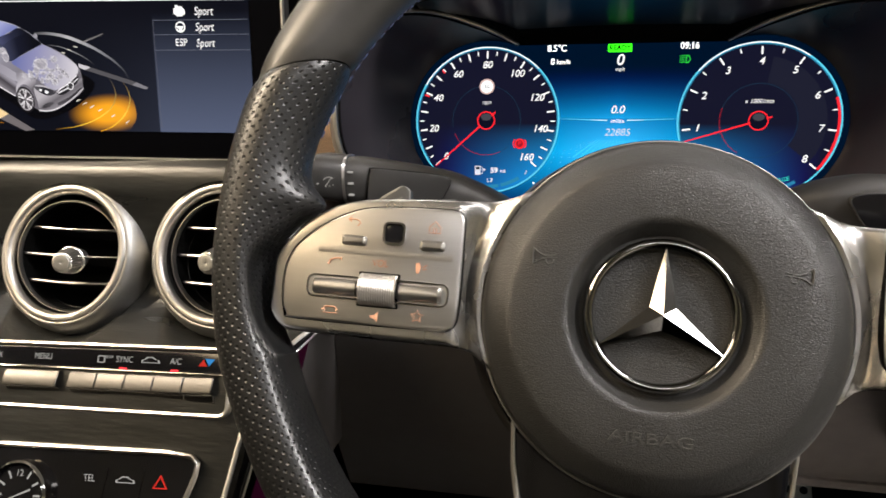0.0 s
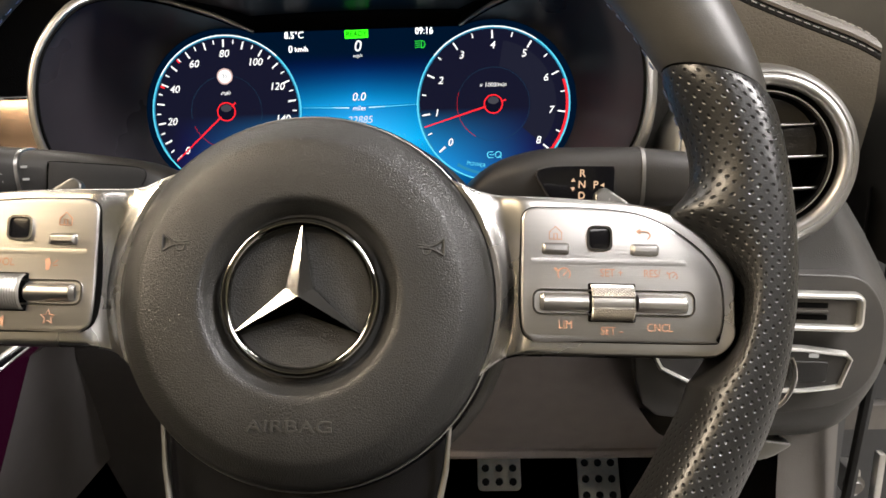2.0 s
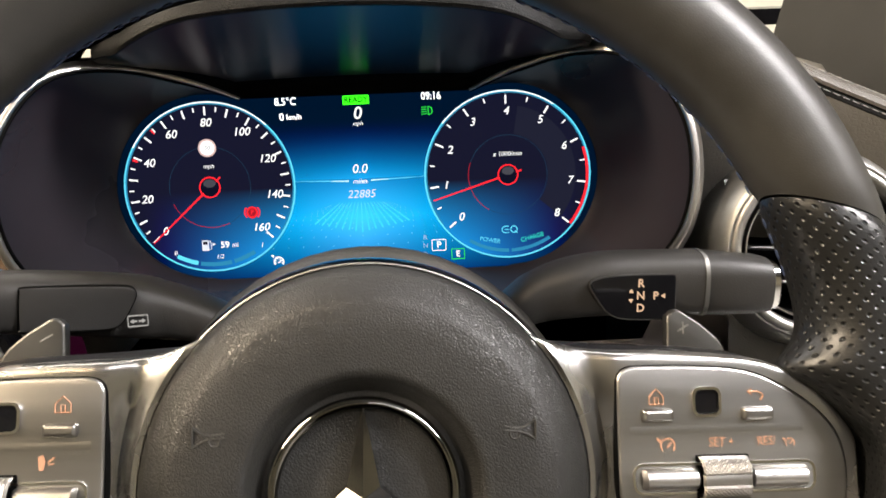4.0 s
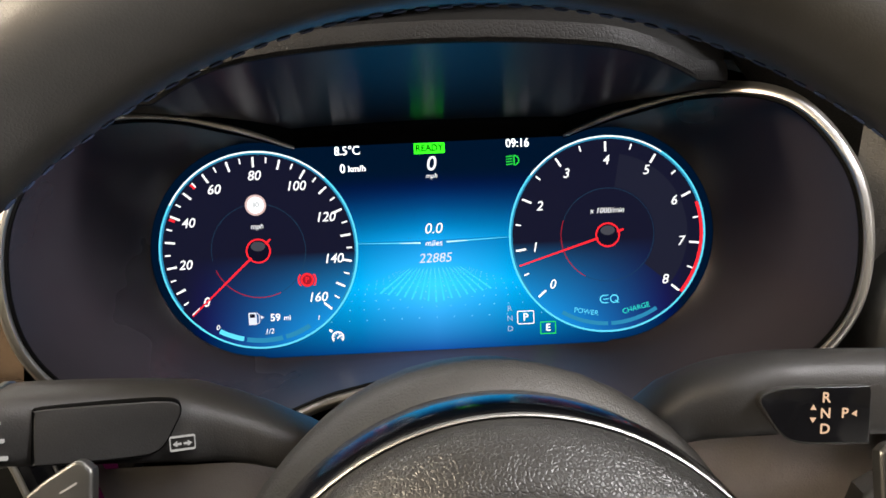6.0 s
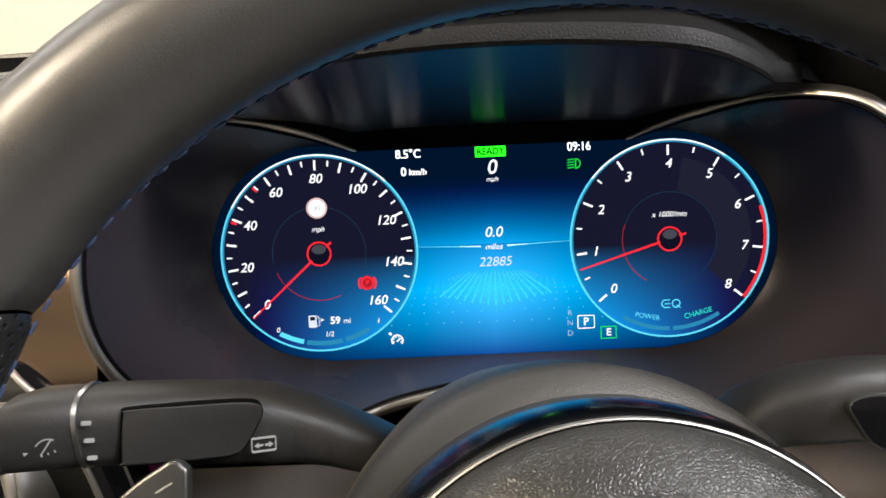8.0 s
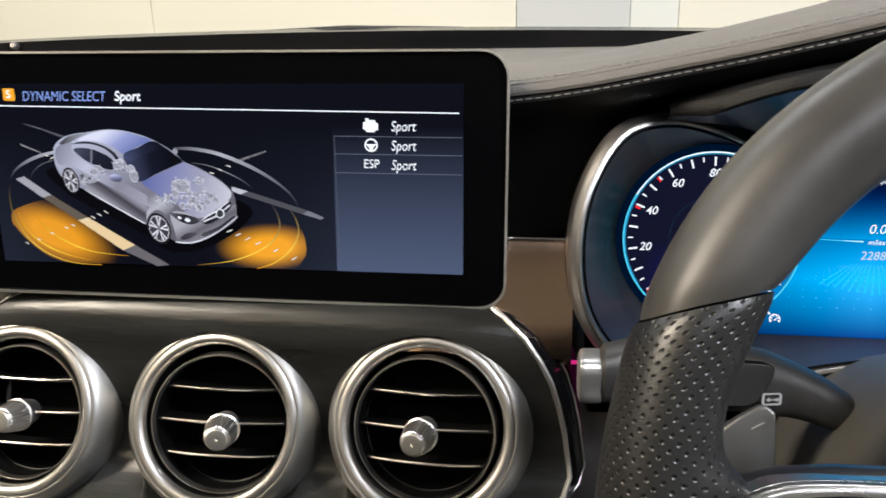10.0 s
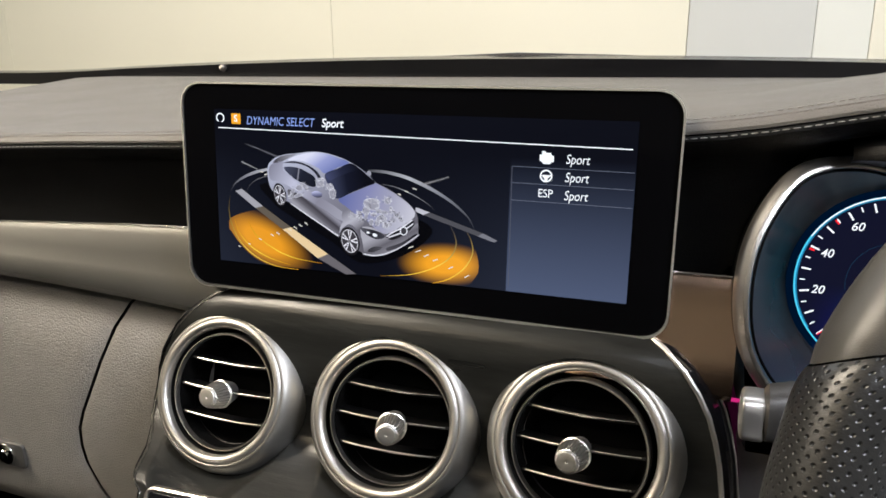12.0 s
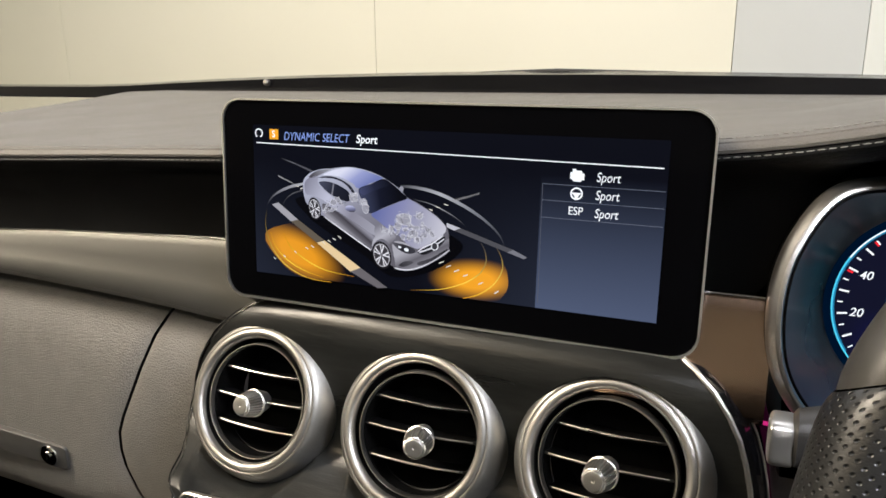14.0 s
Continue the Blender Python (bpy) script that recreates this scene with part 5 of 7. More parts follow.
DASHES = [(-109.1, -34.9, -107.5, -35.7), (-102.1, -32.8, -100.3, -33.5), (-94.1, -29.2, -92.1, -30.0), (-85.7, -25.9, -83.7, -26.9), (-81.8, -24.5, -79.6, -25.5), (-73.7, -21.3, -71.6, -22.5), (-69.9, -19.9, -67.8, -21.1), (-66.4, -18.4, -64.2, -19.6), (-62.6, -16.8, -60.3, -18.2), (3.5, -26.6, 6.6, -25.3), (8.1, -28.4, 11.1, -27.1), (13.0, -30.6, 16.0, -29.1), (18.5, -32.6, 21.4, -31.3), (27.8, -36.2, 30.4, -34.8), (37.3, -40.4, 39.9, -38.6), (-3.2, 3.9, -0.9, 3.4), (1.1, 5.8, 3.4, 5.1), (5.9, 7.6, 8.3, 6.9), (-91.8, 11.7, -89.8, 11.2), (-89.0, 9.8, -87.0, 10.5)]
ticks(10, -104.7, 17.2, -94.6, 13.3, 1.19, -1.15)
ticks(14, 11.7, 9.1, 26.5, 14.4, -0.88, 1.21)
for k, (line, widths, stops) in enumerate(ARCS):
    part("radar_arc", stroke(line, widths, 0.7 if k < 5 else 0.75), shade("radar_arc", line[0], line[-1], stops), screen, smooth=False)
G_DASH = plain("dash_white", (222, 214, 200))
for x0, y0, x1, y1 in DASHES:
    part("road_dash", bar(x0 / 1000, y0 / 1000, x1 / 1000, y1 / 1000, 0.0006, 0.0010), G_DASH, screen, smooth=False)
rnd = random.Random(5)
for name, ovals, n in (("drivetrain_drawing", DRIVE, 90), ("engine_drawing", ENGINE, 300)):
    fill, line, dark = bmesh.new(), bmesh.new(), bmesh.new()
    for k, e in enumerate(ovals):
        flat(mm(oval(*e, k=0.9, n=16)), 0.0015 + 0.000004 * k, fill)
        o, i = oval(*e, n=20), oval(*e, k=0.90, n=20)
        grid([[(o[j][0] / 1000, o[j][1] / 1000, 0.00162 + 0.000004 * k), (i[j][0] / 1000, i[j][1] / 1000, 0.00162 + 0.000004 * k)] for j in range(20)], True, False, line)
    for k in range(n):
        e = ovals[rnd.randrange(len(ovals))]
        a, b = rnd.uniform(-1.2, 1.2), rnd.uniform(-1.2, 1.2)
        x, y, t, s = e[0] + a * e[2] + b * e[4], e[1] + a * e[3] + b * e[5], rnd.uniform(0, 3.14), rnd.uniform(0.4, 1.5)
        bar(x / 1000, y / 1000, (x + s * math.cos(t)) / 1000, (y + s * math.sin(t)) / 1000, rnd.uniform(0.00015, 0.0004), 0.00174 + 0.0000005 * k, line if k % 5 < 3 else dark)
    part(name, fill, plain("engine_shade", (152, 149, 158)), screen, smooth=False)
    part(name, line, plain("engine_line", (212, 209, 214)), screen, smooth=False)
    part(name, dark, plain("engine_dark", (88, 85, 90)), screen, smooth=False)

part("header_line", bar(-0.1202, 0.0366, 0.1228, 0.0338, 0.0006, 0.0008), G_WHITE, screen, smooth=False)
part("spinner", arc_band(-0.1184, 0.0424, 0.0021, 0.0029, -150, 160, 0.0008, 24), G_WHITE, screen, smooth=False)
part("mode_badge", slab(round_rect(0.0062, 0.0062, 0.0006, 3, -0.1075, 0.0421), 0.0005, 0.0008), G_ORANGE, screen, "orange mode badge", smooth=False)
text("S", 0.0056, -0.1075, 0.0421, 0.0010, G_WHITE, screen, weight=0.0001)
text("DYNAMIC SELECT", 0.0070, -0.0778, 0.0411, 0.0008, glow("header_blue", (0.28, 0.38, 0.80)), screen, 0.18, squeeze=0.80)
text("Sport", 0.0068, -0.0436, 0.0412, 0.0008, G_WHITE, screen, 0.18, squeeze=0.90, weight=0.00012)
part("panel_edge", bar(0.0618, 0.0228, 0.0622, -0.0425, 0.0003, 0.0008), G_LANEDIM, screen, smooth=False)
for y in (0.0226, 0.0140, 0.0048):
    part("row_line", bar(0.0618, y, 0.1245, y - 0.0003, 0.0003, 0.0008), glow("row_grey", (0.13, 0.14, 0.18)), screen, smooth=False)
for y in (0.0273, 0.0180, 0.0086):
    text("Sport", 0.0070, 0.0958, y, 0.0008, G_WHITE, screen, 0.18, squeeze=0.78)
text("ESP", 0.0062, 0.0800, 0.0091, 0.0008, G_WHITE, screen, squeeze=0.88)
part("engine_symbol", flat(mm([(76.2, 29.4), (77.4, 29.4), (77.4, 31.2), (79.2, 31.2), (79.2, 30.4), (82.0, 30.4), (82.6, 29.0), (83.6, 29.0), (83.6, 25.6), (82.4, 25.6), (81.8, 24.6), (78.2, 24.6), (77.0, 26.0), (76.2, 26.0)]), 0.0008), G_WHITE, screen, smooth=False)
part("wheel_symbol", arc_band(0.0800, 0.0184, 0.0025, 0.0033, -180, 180, 0.0008, 28), G_WHITE, screen, smooth=False)
bm = flat(mm([(77.2, 18.9), (82.8, 18.9), (81.2, 17.4), (80.6, 15.6), (79.4, 15.6), (78.8, 17.4)]), 0.0008)
part("wheel_symbol_spoke", bm, G_WHITE, screen, smooth=False)


# ---- centre stack ----
STACK = [(-0.040, 0.946), (-0.060, 0.9415), (-0.0765, 0.936), (-0.0880, 0.929), (-0.0925, 0.919), (-0.0940, 0.906), (-0.0940, 0.888), (-0.0945, 0.868), (-0.0985, 0.853), (-0.1070, 0.843), (-0.128, 0.8345), (-0.148, 0.828), (-0.1545, 0.821), (-0.168, 0.795), (-0.186, 0.760), (-0.203, 0.727), (-0.220, 0.690)]


def stack_half(z, s):
    """The panel's reach to either side of its middle, by height."""
    if s < 0:
        return float(np.interp(z, [0.69, 0.77, 0.821, 0.834, 0.843, 0.850, 0.870, 0.885, 0.897, 0.906, 0.914, 0.922, 0.929, 0.9345, 0.941, 0.949], [0.118, 0.136, 0.146, 0.161, 0.176, 0.179, 0.1775, 0.172, 0.164, 0.157, 0.149, 0.139, 0.127, 0.114, 0.093, 0.05]))
    return float(np.interp(z, [0.69, 0.77, 0.821, 0.834, 0.843, 0.850, 0.873, 0.886, 0.899, 0.911, 0.9213, 0.9298, 0.9354, 0.942, 0.949], [0.124, 0.140, 0.149, 0.164, 0.178, 0.181, 0.1775, 0.1745, 0.1705, 0.1645, 0.157, 0.147, 0.1355, 0.115, 0.06]))


centre_stack = thing("centre_stack", pose(0, 0, 0), "black open-pore wood centre stack panel with chrome edging", "centre console")
XC = -0.347
VENTS = [(-0.4615, 0.8755), (-0.3475, 0.8770), (-0.2370, 0.8800)]


def vent_well(x, z):
    """How far the panel is drawn in behind the round vents."""
    d = min(math.hypot(x - a, (z - b + 0.008) * 1.03) for a, b in VENTS)
    q = min(1.0, max(0.0, (0.0515 - d) / 0.0060))
    return 0.05 * q * q * (3 - 2 * q)


SP = spline([(0, y, z) for y, z in STACK], 14)
part("panel", grid([[(XC + u * stack_half(p[2], u), p[1] + 0.004 * abs(u) ** 8 + vent_well(XC + u * stack_half(p[2], u), p[2]), p[2]) for u in [-1 + k / 120 for k in range(241)]] for p in SP]), M_WOOD, centre_stack, "black ash veneer with fine grain")
for s in (-1, 1):
    edge = [(XC + s * (stack_half(p[2], s) + 0.001), p[1] + 0.004, p[2]) for p in SP]
    part("chrome_edge", tube(edge, 0.0014 if s > 0 else 0.0007, 8), M_EDGE if s > 0 else M_CHROME, centre_stack, "thin chrome edge line")
    part("side_wall", grid([[(x + s * o, y + d, z) for o, d in ((0.0, 0.001), (0.004, 0.003), (0.007, 0.012), (0.007, 0.030 if s > 0 else 0.16))] for x, y, z in edge]), M_GLOSS, centre_stack, "gloss black side")
    if s > 0:
        # No lamp: this panel glows faintly in place of purple light on it.
        part("ambient_strip", grid([[(x + 0.007, y + 0.0301, z), (x + 0.0080, y + 0.042, z), (x + 0.0100, y + 0.054, z)] for x, y, z in edge if z < 0.905]), G_PURPLE, centre_stack, "side panel with purple ambient light put in as a faint glow")
        part("footwell_side", grid([[(x + 0.0100, y + 0.0541, z), (x + 0.0112, y + 0.062, z), (x + 0.0120, y + 0.12, z), (x + 0.0120, y + 0.22, z)] for x, y, z in edge if z < 0.905]), M_KNEESIDE, centre_stack, "dark grey side wall towards the footwell")
    part("outer_edge", tube([(x + s * 0.0075, y + 0.012, z) for x, y, z in edge], 0.0007, 6), M_SATIN, centre_stack)


def air_vent(m, label, r=0.0435, tilt=(0.0, 0.0), slats=3):
    """A ball vent: a trumpet bezel, and an insert of ring, slats and knob that swivels in it."""
    v = thing("air_vent", m, label, "air vent", "round air vents")
    k = r / 0.0435

    def swivel(f):
        return Matrix.Translation((0, 0, -0.022)) @ pose(0, 0, 0, tilt[0] * f, tilt[1] * f, 0) @ Matrix.Translation((0, 0, 0.022))

    part("bezel", revolve([(a * k, z) for a, z in ((0.0450, -0.0016), (0.0454, -0.0014), (0.0460, -0.0014), (0.0472, -0.0022), (0.0486, -0.0038), (0.0502, -0.0066), (0.0518, -0.0106), (0.0530, -0.0155), (0.0539, -0.0214), (0.0544, -0.0280), (0.0546, -0.036), (0.0546, -0.065))], 96), M_VENT, v, "satin nickel barrel bezel")
    part("bezel_lip", revolve([(a * k, z) for a, z in ((0.0391, -0.0050), (0.0393, -0.0030), (0.0397, -0.0017), (0.0404, -0.0008), (0.0413, -0.0003), (0.0424, -0.0001), (0.0435, -0.0003), (0.0444, -0.0008), (0.0449, -0.0013), (0.0451, -0.0019))], 96), M_NICKEL, v, "polished nickel front ring")
    part("throat", revolve([(0.0340 * k, -0.022), (0.0388 * k, -0.019), (0.0393 * k, -0.0040)], 64), M_SLAT, v, "black gap round the insert")
    part("inner_ring", revolve([(a * k, z) for a, z in ((0.0352, -0.016), (0.0353, -0.0062), (0.0357, -0.0050), (0.0364, -0.0050), (0.0369, -0.0064), (0.0370, -0.014))], 72), M_SATIN, v, "bright inner ring", m=swivel(0.5))
    part("bore", revolve([(0.0, -0.040), (0.030 * k, -0.040), (0.0345 * k, -0.020), (0.0345 * k, -0.0085), (0.0351 * k, -0.0085)], 72), M_CAVITY, v, "black inner bore", m=swivel(0.5))
    for i in range(slats):
        y = (0.0185 - 0.0175 * i) * k
        half = math.sqrt(max(0, (0.0350 * k) ** 2 - y * y))
        prof = [(0.0, -0.0125), (0.0007, -0.0118), (0.0006, -0.0098), (-0.0008, -0.0092), (-0.0013, -0.0105), (-0.0010, -0.0240), (0.0004, -0.0240)]
        sl = part("slat", grid([[(x, y + a - 0.0010 * (1 - (x / half) ** 2), z + 0.0012 * (1 - (x / half) ** 2)) for a, z in prof] for x in [half * (-1 + q / 5) for q in range(11)]], close_v=True), M_SLAT, v, "matt black slat", m=swivel(0.5))
        strip = [half * 0.92 * (-1 + q / 6) for q in range(13)]
        part("slat_strip", tube([(x, y + 0.0001 - 0.0010 * (1 - (x / half) ** 2), -0.0094 + 0.0016 * (1 - (x / half) ** 2)) for x in strip], [0.00030 + 0.00048 * (1 - (x / half) ** 2) for x in strip], 8), M_CHROMESAT, sl, "thin chrome strip")
    rings = [(0.0062, -0.014), (0.0080, -0.0065), (0.0089, -0.0044), (0.0089, -0.0032), (0.0084, -0.0028), (0.0080, -0.0024), (0.0076, 0.0016), (0.0069, 0.0050), (0.0062, 0.0082), (0.0058, 0.0089)]
    rows = []
    for i, (a, z) in enumerate(rings):
        rows.append([((a + (0.0005 if j % 2 and 4 < i < 9 else 0)) * k * math.cos(2 * math.pi * j / 56), (a + (0.0005 if j % 2 and 4 < i < 9 else 0)) * k * math.sin(2 * math.pi * j / 56), z) for j in range(56)])
    kn = part("knob", grid(rows, close_v=True), M_KNOB, v, "knurled metal knob", smooth=False, m=swivel(1.0))
    part("knob_cap", revolve([(0.0, 0.0093), (0.0005, 0.0093), (0.0008, 0.0098), (0.0042 * k, 0.0101), (0.0051 * k, 0.0099), (0.0056 * k, 0.0093), (0.0057 * k, 0.0084)], 40), M_CAP, kn, "polished cap")
    return v


VN = (0, -math.cos(radians(23)), math.sin(radians(23)))
air_vent(facing((-0.4615, -0.111, 0.8755), VN, 0), "round satin nickel air vent with knurled knob on the centre stack", tilt=(7, 1))
air_vent(facing((-0.3475, -0.110, 0.8770), VN, 0), "round satin nickel air vent with knurled knob on the centre stack", tilt=(14, 13))
air_vent(facing((-0.2370, -0.108, 0.8800), VN, 0), "round satin nickel air vent with knurled knob on the centre stack", tilt=(13, -7))

# climate controls
SN = Vector((0, -math.cos(radians(27)), math.sin(radians(27))))
AC = facing((XC - 0.001, -0.1573, 0.8135), SN, 1.8)
climate = thing("climate_control_panel", AC, "slim climate control strip with silver toggle keys and red indicator lights", "climate controls")
part("surround", ring_frame(round_rect(0.277, 0.041, 0.007, 6), 0.0035, -0.002, 0.0044), M_SATIN, climate, "bright satin surround")
part("label_strip", slab(round_rect(0.270, 0.0115, 0.001, 3, 0, 0.0110), -0.006, 0.0012, 0.0005), M_GLOSS, climate, "gloss black label strip")
part("divider", box(-0.135, 0.135, 0.0040, 0.0052, -0.004, 0.0022, 0.0004), M_CHROME, climate, "chrome divider")
part("key_well", slab(round_rect(0.270, 0.021, 0.003, 4, 0, -0.0065), -0.006, -0.003), M_CAVITY, climate)


def toggle(x0, x1, n):
    prof = [(0.0030, -0.003), (0.0032, 0.0018), (0.0024, 0.0034), (0.0008, 0.0042), (-0.0050, 0.0058), (-0.0064, 0.0057), (-0.0070, 0.0048), (-0.0072, 0.0022), (-0.0080, 0.0014), (-0.0110, 0.0008), (-0.0118, -0.0004), (-0.012, -0.003)]
    w = (x1 - x0) / n
    for k in range(n):
        a, b = x0 + k * w + 0.0002, x0 + (k + 1) * w - 0.0002
        bm = grid([[(x, y, z - d) for y, z in prof] for x, d in ((a, 0.0005), (a + 0.0005, 0), (b - 0.0005, 0), (b, 0.0005))])
        part("toggle_key", bm, M_KEY, climate, "silver toggle key")
    part("key_frame", collar(round_rect(x1 - x0 + 0.005, 0.0195, 0.0025, 4, (x0 + x1) / 2, -0.0062), round_rect(x1 - x0 + 0.0022, 0.0168, 0.0015, 4, (x0 + x1) / 2, -0.0062), -0.005, -0.0005), M_SATIN, climate, "silver key frame")


toggle(-0.128, -0.040, 4)
toggle(-0.010, 0.0275, 1)
toggle(0.0345, 0.128, 5)
for words, x in (("MENU", 0.0135), ("SYNC", 0.0685), ("A/C", 0.1020), ("MAX", -0.020)):
    text(words, 0.0052, x, 0.0110, 0.0016, G_LABEL, climate, squeeze=0.85)
for x in (0.0685, 0.1020):
    part("indicator_light", box(x - 0.0022, x + 0.0022, 0.0052, 0.0064, 0.0018, 0.0026), G_LED, climate, "red indicator light", smooth=False)
bm = collar(round_rect(0.0048, 0.0042, 0.0006, 3, 0.0530, 0.0108), round_rect(0.0038, 0.0030, 0.0004, 3, 0.0530, 0.0108), 0.0012, 0.0016)
part("rear_heat_symbol", bm, G_LABEL, climate, smooth=False)
text("REAR", 0.0024, 0.0580, 0.0122, 0.0016, G_LABEL, climate)
CARICON = [(-0.0060, -0.0012), (-0.0058, 0.0004), (-0.0040, 0.0010), (-0.0022, 0.0024), (0.0014, 0.0024), (0.0034, 0.0010), (0.0056, 0.0005), (0.0060, -0.0012)]
part("recirculation_symbol", collar([(0.0855 + x, 0.0108 + y) for x, y in CARICON], [(0.0855 + x * 0.86, 0.0109 + y * 0.72) for x, y in CARICON], 0.0012, 0.0016), G_LABEL, climate, smooth=False)
part("warm_arrow", flat([(0.1165, 0.0090), (0.1195, 0.0130), (0.1220, 0.0090)], 0.0016), glow("red_print", (0.55, 0.03, 0.02), 0.8), climate, smooth=False)
part("cool_arrow", flat([(0.1205, 0.0132), (0.1265, 0.0132), (0.1232, 0.0092)], 0.0016), glow("blue_print", (0.04, 0.25, 0.60), 0.8), climate, smooth=False)

# lower switch panel with clock
LP = facing((XC - 0.004, -0.1945, 0.7470), SN, 3.0)
lower = thing("switch_panel", LP, "gloss black lower switch panel with chrome frame, clock and hazard switch", "switch panel")
LO = [(-0.132, -0.030), (-0.118, 0.032), (-0.112, 0.036), (0.112, 0.034), (0.126, 0.0325), (0.130, 0.029), (0.129, 0.022), (0.116, -0.012), (0.107, -0.030)]
part("plate", slab(LO, -0.006, 0.0006), M_GLOSS, lower, "gloss black plate")
part("chrome_frame", tube([(x, y, 0.001) for x, y in LO], 0.0016, 8, closed=True), M_SATIN, lower, "chrome frame")
clock = part("clock", revolve([(0.0, 0.004), (0.0165, 0.004)], 48), M_GLOSS, lower, "analogue dashboard clock", m=Matrix.Translation((0.020, 0.007, 0)))
part("clock_rim", revolve([(0.0165, 0.003), (0.0170, 0.0058), (0.0182, 0.0065), (0.0195, 0.0055), (0.0200, 0.0)], 48), M_CHROME, clock, "chrome clock rim")
bm = bmesh.new()
for k in range(12):
    a = radians(30 * k)
    if k:
        bar(0.0105 * math.sin(a), 0.0105 * math.cos(a), 0.0150 * math.sin(a), 0.0150 * math.cos(a), 0.0012, 0.0043, bm)
part("clock_dial_print", bm, G_LABEL, clock, smooth=False)
text("12", 0.0052, 0, 0.0122, 0.0043, G_LABEL, clock)
part("clock_needle", bar(0, 0, 0.0085, 0.0035, 0.0010, 0.0046), G_LABEL, clock, smooth=False)
part("clock_needle", bar(0, 0, -0.0105, -0.0045, 0.0008, 0.0046), G_LABEL, clock, smooth=False)
part("clock_emblem", arc_band(0, -0.0045, 0.0014, 0.0017, -180, 180, 0.0044, 20), G_LABEL, clock, smooth=False)
text("TEL", 0.0056, 0.0630, 0.0180, 0.0010, G_LABEL, lower, squeeze=0.85)
part("car_symbol", collar([(0.0860 + x, 0.0175 + y) for x, y in CARICON], [(0.0860 + x * 0.86, 0.0176 + y * 0.72) for x, y in CARICON], 0.0006, 0.0010), G_LABEL, lower, smooth=False)
TRI = [(0.1035, 0.0142), (0.1080, 0.0217), (0.1125, 0.0142)]
part("hazard_symbol", collar(TRI, inset(TRI, 0.0012), 0.0006, 0.0012), glow("hazard_red", (0.60, 0.03, 0.02), 0.9), lower, "red hazard triangle", smooth=False)
for x in (0.0745, 0.0975):
    part("key_gap", bar(x - 0.003, 0.004, x, 0.024, 0.0004, 0.0009), M_CAVITY, lower, smooth=False)


# ---- steering wheel ----
WH = facing((0.0145, -0.248, 0.907), (0.043, -0.9271, 0.3724), -3.0)
wheel = thing("steering_wheel", WH, "flat-bottomed black leather sports steering wheel with perforated grips and silver spokes", "steering wheel")


def rim_at(deg):
    """The rim's centre line; degrees clockwise from the top."""
    a = radians(deg)
    w = abs((deg + 180) % 360 - 180)
    s = min(1.0, max(0.0, (w - 88) / 32))
    q = min(1.0, max(0.0, (w - 45) / 50))
    r = (0.1667 - 0.0071 * q * q * (3 - 2 * q)) * (1 - 0.041 * s * s * (3 - 2 * s))
    x, y = r * math.sin(a) - 0.002, 0.0118 + r * math.cos(a)
    if y < -0.095:
        y = -0.095 - 0.036 * math.tanh((-0.095 - y) / 0.036)
    return Vector((x, y, -0.0147 + 0.0194 * y - 0.0053 * x))


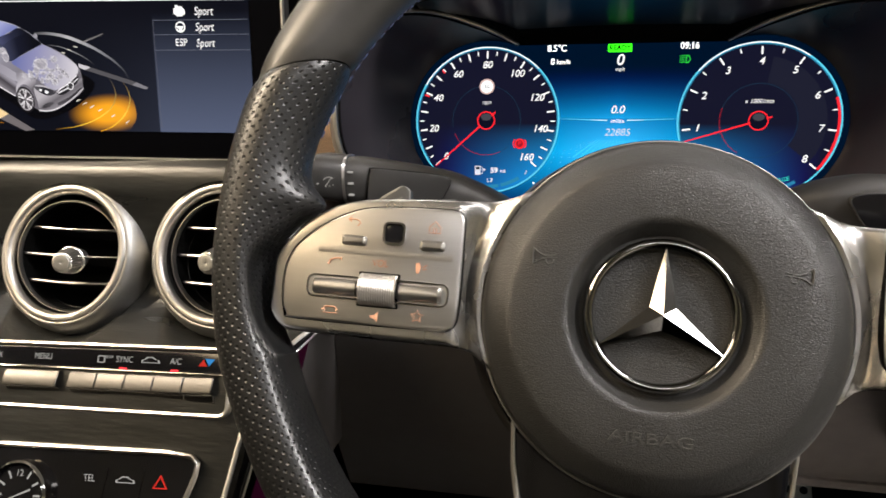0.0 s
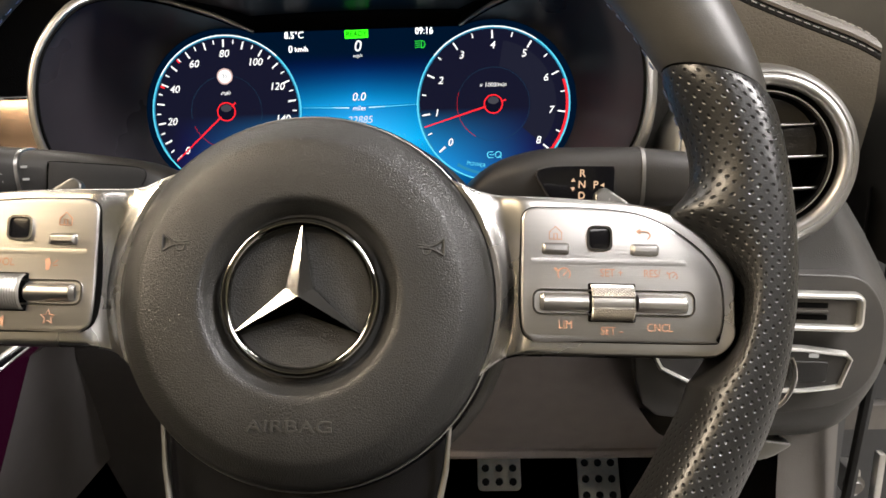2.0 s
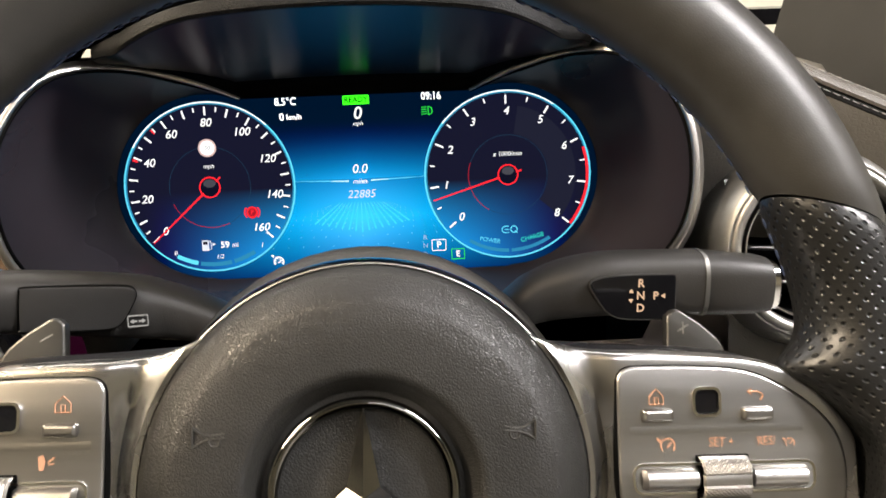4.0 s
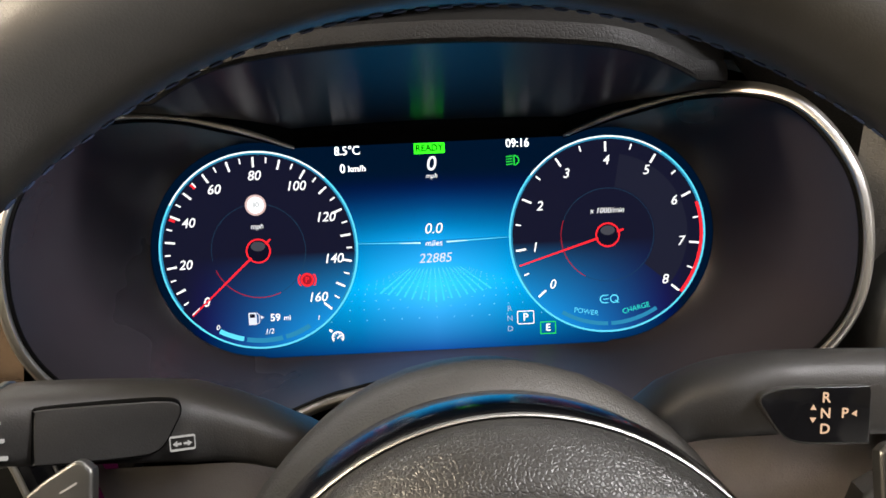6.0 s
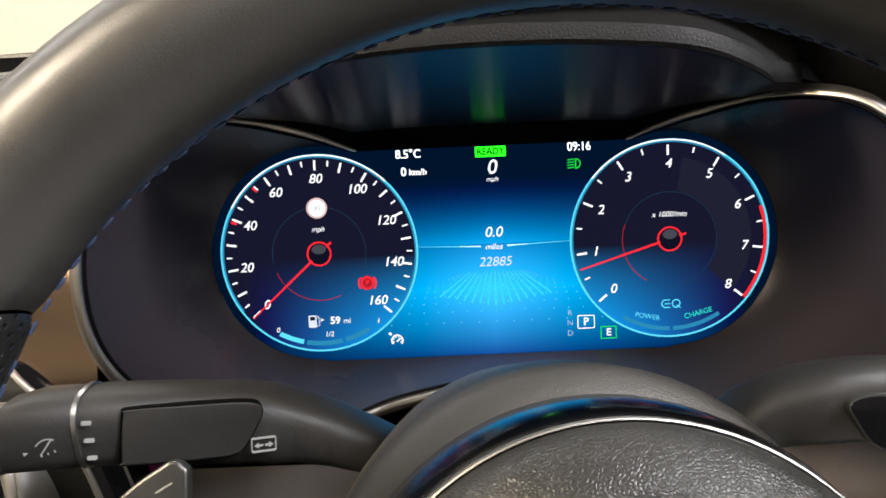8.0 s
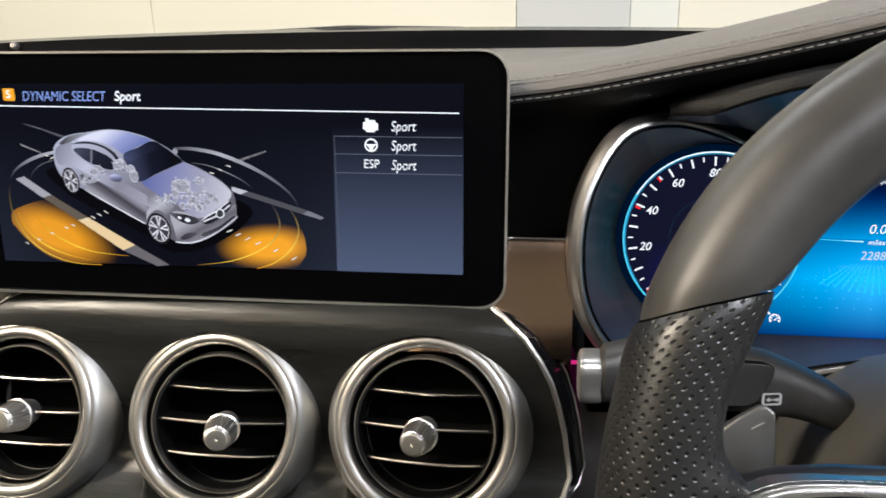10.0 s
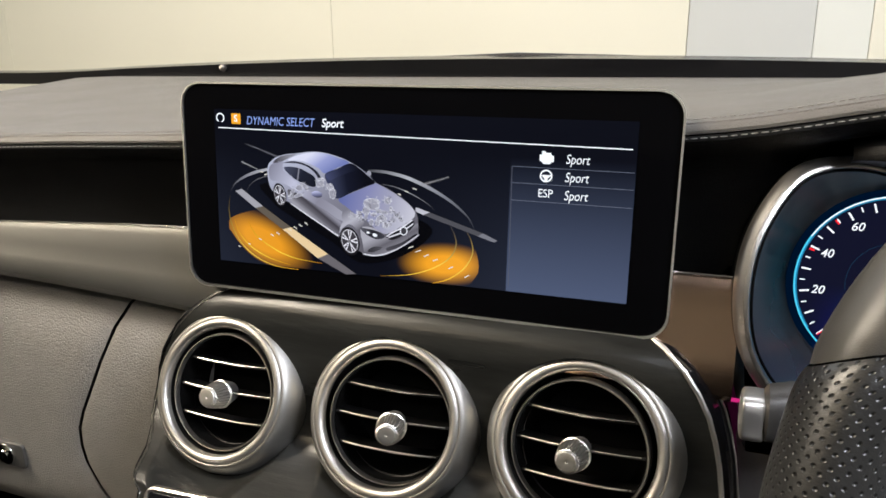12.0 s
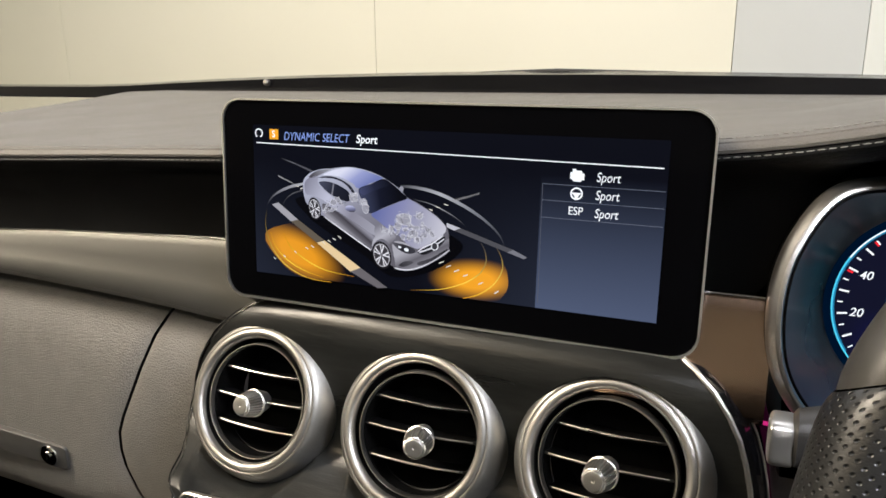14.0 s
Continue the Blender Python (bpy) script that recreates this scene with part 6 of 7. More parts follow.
def rim_part(name, a0, a1, mat, fat=0.0, label="", ends=0.0):
    n = max(8, int(abs(a1 - a0) / (0.5 if fat else 1.5)))
    bm = bmesh.new()
    uvl, inl = bm.loops.layers.uv.new("uv"), bm.loops.layers.uv.new("inlay")
    rows, m = [], 72 if fat else 36
    length = 0.0
    last = None
    us = []
    for i in range(n + 1):
        d = a0 + (a1 - a0) * i / n
        p = rim_at(d)
        t = (rim_at(d + 0.5) - rim_at(d - 0.5)).normalized()
        out = Vector((-t[1], t[0], 0))
        if out.dot(p) < 0:
            out = -out
        along = Vector((out[1], -out[0], 0))
        e = min(i, n - i) / n
        w = abs((d + 180) % 360 - 180)
        thumb = -0.0014 * math.exp(-((w - 73.5) / 5.0) ** 2) + 0.0022 * math.exp(-((w - 81.5) / 4.0) ** 2) + 0.0078 * math.exp(-((w - 81.7) / 2.3) ** 2)
        slim = 0.0030 * math.exp(-((w - 80) / 22) ** 4)
        g = min(1.0, max(0.0, (w - 94) / 16))
        cut = max(0.0168 * math.exp(-(abs(w - 94.5) / (7.4 if w < 94.5 else 12.0)) ** 3), 0.0080 * g * g * (3 - 2 * g))
        dip = ends * math.exp(-e * abs(a1 - a0) * 0.8)
        q = min(1.0, max(0.0, (w - 35) / 50))
        ra, rb = 0.0170 + fat - dip, 0.0172 + 0.0006 * q + fat - dip
        row = []
        for k in range(m):
            q = 2 * math.pi * k / m
            c, s = math.cos(q), math.sin(q)
            inner = max(0, -c) ** 0.8 * (thumb - cut)
            lean = math.copysign(0.0128, d) * c * math.exp(-((w - 64.2) / 9) ** 2)
            row.append(p + out * (c * (ra + inner - (slim * c if c > 0 else 0.0))) + Vector((0, 0, 1)) * (s * rb) + along * lean)
        rows.append(row)
        if last is not None:
            length += (p - last).length
        us.append(length)
        last = p
    vs = [[bm.verts.new(q) for q in row] for row in rows]
    for i in range(n):
        w = abs((a0 + (a1 - a0) * (i + 0.5) / n + 180) % 360 - 180)
        for k in range(m):
            f = bm.faces.new((vs[i][k], vs[i][(k + 1) % m], vs[i + 1][(k + 1) % m], vs[i + 1][k]))
            for loop, (ii, kk) in zip(f.loops, ((i, k), (i, k + 1), (i + 1, k + 1), (i + 1, k))):
                loop[uvl].uv = (us[ii], kk * 0.108 / m)
                ww = abs((a0 + (a1 - a0) * ii / n + 180) % 360 - 180)
                loop[inl].uv = (min(-math.cos(2 * math.pi * kk / m) - 0.34 - (ww - 97) * 0.044, (ww - 99) * 0.2), 0.0)
    return part(name, bm, mat, wheel, label)


rim_part("rim_top", -63.3, 64.9, M_RIM, 0.0, "smooth black leather upper rim", 0.0012)
rim_part("rim_bottom", 140, 220, M_RIM, 0.0, "smooth black leather lower rim", 0.0012)
rim_part("grip", 65.2, 139.7, M_PERF, 0.0008, "perforated black leather grip", 0.0016)
rim_part("grip", -139.7, -63.6, M_PERF, 0.0008, "perforated black leather grip", 0.0016)
for a0, a1 in ((-70, -62), (-60, 60), (62, 70)):
    line = []
    for i in range(60):
        d = a0 + (a1 - a0) * i / 59
        p = rim_at(d)
        o = Vector((p[0], p[1] - 0.01, 0)).normalized()
        line.append(p - o * 0.0164 + Vector((0, 0, -0.0055)))
    stitches(line, 0.0035, 0.0020, 0.00042, "rim_stitching", M_BLUETHREAD, wheel)

HUB_X, HUB_Y = -0.0010, 0.0006


def dome(bm):
    """Shifts the cover's dish a little up from the middle of its rim."""
    for v in bm.verts:
        k = max(0.0, 1 - (math.hypot(v.co.x, v.co.y) / 0.0667) ** 3)
        v.co.x += HUB_X * k
        v.co.y += HUB_Y * k
    return bm


hub = part("airbag_cover", dome(revolve([(0.0, -0.0068), (0.0200, -0.0068), (0.0286, -0.0068), (0.0290, -0.0067), (0.0294, -0.0064), (0.0326, -0.0018), (0.0332, -0.0010), (0.0340, -0.0004), (0.0350, -0.0001), (0.0362, 0.0), (0.0470, -0.0002), (0.0538, -0.0008), (0.0552, -0.0012), (0.0566, -0.0020), (0.0628, -0.0064), (0.0650, -0.0090), (0.0662, -0.0122), (0.0667, -0.0160)], 128)), M_HUB, wheel, "round grained black airbag cover")
part("hub_seam", revolve([(0.0668, -0.0172), (0.0669, -0.0160), (0.0672, -0.0156), (0.0676, -0.0158), (0.0678, -0.0166), (0.0678, -0.0180)], 96), M_VENT, wheel, "thin bright seam round the cover")
part("hub_body", revolve([(0.0676, -0.0172), (0.0686, -0.0190), (0.0698, -0.024), (0.0706, -0.031), (0.0710, -0.042), (0.0700, -0.049), (0.060, -0.053)], 96), M_HUBMETAL, wheel, "dark polished metal hub body")
text("AIRBAG", 0.0056, -0.0022, -0.0428, -0.00015, M_HUBFLAT, hub, squeeze=1.5, depth=0.0005, name="embossed_lettering")
emblem = part("emblem_ring", grid([[((0.0258 + 0.0018 * math.cos(b)) * math.cos(a), (0.0258 + 0.0018 * math.cos(b)) * math.sin(a), -0.0036 + 0.0024 * math.sin(b)) for b in [2 * math.pi * k / 14 for k in range(14)]] for a in [2 * math.pi * k / 96 for k in range(96)]], True, True), M_RING, hub, "polished chrome emblem ring", m=Matrix.Translation((HUB_X, HUB_Y, 0)))
for k in range(3):
    bm = bmesh.new()
    top, base = bm.verts.new((0, 0.0250, -0.0020)), bm.verts.new((0, 0.0, 0.0012))
    l, r = bm.verts.new((-0.0046, 0.0027, -0.0011)), bm.verts.new((0.0046, 0.0027, -0.0011))
    lo, ro, to = bm.verts.new((-0.0046, 0.0027, -0.0064)), bm.verts.new((0.0046, 0.0027, -0.0064)), bm.verts.new((0, 0.0250, -0.0064))
    for f in ((top, l, base), (top, base, r), (l, top, to, lo), (top, r, ro, to)):
        bm.faces.new(f)
    part("emblem_spoke", bm, M_EMBLEM, emblem, "polished tapered spoke", smooth=False, m=pose(0, 0, 0, 0, 0, 120 * k))
for s in (-1, 1):
    M = Matrix.Translation((s * 0.0432, 0.0176, -0.0001)) @ Matrix.Diagonal((s, 1, 1, 1))
    bm = tube(spline([(-0.0040, 0.0014, 0), (0.0010, 0.0010, 0), (0.0048, 0.0034, 0)], 4), 0.00034, 5)
    tube(spline([(-0.0040, 0.0004, 0), (0.0010, -0.0002, 0), (0.0048, -0.0022, 0)], 4), 0.00034, 5, bm=bm)
    tube([(0.0048, 0.0034, 0), (0.0048, -0.0022, 0)], 0.00034, 5, bm=bm)
    tube([(-0.0012 + 0.0014 * math.cos(radians(30 * k)), -0.0006 + 0.0014 * math.sin(radians(30 * k)), 0) for k in range(12)], 0.0003, 5, True, bm=bm)
    part("horn_symbol", bm, M_HUBFLAT, hub, "embossed horn symbol", m=M)

PAD = [(0.0755, 0.0270), (0.0757, 0.0308), (0.0770, 0.0332), (0.0800, 0.0344), (0.0850, 0.0345), (0.0997, 0.0343), (0.1161, 0.0327), (0.1281, 0.0278), (0.1381, 0.0209), (0.1448, 0.0128), (0.1470, 0.0028), (0.1462, -0.0075), (0.1438, -0.0115), (0.1395, -0.0130), (0.0850, -0.0129), (0.0795, -0.0126), (0.0766, -0.0106), (0.0756, -0.0060), (0.0753, 0.0051)]
PAD = [(p[0], p[1]) for p in spline([(x, y, 0) for x, y in PAD], 4, True)]
FRAME = [(0.0790, 0.0392), (0.0880, 0.0390), (0.0960, 0.0386), (0.1150, 0.0372), (0.1270, 0.0345), (0.1380, 0.0280), (0.1465, 0.0190), (0.1512, 0.0105), (0.1524, -0.0031), (0.1508, -0.0115), (0.1468, -0.0164), (0.1400, -0.0182), (0.1000, -0.0186), (0.0880, -0.0186), (0.0790, -0.0186)]
FRAME = [(p[0], p[1]) for p in spline([(x, y, 0) for x, y in FRAME], 4)] + [(0.0788, 0.0), (0.0788, 0.020)]


def spoke(s):
    mir = Matrix.Diagonal((s, 1, 1, 1))
    def put(bm):
        if s < 0:
            bmesh.ops.transform(bm, matrix=mir, verts=bm.verts)
            bmesh.ops.reverse_faces(bm, faces=bm.faces)
        return bm
    rows = []
    ends = [(0.0, 0.0130), (0.002, 0.0056), (0.006, 0.0026), (0.013, 0.0011), (0.022, 0.0004), (0.036, 0.0001), (0.055, 0.0)]
    steps = ends + [(0.055 + 0.89 * k / 16, 0.0) for k in range(1, 16)] + [(1 - v, d) for v, d in ends[::-1]]
    upper, lower = [p for p in FRAME if p[1] > -0.0031][:-2], [p for p in FRAME if p[1] <= -0.0031][::-1]
    for v, drop in steps:
        a = radians(-28.5 + 77.0 * v)
        hx, hy = 0.0648 * math.cos(a), 0.0648 * math.sin(a)
        px, py = 0.0800, -0.0186 + 0.0578 * v
        row = []
        for u, z in ((0, -0.0185), (0.06, -0.0148), (0.14, -0.0128), (0.24, -0.0126), (0.36, -0.0140), (0.48, -0.0162), (0.58, -0.0168), (0.68, -0.0156), (0.78, -0.0134), (0.88, -0.0121), (1.0, -0.01185)):
            flow = 0.0020 * math.exp(-((v - 0.9) / 0.14) ** 2) * math.exp(-((u - 0.5) / 0.25) ** 2)
            row.append((hx + (px - hx) * u, hy + (py - hy) * (1 - (1 - u) ** 2.2), z + flow - drop))
        for x in (0.084, 0.088, 0.094, 0.100, 0.106, 0.112, 0.118, 0.123, 0.128, 0.132, 0.136, 0.139, 0.142, 0.1445, 0.1465, 0.1482, 0.1495, 0.1506, 0.1514, 0.1520, 0.1523):
            y1 = float(np.interp(x, [p[0] for p in upper], [p[1] for p in upper]))
            y0 = float(np.interp(x, [p[0] for p in lower], [p[1] for p in lower]))
            row.append((x, y0 + (y1 - y0) * v, -0.01185 - max(drop, 0.0045 * (max(0, x - 0.1508) / 0.0015) ** 2)))
        rows.append(row)
    sp = part("spoke_frame", put(grid(rows, bm=slab(FRAME, -0.030, -0.0145, 0.002))), M_CHROMESAT, wheel, "satin silver spoke frame flowing into the hub")
    back = []
    for x, y in ((0.056, 0.0425), (0.064, 0.0420), (0.074, 0.0412), (0.088, 0.0405), (0.104, 0.0398), (0.120, 0.0376), (0.132, 0.0335), (0.142, 0.0270), (0.150, 0.0190)):
        back.append([(x, y - 0.0060, -0.0205), (x, y - 0.0020, -0.0225), (x, y - 0.0003, -0.0260), (x, y, -0.0310), (x, y - 0.0016, -0.0370), (x, y - 0.0060, -0.0410), (x, 0.4 * y, -0.0440), (x, -0.012, -0.0440), (x, -0.0165, -0.038), (x, -0.0170, -0.028)])
    part("spoke_back", put(grid(back)), M_HUBBODY, sp, "satin black rear cover of the spoke")
    part("pad_gap", put(slab(inset(PAD, -0.0003), -0.016, -0.0116)), M_CAVITY, sp)
    pad = part("control_pad", put(slab(PAD, -0.016, -0.0108, 0.0010)), M_BRUSH, sp, "brushed silver control pad")
    part("pad_ridge", put(grid([[(x, y, z) for y, z in ((0.0168, -0.01085), (0.0153, -0.01068), (0.0138, -0.01083))] for x in (0.079, 0.09, 0.11, 0.125, 0.1335)])), M_BRUSH, pad, "pressed ridge")
    for x in (0.0875, 0.1190):
        part("push_button", put(slab(round_rect(0.0098, 0.0040, 0.0010, 4, x, 0.0197), -0.0112, -0.0088, 0.0014)), M_BRUSH, pad, "small silver push button")
    part("touch_rim", put(collar(round_rect(0.0090, 0.0090, 0.0024, 5, 0.1030, 0.0235), round_rect(0.0074, 0.0074, 0.0018, 5, 0.1030, 0.0235), -0.0112, -0.0096)), M_CHROME, pad, "silver rim of the touch pad")
    part("touch_pad", put(slab(round_rect(0.0074, 0.0074, 0.0018, 5, 0.1030, 0.0235), -0.0112, -0.0103, 0.0003)), M_GLOSS, pad, "gloss black touch pad")
    part("slot", put(slab(round_rect(0.0560, 0.0080, 0.0025, 5, 0.1080, 0.0008), -0.0112, -0.0106)), M_VENT, pad, "polished slot")
    part("slot_rim", put(collar(round_rect(0.0572, 0.0092, 0.0031, 5, 0.1080, 0.0008), round_rect(0.0558, 0.0078, 0.0024, 5, 0.1080, 0.0008), -0.0112, -0.0103)), M_CHROME, pad, "bright rim of the slot")
    for x0, x1 in ((0.0820, 0.1000), (0.1150, 0.1340)):
        part("rocker", put(grid([[(x, 0.0008 + 0.0032 * math.cos(a), -0.0106 + d + 0.0032 * math.sin(a)) for a in [math.pi * k / 10 for k in range(11)]] for x, d in ((x0, -0.002), (x0 + 0.0012, 0), (x1 - 0.0012, 0), (x1, -0.002))])), M_SATIN, pad, "silver rocker")
    part("roller_well", put(slab(round_rect(0.0166, 0.0136, 0.0006, 3, 0.1073, 0.0008), -0.0112, -0.0104)), M_CAVITY, pad)
    rows = []
    nc = 30 if s < 0 else 22
    for k in range(61):
        a = math.pi * k / 60
        cols = [(0.0997, -0.0006)] + [(0.1003 + 0.0140 * i / nc, 0.0) for i in range(nc + 1)] + [(0.1149, -0.0006)]
        mid = s > 0 and 24 < k < 37
        row = []
        for i, (x, d) in enumerate(cols):
            rib = i % 2 if s < 0 else (0 if mid else (k // 2 + i) % 2)
            g = 0.00030 * rib - (0.0007 if mid else 0.0)
            row.append((x, 0.0008 + (0.0062 + g) * math.cos(a), -0.0108 + d + (0.0050 + g) * math.sin(a)))
        rows.append(row)
    part("roller", put(grid(rows)), M_ROLLER, pad, "knurled metal thumb roller", smooth=False)
    return pad


pad_r, pad_l = spoke(1), spoke(-1)
ZP = -0.0104
for words, x, y, size in (("SET +", 0.1073, 0.0112, 0.0040), ("RES/", 0.1215, 0.0112, 0.0038), ("LIM", 0.0910, -0.0072, 0.0040), ("SET \u2013", 0.1073, -0.0092, 0.0040), ("CNCL", 0.1240, -0.0078, 0.0040)):
    text(words, size, x, y, ZP, M_COPPER, pad_r, squeeze=0.85)
text("VOL", 0.0040, -0.1075, 0.0112, ZP, M_COPPER, pad_l, squeeze=0.85)


def icon(kind, x, y, parent, s=1.0):
    m = Matrix.Translation((x, y, ZP)) @ Matrix.Diagonal((s, s, 1, 1))
    if kind == "home":
        bm = tube([(-0.0022, -0.002, 0), (-0.0022, 0.0004, 0), (0, 0.0026, 0), (0.0022, 0.0004, 0), (0.0022, -0.002, 0)], 0.00022, 5, True)
        tube([(-0.0006, -0.002, 0), (-0.0006, 0, 0), (0.0006, 0, 0), (0.0006, -0.002, 0)], 0.0002, 5, bm=bm)
    elif kind == "back":
        bm = tube(spline([(-0.0022, 0.0012, 0), (0.0008, 0.0012, 0), (0.0022, 0.0, 0), (0.0012, -0.0014, 0)], 5), 0.00025, 5)
        flat([(-0.0030, 0.0012), (-0.0014, 0.0024), (-0.0014, 0.0)], 0, bm)
    elif kind == "phone":
        bm = tube(spline([(-0.0026, -0.0012, 0), (-0.0020, 0.0004, 0), (0.0004, 0.0013, 0), (0.0026, 0.0012, 0)], 5), [0.0008, 0.0006] + [0.0003] * 12 + [0.0006, 0.0008], 5)
    elif kind == "hangup":
        bm = tube(spline([(-0.0028, -0.0006, 0), (-0.0018, 0.0007, 0), (0.0018, 0.0007, 0), (0.0028, -0.0006, 0)], 5), [0.0008, 0.0006] + [0.0003] * 12 + [0.0006, 0.0008], 5)
        tube([(-0.003, -0.0016, 0), (0.003, -0.0016, 0)], 0.0002, 5, bm=bm)
    elif kind == "star":
        bm = tube([((0.0026 if k % 2 == 0 else 0.0011) * math.sin(radians(36 * k)), (0.0026 if k % 2 == 0 else 0.0011) * math.cos(radians(36 * k)), 0) for k in range(10)], 0.0002, 5, True)
    elif kind == "voice":
        bm = flat([(-0.0020, -0.0022), (-0.0008, -0.0022), (-0.0002, 0.0004), (-0.0010, 0.0022), (-0.0024, 0.0016)], 0)
        bar(0.0004, 0.0, 0.0022, 0.0014, 0.0004, 0, bm)
        bar(0.0004, -0.0006, 0.0022, -0.0004, 0.0004, 0, bm)
    elif kind == "mute":
        bm = flat([(-0.0020, -0.0006), (-0.0008, -0.0006), (0.0010, -0.0020), (0.0010, 0.0020), (-0.0008, 0.0006), (-0.0020, 0.0006)], 0)
    else:
        bm = arc_band(0, 0, 0.0019, 0.0024, -130, 130, 0, 20)
        bar(-0.0004, -0.0006, 0.0012, 0.001, 0.0005, 0, bm)
        bar(-0.0034, 0.0022, -0.0022, 0.0012, 0.0008, 0, bm)
    part("printed_symbol", bm, M_COPPER, parent, m=m, smooth=False)


for kind, x, y in (("back", -0.1195, 0.0268), ("home", -0.0870, 0.0268), ("phone", -0.1260, 0.0108), ("voice", -0.0910, 0.0108), ("hangup", -0.1260, -0.0080), ("mute", -0.1075, -0.0096), ("star", -0.0910, -0.0080)):
    icon(kind, x, y, pad_l)
for kind, x, y in (("home", 0.0875, 0.0250), ("back", 0.1190, 0.0250), ("cruise", 0.0905, 0.0106), ("cruise", 0.1290, 0.0105)):
    icon(kind, x, y, pad_r, 0.66 if x > 0.125 else 1.0)

# lower double spoke
for s in (-1, 1):
    part("lower_spoke_edge", tube([(s * 0.0515, -0.040, -0.018), (s * 0.0500, -0.060, -0.020), (s * 0.0450, -0.085, -0.020), (s * 0.0420, -0.122, -0.014)], [0.0007, 0.0011, 0.0014, 0.0015], 8), M_SATIN, wheel, "silver edge of the lower spoke")
part("lower_spoke", grid([[(x, y, z - 0.006 * (1 - abs(x) / 0.05) * (1 if abs(x) < 0.02 else 0)) for x in (-w, -w * 0.6, -w * 0.25, w * 0.25, w * 0.6, w)] for w, y, z in ((0.0510, -0.040, -0.024), (0.0498, -0.060, -0.024), (0.0448, -0.085, -0.024), (0.0420, -0.125, -0.018))]), M_GLOSS, wheel, "gloss black lower spoke")


def paddle(s):
    pts = [(0.1050, 0.0440), (0.1065, 0.0490), (0.110, 0.0505), (0.114, 0.0485), (0.122, 0.0430), (0.129, 0.035), (0.131, 0.018), (0.120, 0.008), (0.106, 0.015)]
    o = [((p[0] * 0.93 + (0.0145 if s > 0 else 0.0120)) * s, p[1] * 0.97 + 0.0034) for p in spline([(x, y, 0) for x, y in pts], 4, True)]
    pd = part("shift_paddle", slab(o, -0.0670, -0.0630, 0.0012), M_PADDLE, wheel, "satin grey shift paddle")
    mx = 0.1185 if s > 0 else -0.1160
    bm = bar(mx - 0.0022, 0.0440, mx + 0.0022, 0.0466, 0.0006, -0.0628)
    if s > 0:
        bar(mx, 0.0430, mx, 0.0476, 0.0006, -0.0627, bm)
    part("paddle_mark", bm, M_LIGHTGREY, pd, smooth=False)


paddle(1), paddle(-1)

# steering column
COL = facing((0.0145, -0.248, 0.907), (0.043, -0.9271, 0.3724), 0)
column = thing("steering_column", COL, "black plastic steering column shroud", "steering column")
part("shroud", revolve([(0.045, -0.056), (0.068, -0.057), (0.0745, -0.060), (0.0780, -0.066), (0.0785, -0.10), (0.076, -0.16), (0.070, -0.22)], 48), M_ENDPANEL, column)
part("collar", revolve([(0.050, -0.046), (0.0530, -0.050), (0.0530, -0.056)], 48), M_SATIN, column, "thin bright collar")


# ---- stalks ----
def stalk_body(path, sizes, n=20, sq=0.7):
    rows = []
    line = spline([(*p, h) for p, (h, d) in zip(path, sizes)], 4) if len(path) > 4 else [Vector((*p, h)) for p, (h, d) in zip(path, sizes)]
    deep = [v[3] * sizes[min(k // 4, len(sizes) - 1) if len(path) > 4 else k][1] / sizes[min(k // 4, len(sizes) - 1) if len(path) > 4 else k][0] for k, v in enumerate(line)]
    for p, h, d in zip(line, [v[3] for v in line], deep):
        rows.append([(p[0], p[1] + d * math.copysign(abs(math.cos(a)) ** sq, math.cos(a)), p[2] + h * math.copysign(abs(math.sin(a)) ** sq, math.sin(a))) for a in [2 * math.pi * k / n for k in range(n)]])
    bm = grid(rows, False, True)
    bm.verts.ensure_lookup_table()
    bm.faces.new([bm.verts[k] for k in range(n)][::-1])
    bm.faces.new([bm.verts[len(bm.verts) - n + k] for k in range(n)])
    bmesh.ops.recalc_face_normals(bm, faces=bm.faces)
    return bm


wiper = thing("indicator_stalk", pose(0, 0, 0), "black combination stalk with silver end button", "control stalk")
part("root", stalk_body([(-0.030, -0.106, 0.886), (-0.042, -0.110, 0.899), (-0.055, -0.115, 0.9085), (-0.066, -0.117, 0.9142), (-0.0767, -0.119, 0.9185), (-0.090, -0.1225, 0.9225), (-0.112, -0.132, 0.9285), (-0.130, -0.140, 0.933), (-0.1365, -0.143, 0.9345)], [(0.0085, 0.010), (0.0085, 0.010), (0.0095, 0.0105), (0.0107, 0.011), (0.0118, 0.0115), (0.0135, 0.0115), (0.0132, 0.0115), (0.0126, 0.0112), (0.0120, 0.0108)]), M_STALK, wiper, "black stalk root")
part("twist_sleeve", stalk_body([(-0.1370, -0.1432, 0.9346), (-0.147, -0.149, 0.9370), (-0.155, -0.153, 0.9375), (-0.1568, -0.1538, 0.9372)], [(0.0122, 0.0108), (0.0120, 0.0110), (0.0108, 0.0104), (0.0090, 0.0085)]), M_STALK, wiper, "black twist sleeve with wiper symbol")
part("sleeve_ring", stalk_body([(-0.1362, -0.1428, 0.9344), (-0.1374, -0.1434, 0.9347)], [(0.0127, 0.0114), (0.0127, 0.0114)]), M_SATIN, wiper, "thin bright ring")
for k in range(3):
    part("sleeve_tick", box(-0.1345, -0.1318, -0.1538, -0.1528, 0.9395 - 0.0058 * k, 0.9405 - 0.0058 * k, 0.0), G_LABEL, wiper, smooth=False)
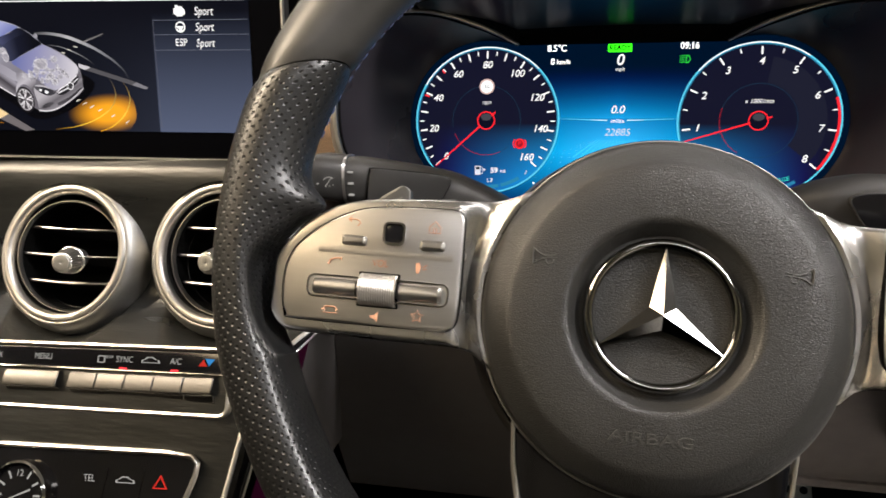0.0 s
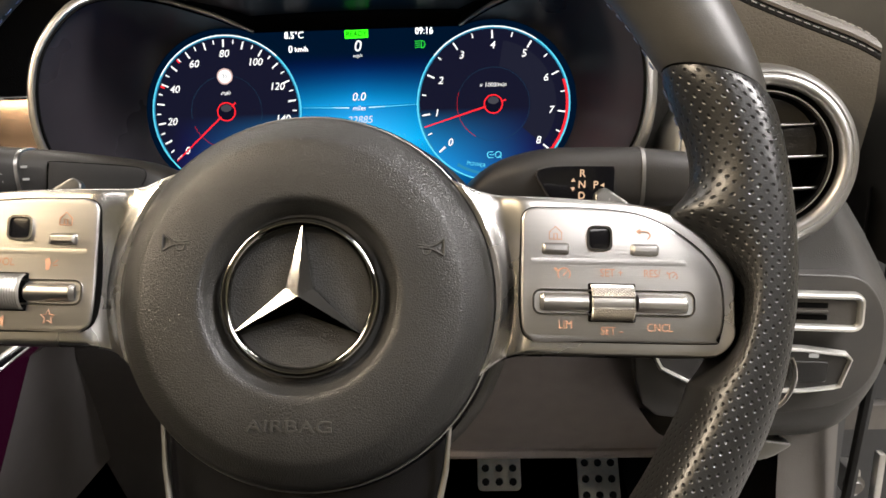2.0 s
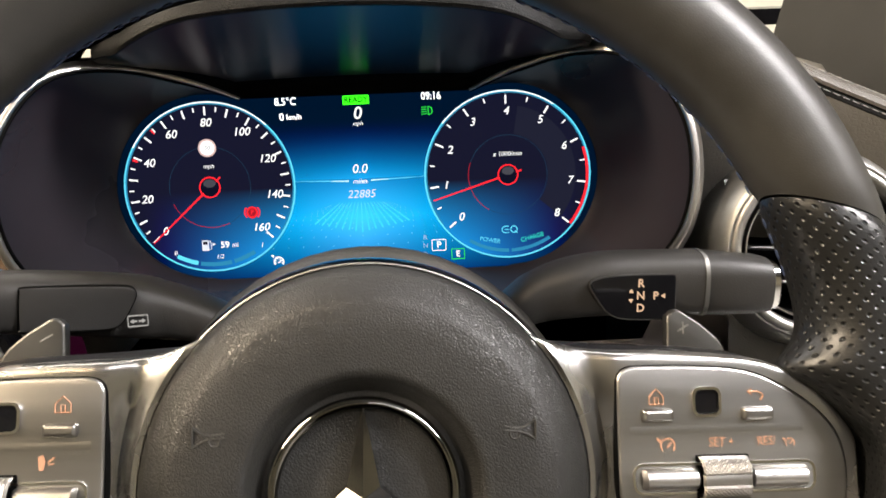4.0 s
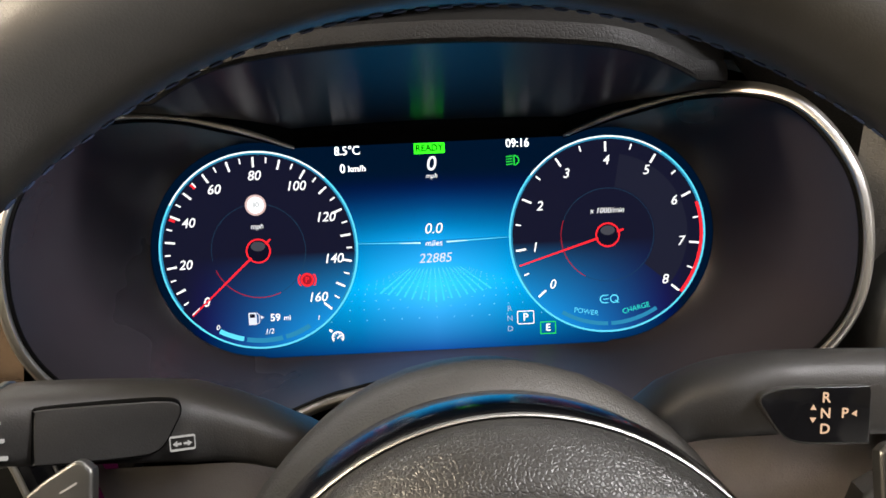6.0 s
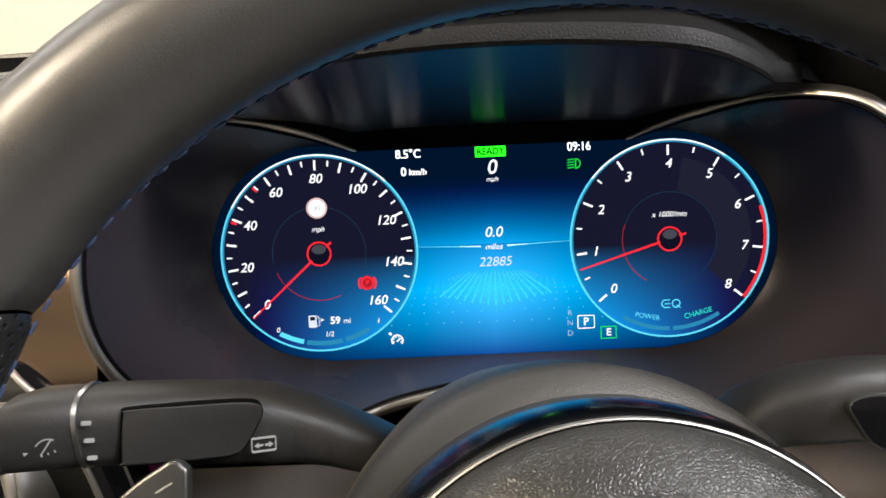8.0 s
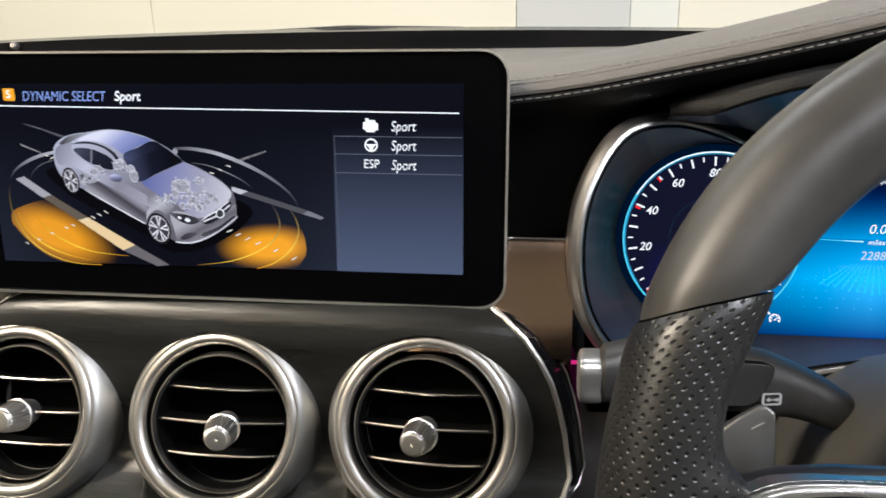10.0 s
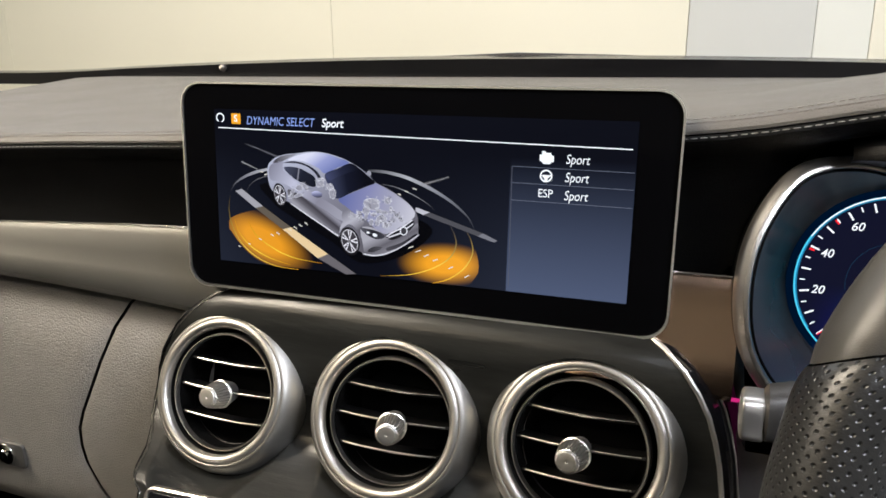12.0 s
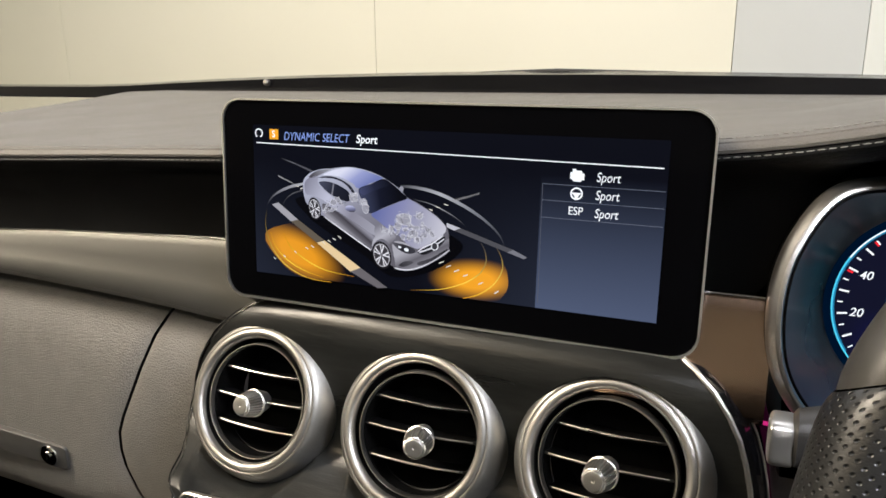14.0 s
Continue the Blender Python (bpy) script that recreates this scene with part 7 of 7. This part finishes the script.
part("end_button", stalk_body([(-0.1560, -0.1535, 0.9362), (-0.1572, -0.1540, 0.9365), (-0.1630, -0.1570, 0.9378), (-0.1648, -0.1580, 0.9383), (-0.1654, -0.1583, 0.9385)], [(0.0088, 0.0084), (0.0094, 0.0090), (0.0093, 0.0089), (0.0083, 0.0078), (0.0058, 0.0052)], 28, 0.5), M_PALE, wiper, "silver end button")
GN = Vector((0.40, -0.90, 0.10)).normalized()
PL = facing(Vector((-0.1100, -0.1312, 0.9285)) + GN * 0.0112, GN, -9)
PO = [(p[0], p[1]) for p in spline([(-0.0195, 0.0085, 0), (0.0, 0.0087, 0), (0.0140, 0.0085, 0), (0.0194, 0.0075, 0), (0.0207, 0.0046, 0), (0.0190, 0.0, 0), (0.0158, -0.0062, 0), (0.0122, -0.0087, 0), (0.0060, -0.0093, 0), (-0.0195, -0.0090, 0), (-0.0211, -0.0074, 0), (-0.0214, 0.0, 0), (-0.0211, 0.0070, 0)], 4, True)]
part("panel_gap", slab(inset(PO, -0.0004), -0.003, 0.0002), M_CAVITY, wiper, m=PL)
part("grip_panel", slab(PO, -0.003, 0.0005, 0.0004), M_STALK, wiper, "flat inset panel", m=PL)
AR = facing((-0.0860, -0.1352, 0.9205), (0.3, -0.93, 0.12), -4)
part("symbol_frame", collar(round_rect(0.0080, 0.0048, 0.0006, 3), round_rect(0.0074, 0.0042, 0.0004, 3), -0.001, 0.0003), G_LABEL, wiper, "printed turn signal symbol", smooth=False, m=AR)
bm = bmesh.new()
for s in (-1, 1):
    flat([(s * 0.0003, 0.0004), (s * 0.0016, 0.0004), (s * 0.0016, 0.0011), (s * 0.0031, 0.0), (s * 0.0016, -0.0011), (s * 0.0016, -0.0004), (s * 0.0003, -0.0004)], 0.0003, bm)
part("turn_arrow", bm, G_LABEL, wiper, smooth=False, m=AR)
WP = facing((-0.1425, -0.1598, 0.9362), (0.42, -0.89, 0.12), 8)
bm = arc_band(0, -0.001, 0.0030, 0.0034, -50, 50, 0, 12)
bar(-0.002, -0.002, 0.002, 0.0018, 0.0004, 0, bm)
for k in range(3):
    bar(-0.0018 + 0.0018 * k, -0.0026, -0.0018 + 0.0018 * k, -0.0018, 0.0004, 0, bm)
flat([(-0.0060, 0.0006), (-0.0046, 0.0), (-0.0060, -0.0006)], 0, bm)
part("wiper_symbol", bm, G_LABEL, wiper, smooth=False, m=WP)

gear = thing("gear_selector_stalk", pose(0, 0, 0), "black gear selector stalk with lit shift pattern", "control stalk")
part("body", stalk_body([(0.045, -0.118, 0.8885), (0.062, -0.120, 0.9035), (0.082, -0.124, 0.9185), (0.105, -0.127, 0.9240), (0.125, -0.128, 0.9243), (0.1520, -0.130, 0.9240)], [(0.008, 0.010), (0.0085, 0.010), (0.0115, 0.0105), (0.0135, 0.0110), (0.0140, 0.0112), (0.0140, 0.0112)]), M_STALK, gear, "black stalk body")
part("grip", stalk_body([(0.1532, -0.130, 0.9238), (0.160, -0.131, 0.9235), (0.176, -0.133, 0.9230), (0.1805, -0.1335, 0.9228)], [(0.0138, 0.011), (0.0136, 0.011), (0.0125, 0.0105), (0.0115, 0.0098)]), M_STALK, gear, "black stalk grip")
part("grip_ring", stalk_body([(0.1518, -0.130, 0.9240), (0.1535, -0.1302, 0.9238)], [(0.0144, 0.0116), (0.0144, 0.0116)]), M_VENT, gear, "thin bright ring")
part("end_button", stalk_body([(0.1803, -0.1335, 0.9228), (0.1830, -0.134, 0.9227), (0.1842, -0.134, 0.9227)], [(0.0112, 0.0095), (0.0105, 0.009), (0.008, 0.007)]), M_CHROME, gear, "bright end button")
GP = facing((0.1200, -0.1411, 0.9228), (0.02, -0.985, 0.17), -3)
WIN = [(p[0], p[1]) for p in spline([(0.0190, 0.0092, 0), (-0.0060, 0.0086, 0), (-0.0150, 0.0070, 0), (-0.0172, 0.0046, 0), (-0.0150, 0.0006, 0), (-0.0105, -0.0056, 0), (-0.0060, -0.0086, 0), (0.0020, -0.0096, 0), (0.0190, -0.0096, 0)], 5)]
part("window_rim", slab(inset(WIN, -0.0005), -0.003, 0.0002, 0.0001), M_STALK, gear, m=GP)
gw = part("pattern_window", slab(WIN, -0.003, 0.0004, 0.0003), M_GLOSS, gear, "gloss black shift pattern window", m=GP)
for w, y in (("R", 0.0055), ("N", 0.0003), ("D", -0.0049)):
    text(w, 0.0047, 0.0040, y, 0.0007, G_BACKLIT, gw, weight=0.0001)
text("P", 0.0047, 0.0104, 0.0003, 0.0007, G_BACKLIT, gw, weight=0.0001)
bm = flat([(-0.0012, 0.0016), (0.0010, 0.0016), (-0.0001, 0.0034)], 0.0007)
flat([(-0.0012, -0.0010), (-0.0001, -0.0028), (0.0010, -0.0010)], 0.0007, bm)
flat([(0.0126, 0.0003), (0.0144, 0.0014), (0.0144, -0.0008)], 0.0007, bm)
part("shift_arrow", bm, G_BACKLIT, gw, smooth=False)


# ---- driver's end of the dashboard ----
air_vent(facing((0.2215, -0.106, 0.9280), (-0.10, -0.96, 0.18), 0), "round silver side air vent at the driver's end of the dashboard", 0.0405)
END = [(p[1], p[2]) for p in spline([(0, y, z) for y, z in [(-0.075, 0.957), (-0.088, 0.94), (-0.092, 0.90), (-0.096, 0.87), (-0.104, 0.845), (-0.108, 0.82), (-0.106, 0.79), (-0.095, 0.765), (-0.06, 0.748), (0.0, 0.738)]], 6)]


def end_x(z):
    return float(np.interp(z, [0.735, 0.745, 0.7526, 0.757, 0.762, 0.775, 0.788, 0.80, 0.811, 0.824, 0.836, 0.851, 0.866, 0.879, 0.90, 0.915, 0.94, 0.96], [0.20, 0.235, 0.259, 0.274, 0.284, 0.2935, 0.2995, 0.3035, 0.306, 0.3075, 0.308, 0.3045, 0.2985, 0.292, 0.279, 0.270, 0.268, 0.268]))


def side_well(x, z):
    """How far the panel is drawn in behind the side vent."""
    q = min(1.0, max(0.0, (0.0445 - math.hypot(x - 0.2215, z - 0.925)) / 0.005))
    return 0.05 * q * q * (3 - 2 * q)


part("end_panel", grid([[(x0 + (end_x(z) - x0) * u, y + 0.05 * max(0, u - 0.8) ** 2 * 25 * 0.4 + side_well(x0 + (end_x(z) - x0) * u, z), z) for u in [k / 40 for k in range(41)]] for (y, z) in END for x0 in (0.185,)]), M_ENDPANEL, dashboard, "grey moulded end of the dashboard")
part("end_cap", grid([[(end_x(z), y + 0.02, z), (end_x(z) + 0.003, y + 0.05, z), (end_x(z) + 0.004, y + 0.16, z)] for y, z in END]), M_ENDPANEL, dashboard, "grey dashboard side cap")
RO = [(p[0] - 0.225, p[1] - 0.825) for p in spline([(x, z, 0) for x, z in ((0.165, 0.866), (0.21, 0.8665), (0.2534, 0.8659), (0.2748, 0.8635), (0.2862, 0.8501), (0.2897, 0.8354), (0.2885, 0.8148), (0.2787, 0.7979), (0.2584, 0.7885), (0.21, 0.784), (0.165, 0.79))], 4, True)]
part("switch_bezel", slab(RO, -0.010, 0.0, 0.0015), M_SWITCH, dashboard, "raised dark grey switch bezel", m=facing((0.225, -0.1085, 0.825), (-0.05, -0.99, 0.02), 0))
RV = facing((0.2380, -0.1135, 0.8478), (-0.08, -0.97, 0.10), -1)
slot = thing("side_slot_vent", RV, "small rectangular vent with silver frame and two slats", "air vent")
part("slot_frame", ring_frame(round_rect(0.074, 0.0215, 0.006, 6), 0.0042, -0.002, 0.0048), M_EDGE, slot, "silver frame")
part("slot_back", slab(round_rect(0.066, 0.0145, 0.003, 4), -0.003, 0.0005), M_SWITCH, slot, "grey vent plate")
for y in (-0.0030, 0.0034):
    part("vent_slot", slab(round_rect(0.052, 0.0028, 0.0004, 2, -0.0075, y), -0.001, 0.0007), M_CAVITY, slot, "dark air slot", smooth=False)
part("slot_lip", box(-0.0335, 0.0185, -0.0005, 0.0009, 0.0005, 0.0022, 0.0004), M_SWITCH, slot)
LS = facing((0.2250, -0.1150, 0.8170), (-0.06, -0.99, -0.04), -1)
switch = thing("light_switch_panel", LS, "black light switch panel in an angular silver frame", "switch panel")
LSO = [(-0.056, 0.0120), (0.020, 0.0122), (0.0427, 0.0094), (0.0461, 0.0056), (0.0423, -0.0108), (0.0380, -0.0125), (0.0223, -0.0151), (-0.0200, -0.0160), (-0.0367, -0.0121), (-0.0531, -0.0036), (-0.058, 0.006)]
part("switch_frame", ring_frame(LSO, 0.0030, -0.002, 0.0042), M_EDGE, switch, "silver frame")
part("switch_plate", slab(inset(LSO, 0.0026), -0.006, 0.0006), M_STALK, switch)
part("switch_key", slab(round_rect(0.020, 0.012, 0.002, 3, 0.024, -0.002), -0.002, 0.0016, 0.0006), M_BLACK, switch)
part("switch_mark", slab(round_rect(0.005, 0.0022, 0.0006, 2, 0.026, 0.0072), -0.002, 0.0010), G_LABEL, switch, smooth=False)
part("knob_arc", tube([(-0.008 + 0.024 * math.cos(radians(a)), -0.004 + 0.024 * math.sin(radians(a)), 0.006) for a in range(-70, 40, 10)], 0.0012, 6), M_SATIN, switch, "thin bright edge of the rotary knob")

right_edge = [p for p in EDGE if p[0] > 0.160]
last = right_edge[-1]
rows = [[(p[0], p[1] + 0.0012, p[2] - 0.003), (p[0], p[1] + 0.0005, p[2] - 0.010), (p[0] + 0.001, p[1] + 0.003, p[2] - 0.025), (p[0] + 0.001, p[1] + 0.012, 0.925)] for p in right_edge]
rows += [[(last[0] + 0.001, last[1] + 0.006, last[2] - 0.004), (last[0] + 0.0015, last[1] + 0.006, last[2] - 0.010), (last[0] + 0.0015, last[1] + 0.009, last[2] - 0.025), (last[0] + 0.001, last[1] + 0.018, 0.925)], [(last[0] + 0.002, last[1] + 0.03, last[2] - 0.004), (last[0] + 0.002, last[1] + 0.03, last[2] - 0.010), (last[0] + 0.002, last[1] + 0.03, last[2] - 0.025), (last[0] + 0.002, last[1] + 0.03, 0.925)], [(last[0] + 0.002, 0.12, last[2]), (last[0] + 0.002, 0.12, last[2] - 0.010), (last[0] + 0.002, 0.12, last[2] - 0.025), (last[0] + 0.002, 0.12, 0.925)]]
part("end_face", grid(rows), M_DASH, dashboard, "grey leather front face at the end of the pad")
part("demister_trim", grid([[(x, y0, z), (x, y0 - 0.004, z + 0.004), (x, y0 + 0.004, z + 0.009), (x, y0 + 0.05, z + 0.012)] for x, y0, z in ((0.16, 0.035, 1.030), (0.22, 0.032, 1.014), (0.27, 0.030, 1.002), (0.290, 0.030, 0.996), (0.293, 0.034, 0.992))]), M_LIGHTGREY, dashboard, "light grey side demister trim")

# under the dashboard
knee = thing("knee_panel", pose(0, 0, 0), "dark grey plastic knee panel under the steering column", "dashboard panel")
part("lower_lip", tube([(x, 0.010, 0.689) for x in (0.025, 0.08, 0.16, 0.262)], 0.004, 8), M_GREYPL, knee, "rounded lower edge")


def knee_row(x):
    """The panel's section: lower behind the wheel, so that the binnacle's foot stays free, and drawn further down beside the centre stack."""
    w = min(1.0, max(0.0, (0.175 - abs(x)) / 0.02))
    top = 0.90 - 0.036 * w
    low = min(1.0, max(0.0, (0.02 - x) / 0.05))
    return [(x, -0.045 - 0.008 * w, top), (x, -0.055, 0.858), (x, -0.050, 0.80), (x, -0.020, 0.745), (x, 0.0, 0.704), (x, 0.012 + 0.02 * low, 0.690 - 0.06 * low), (x, 0.10, 0.705 - 0.12 * low)]


part("panel", grid([knee_row(x) for x in (-0.048, -0.03, 0.0, 0.02, 0.06, 0.14, 0.155, 0.165, 0.175, 0.20, 0.262)]), M_GREYPL, knee)
# Same panel, continued in a darker colour that stands for shadow.
part("side_panel", grid([knee_row(x) for x in (-0.215, -0.185, -0.175, -0.165, -0.155, -0.1, -0.05)]), M_KNEESIDE, knee, "left part of the knee panel, coloured darker for the wheel's shadow")


def pedal(x, w, y, z, h, label):
    p = thing("pedal", facing((x, y, z), (0, -0.80, 0.60)), label, "pedal", "foot pedals")
    part("plate", slab(round_rect(w, h, 0.006, 5), -0.004, 0.0, 0.0015), M_PEDAL, p, "brushed steel plate")
    nx, ny = max(2, int(w / 0.015)), max(3, int(h / 0.017))
    for i in range(nx):
        for j in range(ny):
            part("stud", revolve([(0, 0.0022), (0.0032, 0.0020), (0.0044, 0.0), (0.0044, -0.001)], 12), M_RUBBER, p, m=Matrix.Translation(((i - (nx - 1) / 2) * w / (nx + 0.2), (j - (ny - 1) / 2) * h / (ny + 0.3), 0)))
    part("arm", tube([(0, 0, -0.004), (0, 0.03, -0.06), (0, 0.10, -0.37)], 0.006, 8), M_STEEL, p)


pedal(0.2107, 0.048, 0.262, 0.500, 0.095, "brushed steel brake pedal with black rubber studs")
pedal(0.096, 0.050, 0.262, 0.515, 0.050, "brushed steel pedal with black rubber studs in the footwell")

# open door side
jamb = thing("door_jamb", pose(0, 0, 0), "grey door opening with black seals and pillar trim", "door frame")
part("pillar_trim", grid([[(x, -0.075 + dy, z) for dy in (0.0, 0.03, 0.10, 0.25)] for x, z in ((0.385, 1.30), (0.345, 1.10), (0.322, 1.00), (0.314, 0.95), (0.308, 0.90), (0.306, 0.86))]), M_SILL, jamb, "dark grey pillar trim")
part("pillar_face", grid([[(x, -0.075, z), (x + 0.02, -0.078, z), (x + 0.06, -0.070, z), (x + 0.09, -0.05, z)] for x, z in ((0.388, 1.30), (0.348, 1.10), (0.325, 1.00), (0.317, 0.96), (0.315, 0.945))]), M_SILL, jamb, "dark grey outer pillar panel")
part("door_seal", tube([(x, -0.078, z) for x, z in ((0.387, 1.30), (0.347, 1.10), (0.324, 1.00), (0.316, 0.95), (0.310, 0.90), (0.306, 0.80), (0.300, 0.70), (0.296, 0.45))], 0.0035, 8), M_RUBBER, jamb, "black rubber door seal")
part("sill", grid([[(0.262, y, z), (0.285, y - 0.004, z + 0.004), (0.298, y, z)] for y, z in ((-0.10, 0.40), (-0.08, 0.55), (-0.07, 0.68), (-0.06, 0.775))]), M_SILLTRIM, jamb, "light grey lower pillar trim")
part("jamb_wall", grid([[(0.345, 0.03, z), (0.36, 0.20, z), (0.62, 0.34, z)] for z in (0.40, 0.8, 1.25)]), M_RUBBER, jamb, "dark painted jamb")
for z in (0.905,):
    part("hinge", box(0.352, 0.380, -0.030, 0.02, z - 0.013, z + 0.013, 0.004), M_IRON, jamb, "dark metal door hinge")
    part("hinge_pin", revolve([(0, 0.03), (0.006, 0.03), (0.007, 0.026), (0.007, -0.026), (0.006, -0.03), (0, -0.03)], 16), M_STEEL, jamb, m=pose(0.362, -0.05, z))
part("door_edge", tube([(0.455, 0.03, 1.25), (0.438, 0.03, 1.05), (0.426, 0.03, 0.92), (0.421, 0.03, 0.80), (0.422, 0.03, 0.66), (0.428, 0.03, 0.45)], [0.016, 0.016, 0.018, 0.018, 0.018, 0.018], 14), M_GREYDOOR, jamb, "rounded grey edge of the open door")
part("kick_panel", grid([[(0.299, y, z) for y in (-0.06, 0.2, 0.54)] for z in (0.32, 0.6, 0.80)]), M_CARPET, jamb, "black footwell side lining")
part("jamb_return", grid([[(0.2985, -0.062, z), (0.32, -0.03, z), (0.347, 0.022, z)] for z in (0.32, 0.6, 0.90)]), M_RUBBER, jamb, "black jamb return")
hb = part("hinge_bracket", box(0.424, 0.437, 0.142, 0.168, 0.557, 0.586, 0.004), M_STEEL, jamb, "bright metal hinge bracket")
part("bracket_bolt", revolve([(0, 0.006), (0.005, 0.006), (0.0065, 0.004), (0.0065, 0.0), (0.010, 0.0), (0.010, -0.003)], 12), M_IRON, hb, m=facing((0.4305, 0.141, 0.571), (0, -1, 0.1)))
part("hinge_bar", box(0.4495, 0.4565, 0.140, 0.150, 0.546, 0.604, 0.002), M_STEEL, jamb, "upright bright metal bar")
part("check_strap", box(0.415, 0.480, 0.170, 0.185, 0.612, 0.640, 0.005), M_IRON, jamb, "dark metal door strap")
part("lower_stop", revolve([(0, 0.012), (0.007, 0.011), (0.010, 0.005), (0.010, -0.006)], 16), M_STEEL, jamb, "round metal stop", m=facing((0.424, 0.150, 0.533), (0, -1, 0.3)))
for x, z, h in ((0.478, 0.819, 0.030), (0.482, 0.915, 0.018)):
    part("upper_bracket", box(x - 0.005, x + 0.006, 0.178, 0.190, z - h / 2, z + h / 2, 0.002), M_IRON, jamb, "small metal bracket")
part("wiring_boot", tube(spline([(0.37, 0.16, 0.74), (0.40, 0.13, 0.735), (0.43, 0.12, 0.72), (0.47, 0.14, 0.705)], 6), [0.011 + 0.0022 * (k % 2) for k in range(19)], 12), M_RUBBER, jamb, "ribbed black wiring sleeve")

lever = thing("bonnet_release_lever", facing((0.229, -0.074, 0.7475), (-0.10, -0.97, 0.20), 0), "small silver bonnet release lever under the dashboard's end", "lever")
part("blade", slab([(p[0], p[1]) for p in spline([(-0.010, 0.003, 0), (0.026, 0.0022, 0), (0.0335, 0.0006, 0), (0.030, -0.0034, 0), (0.016, -0.0105, 0), (-0.010, -0.012, 0)], 4, True)], -0.006, 0.003, 0.0015), M_VENT, lever, "silver lever blade")
part("pivot", box(-0.012, 0.010, -0.004, 0.010, -0.020, -0.005, 0.002), M_BLACK, lever)
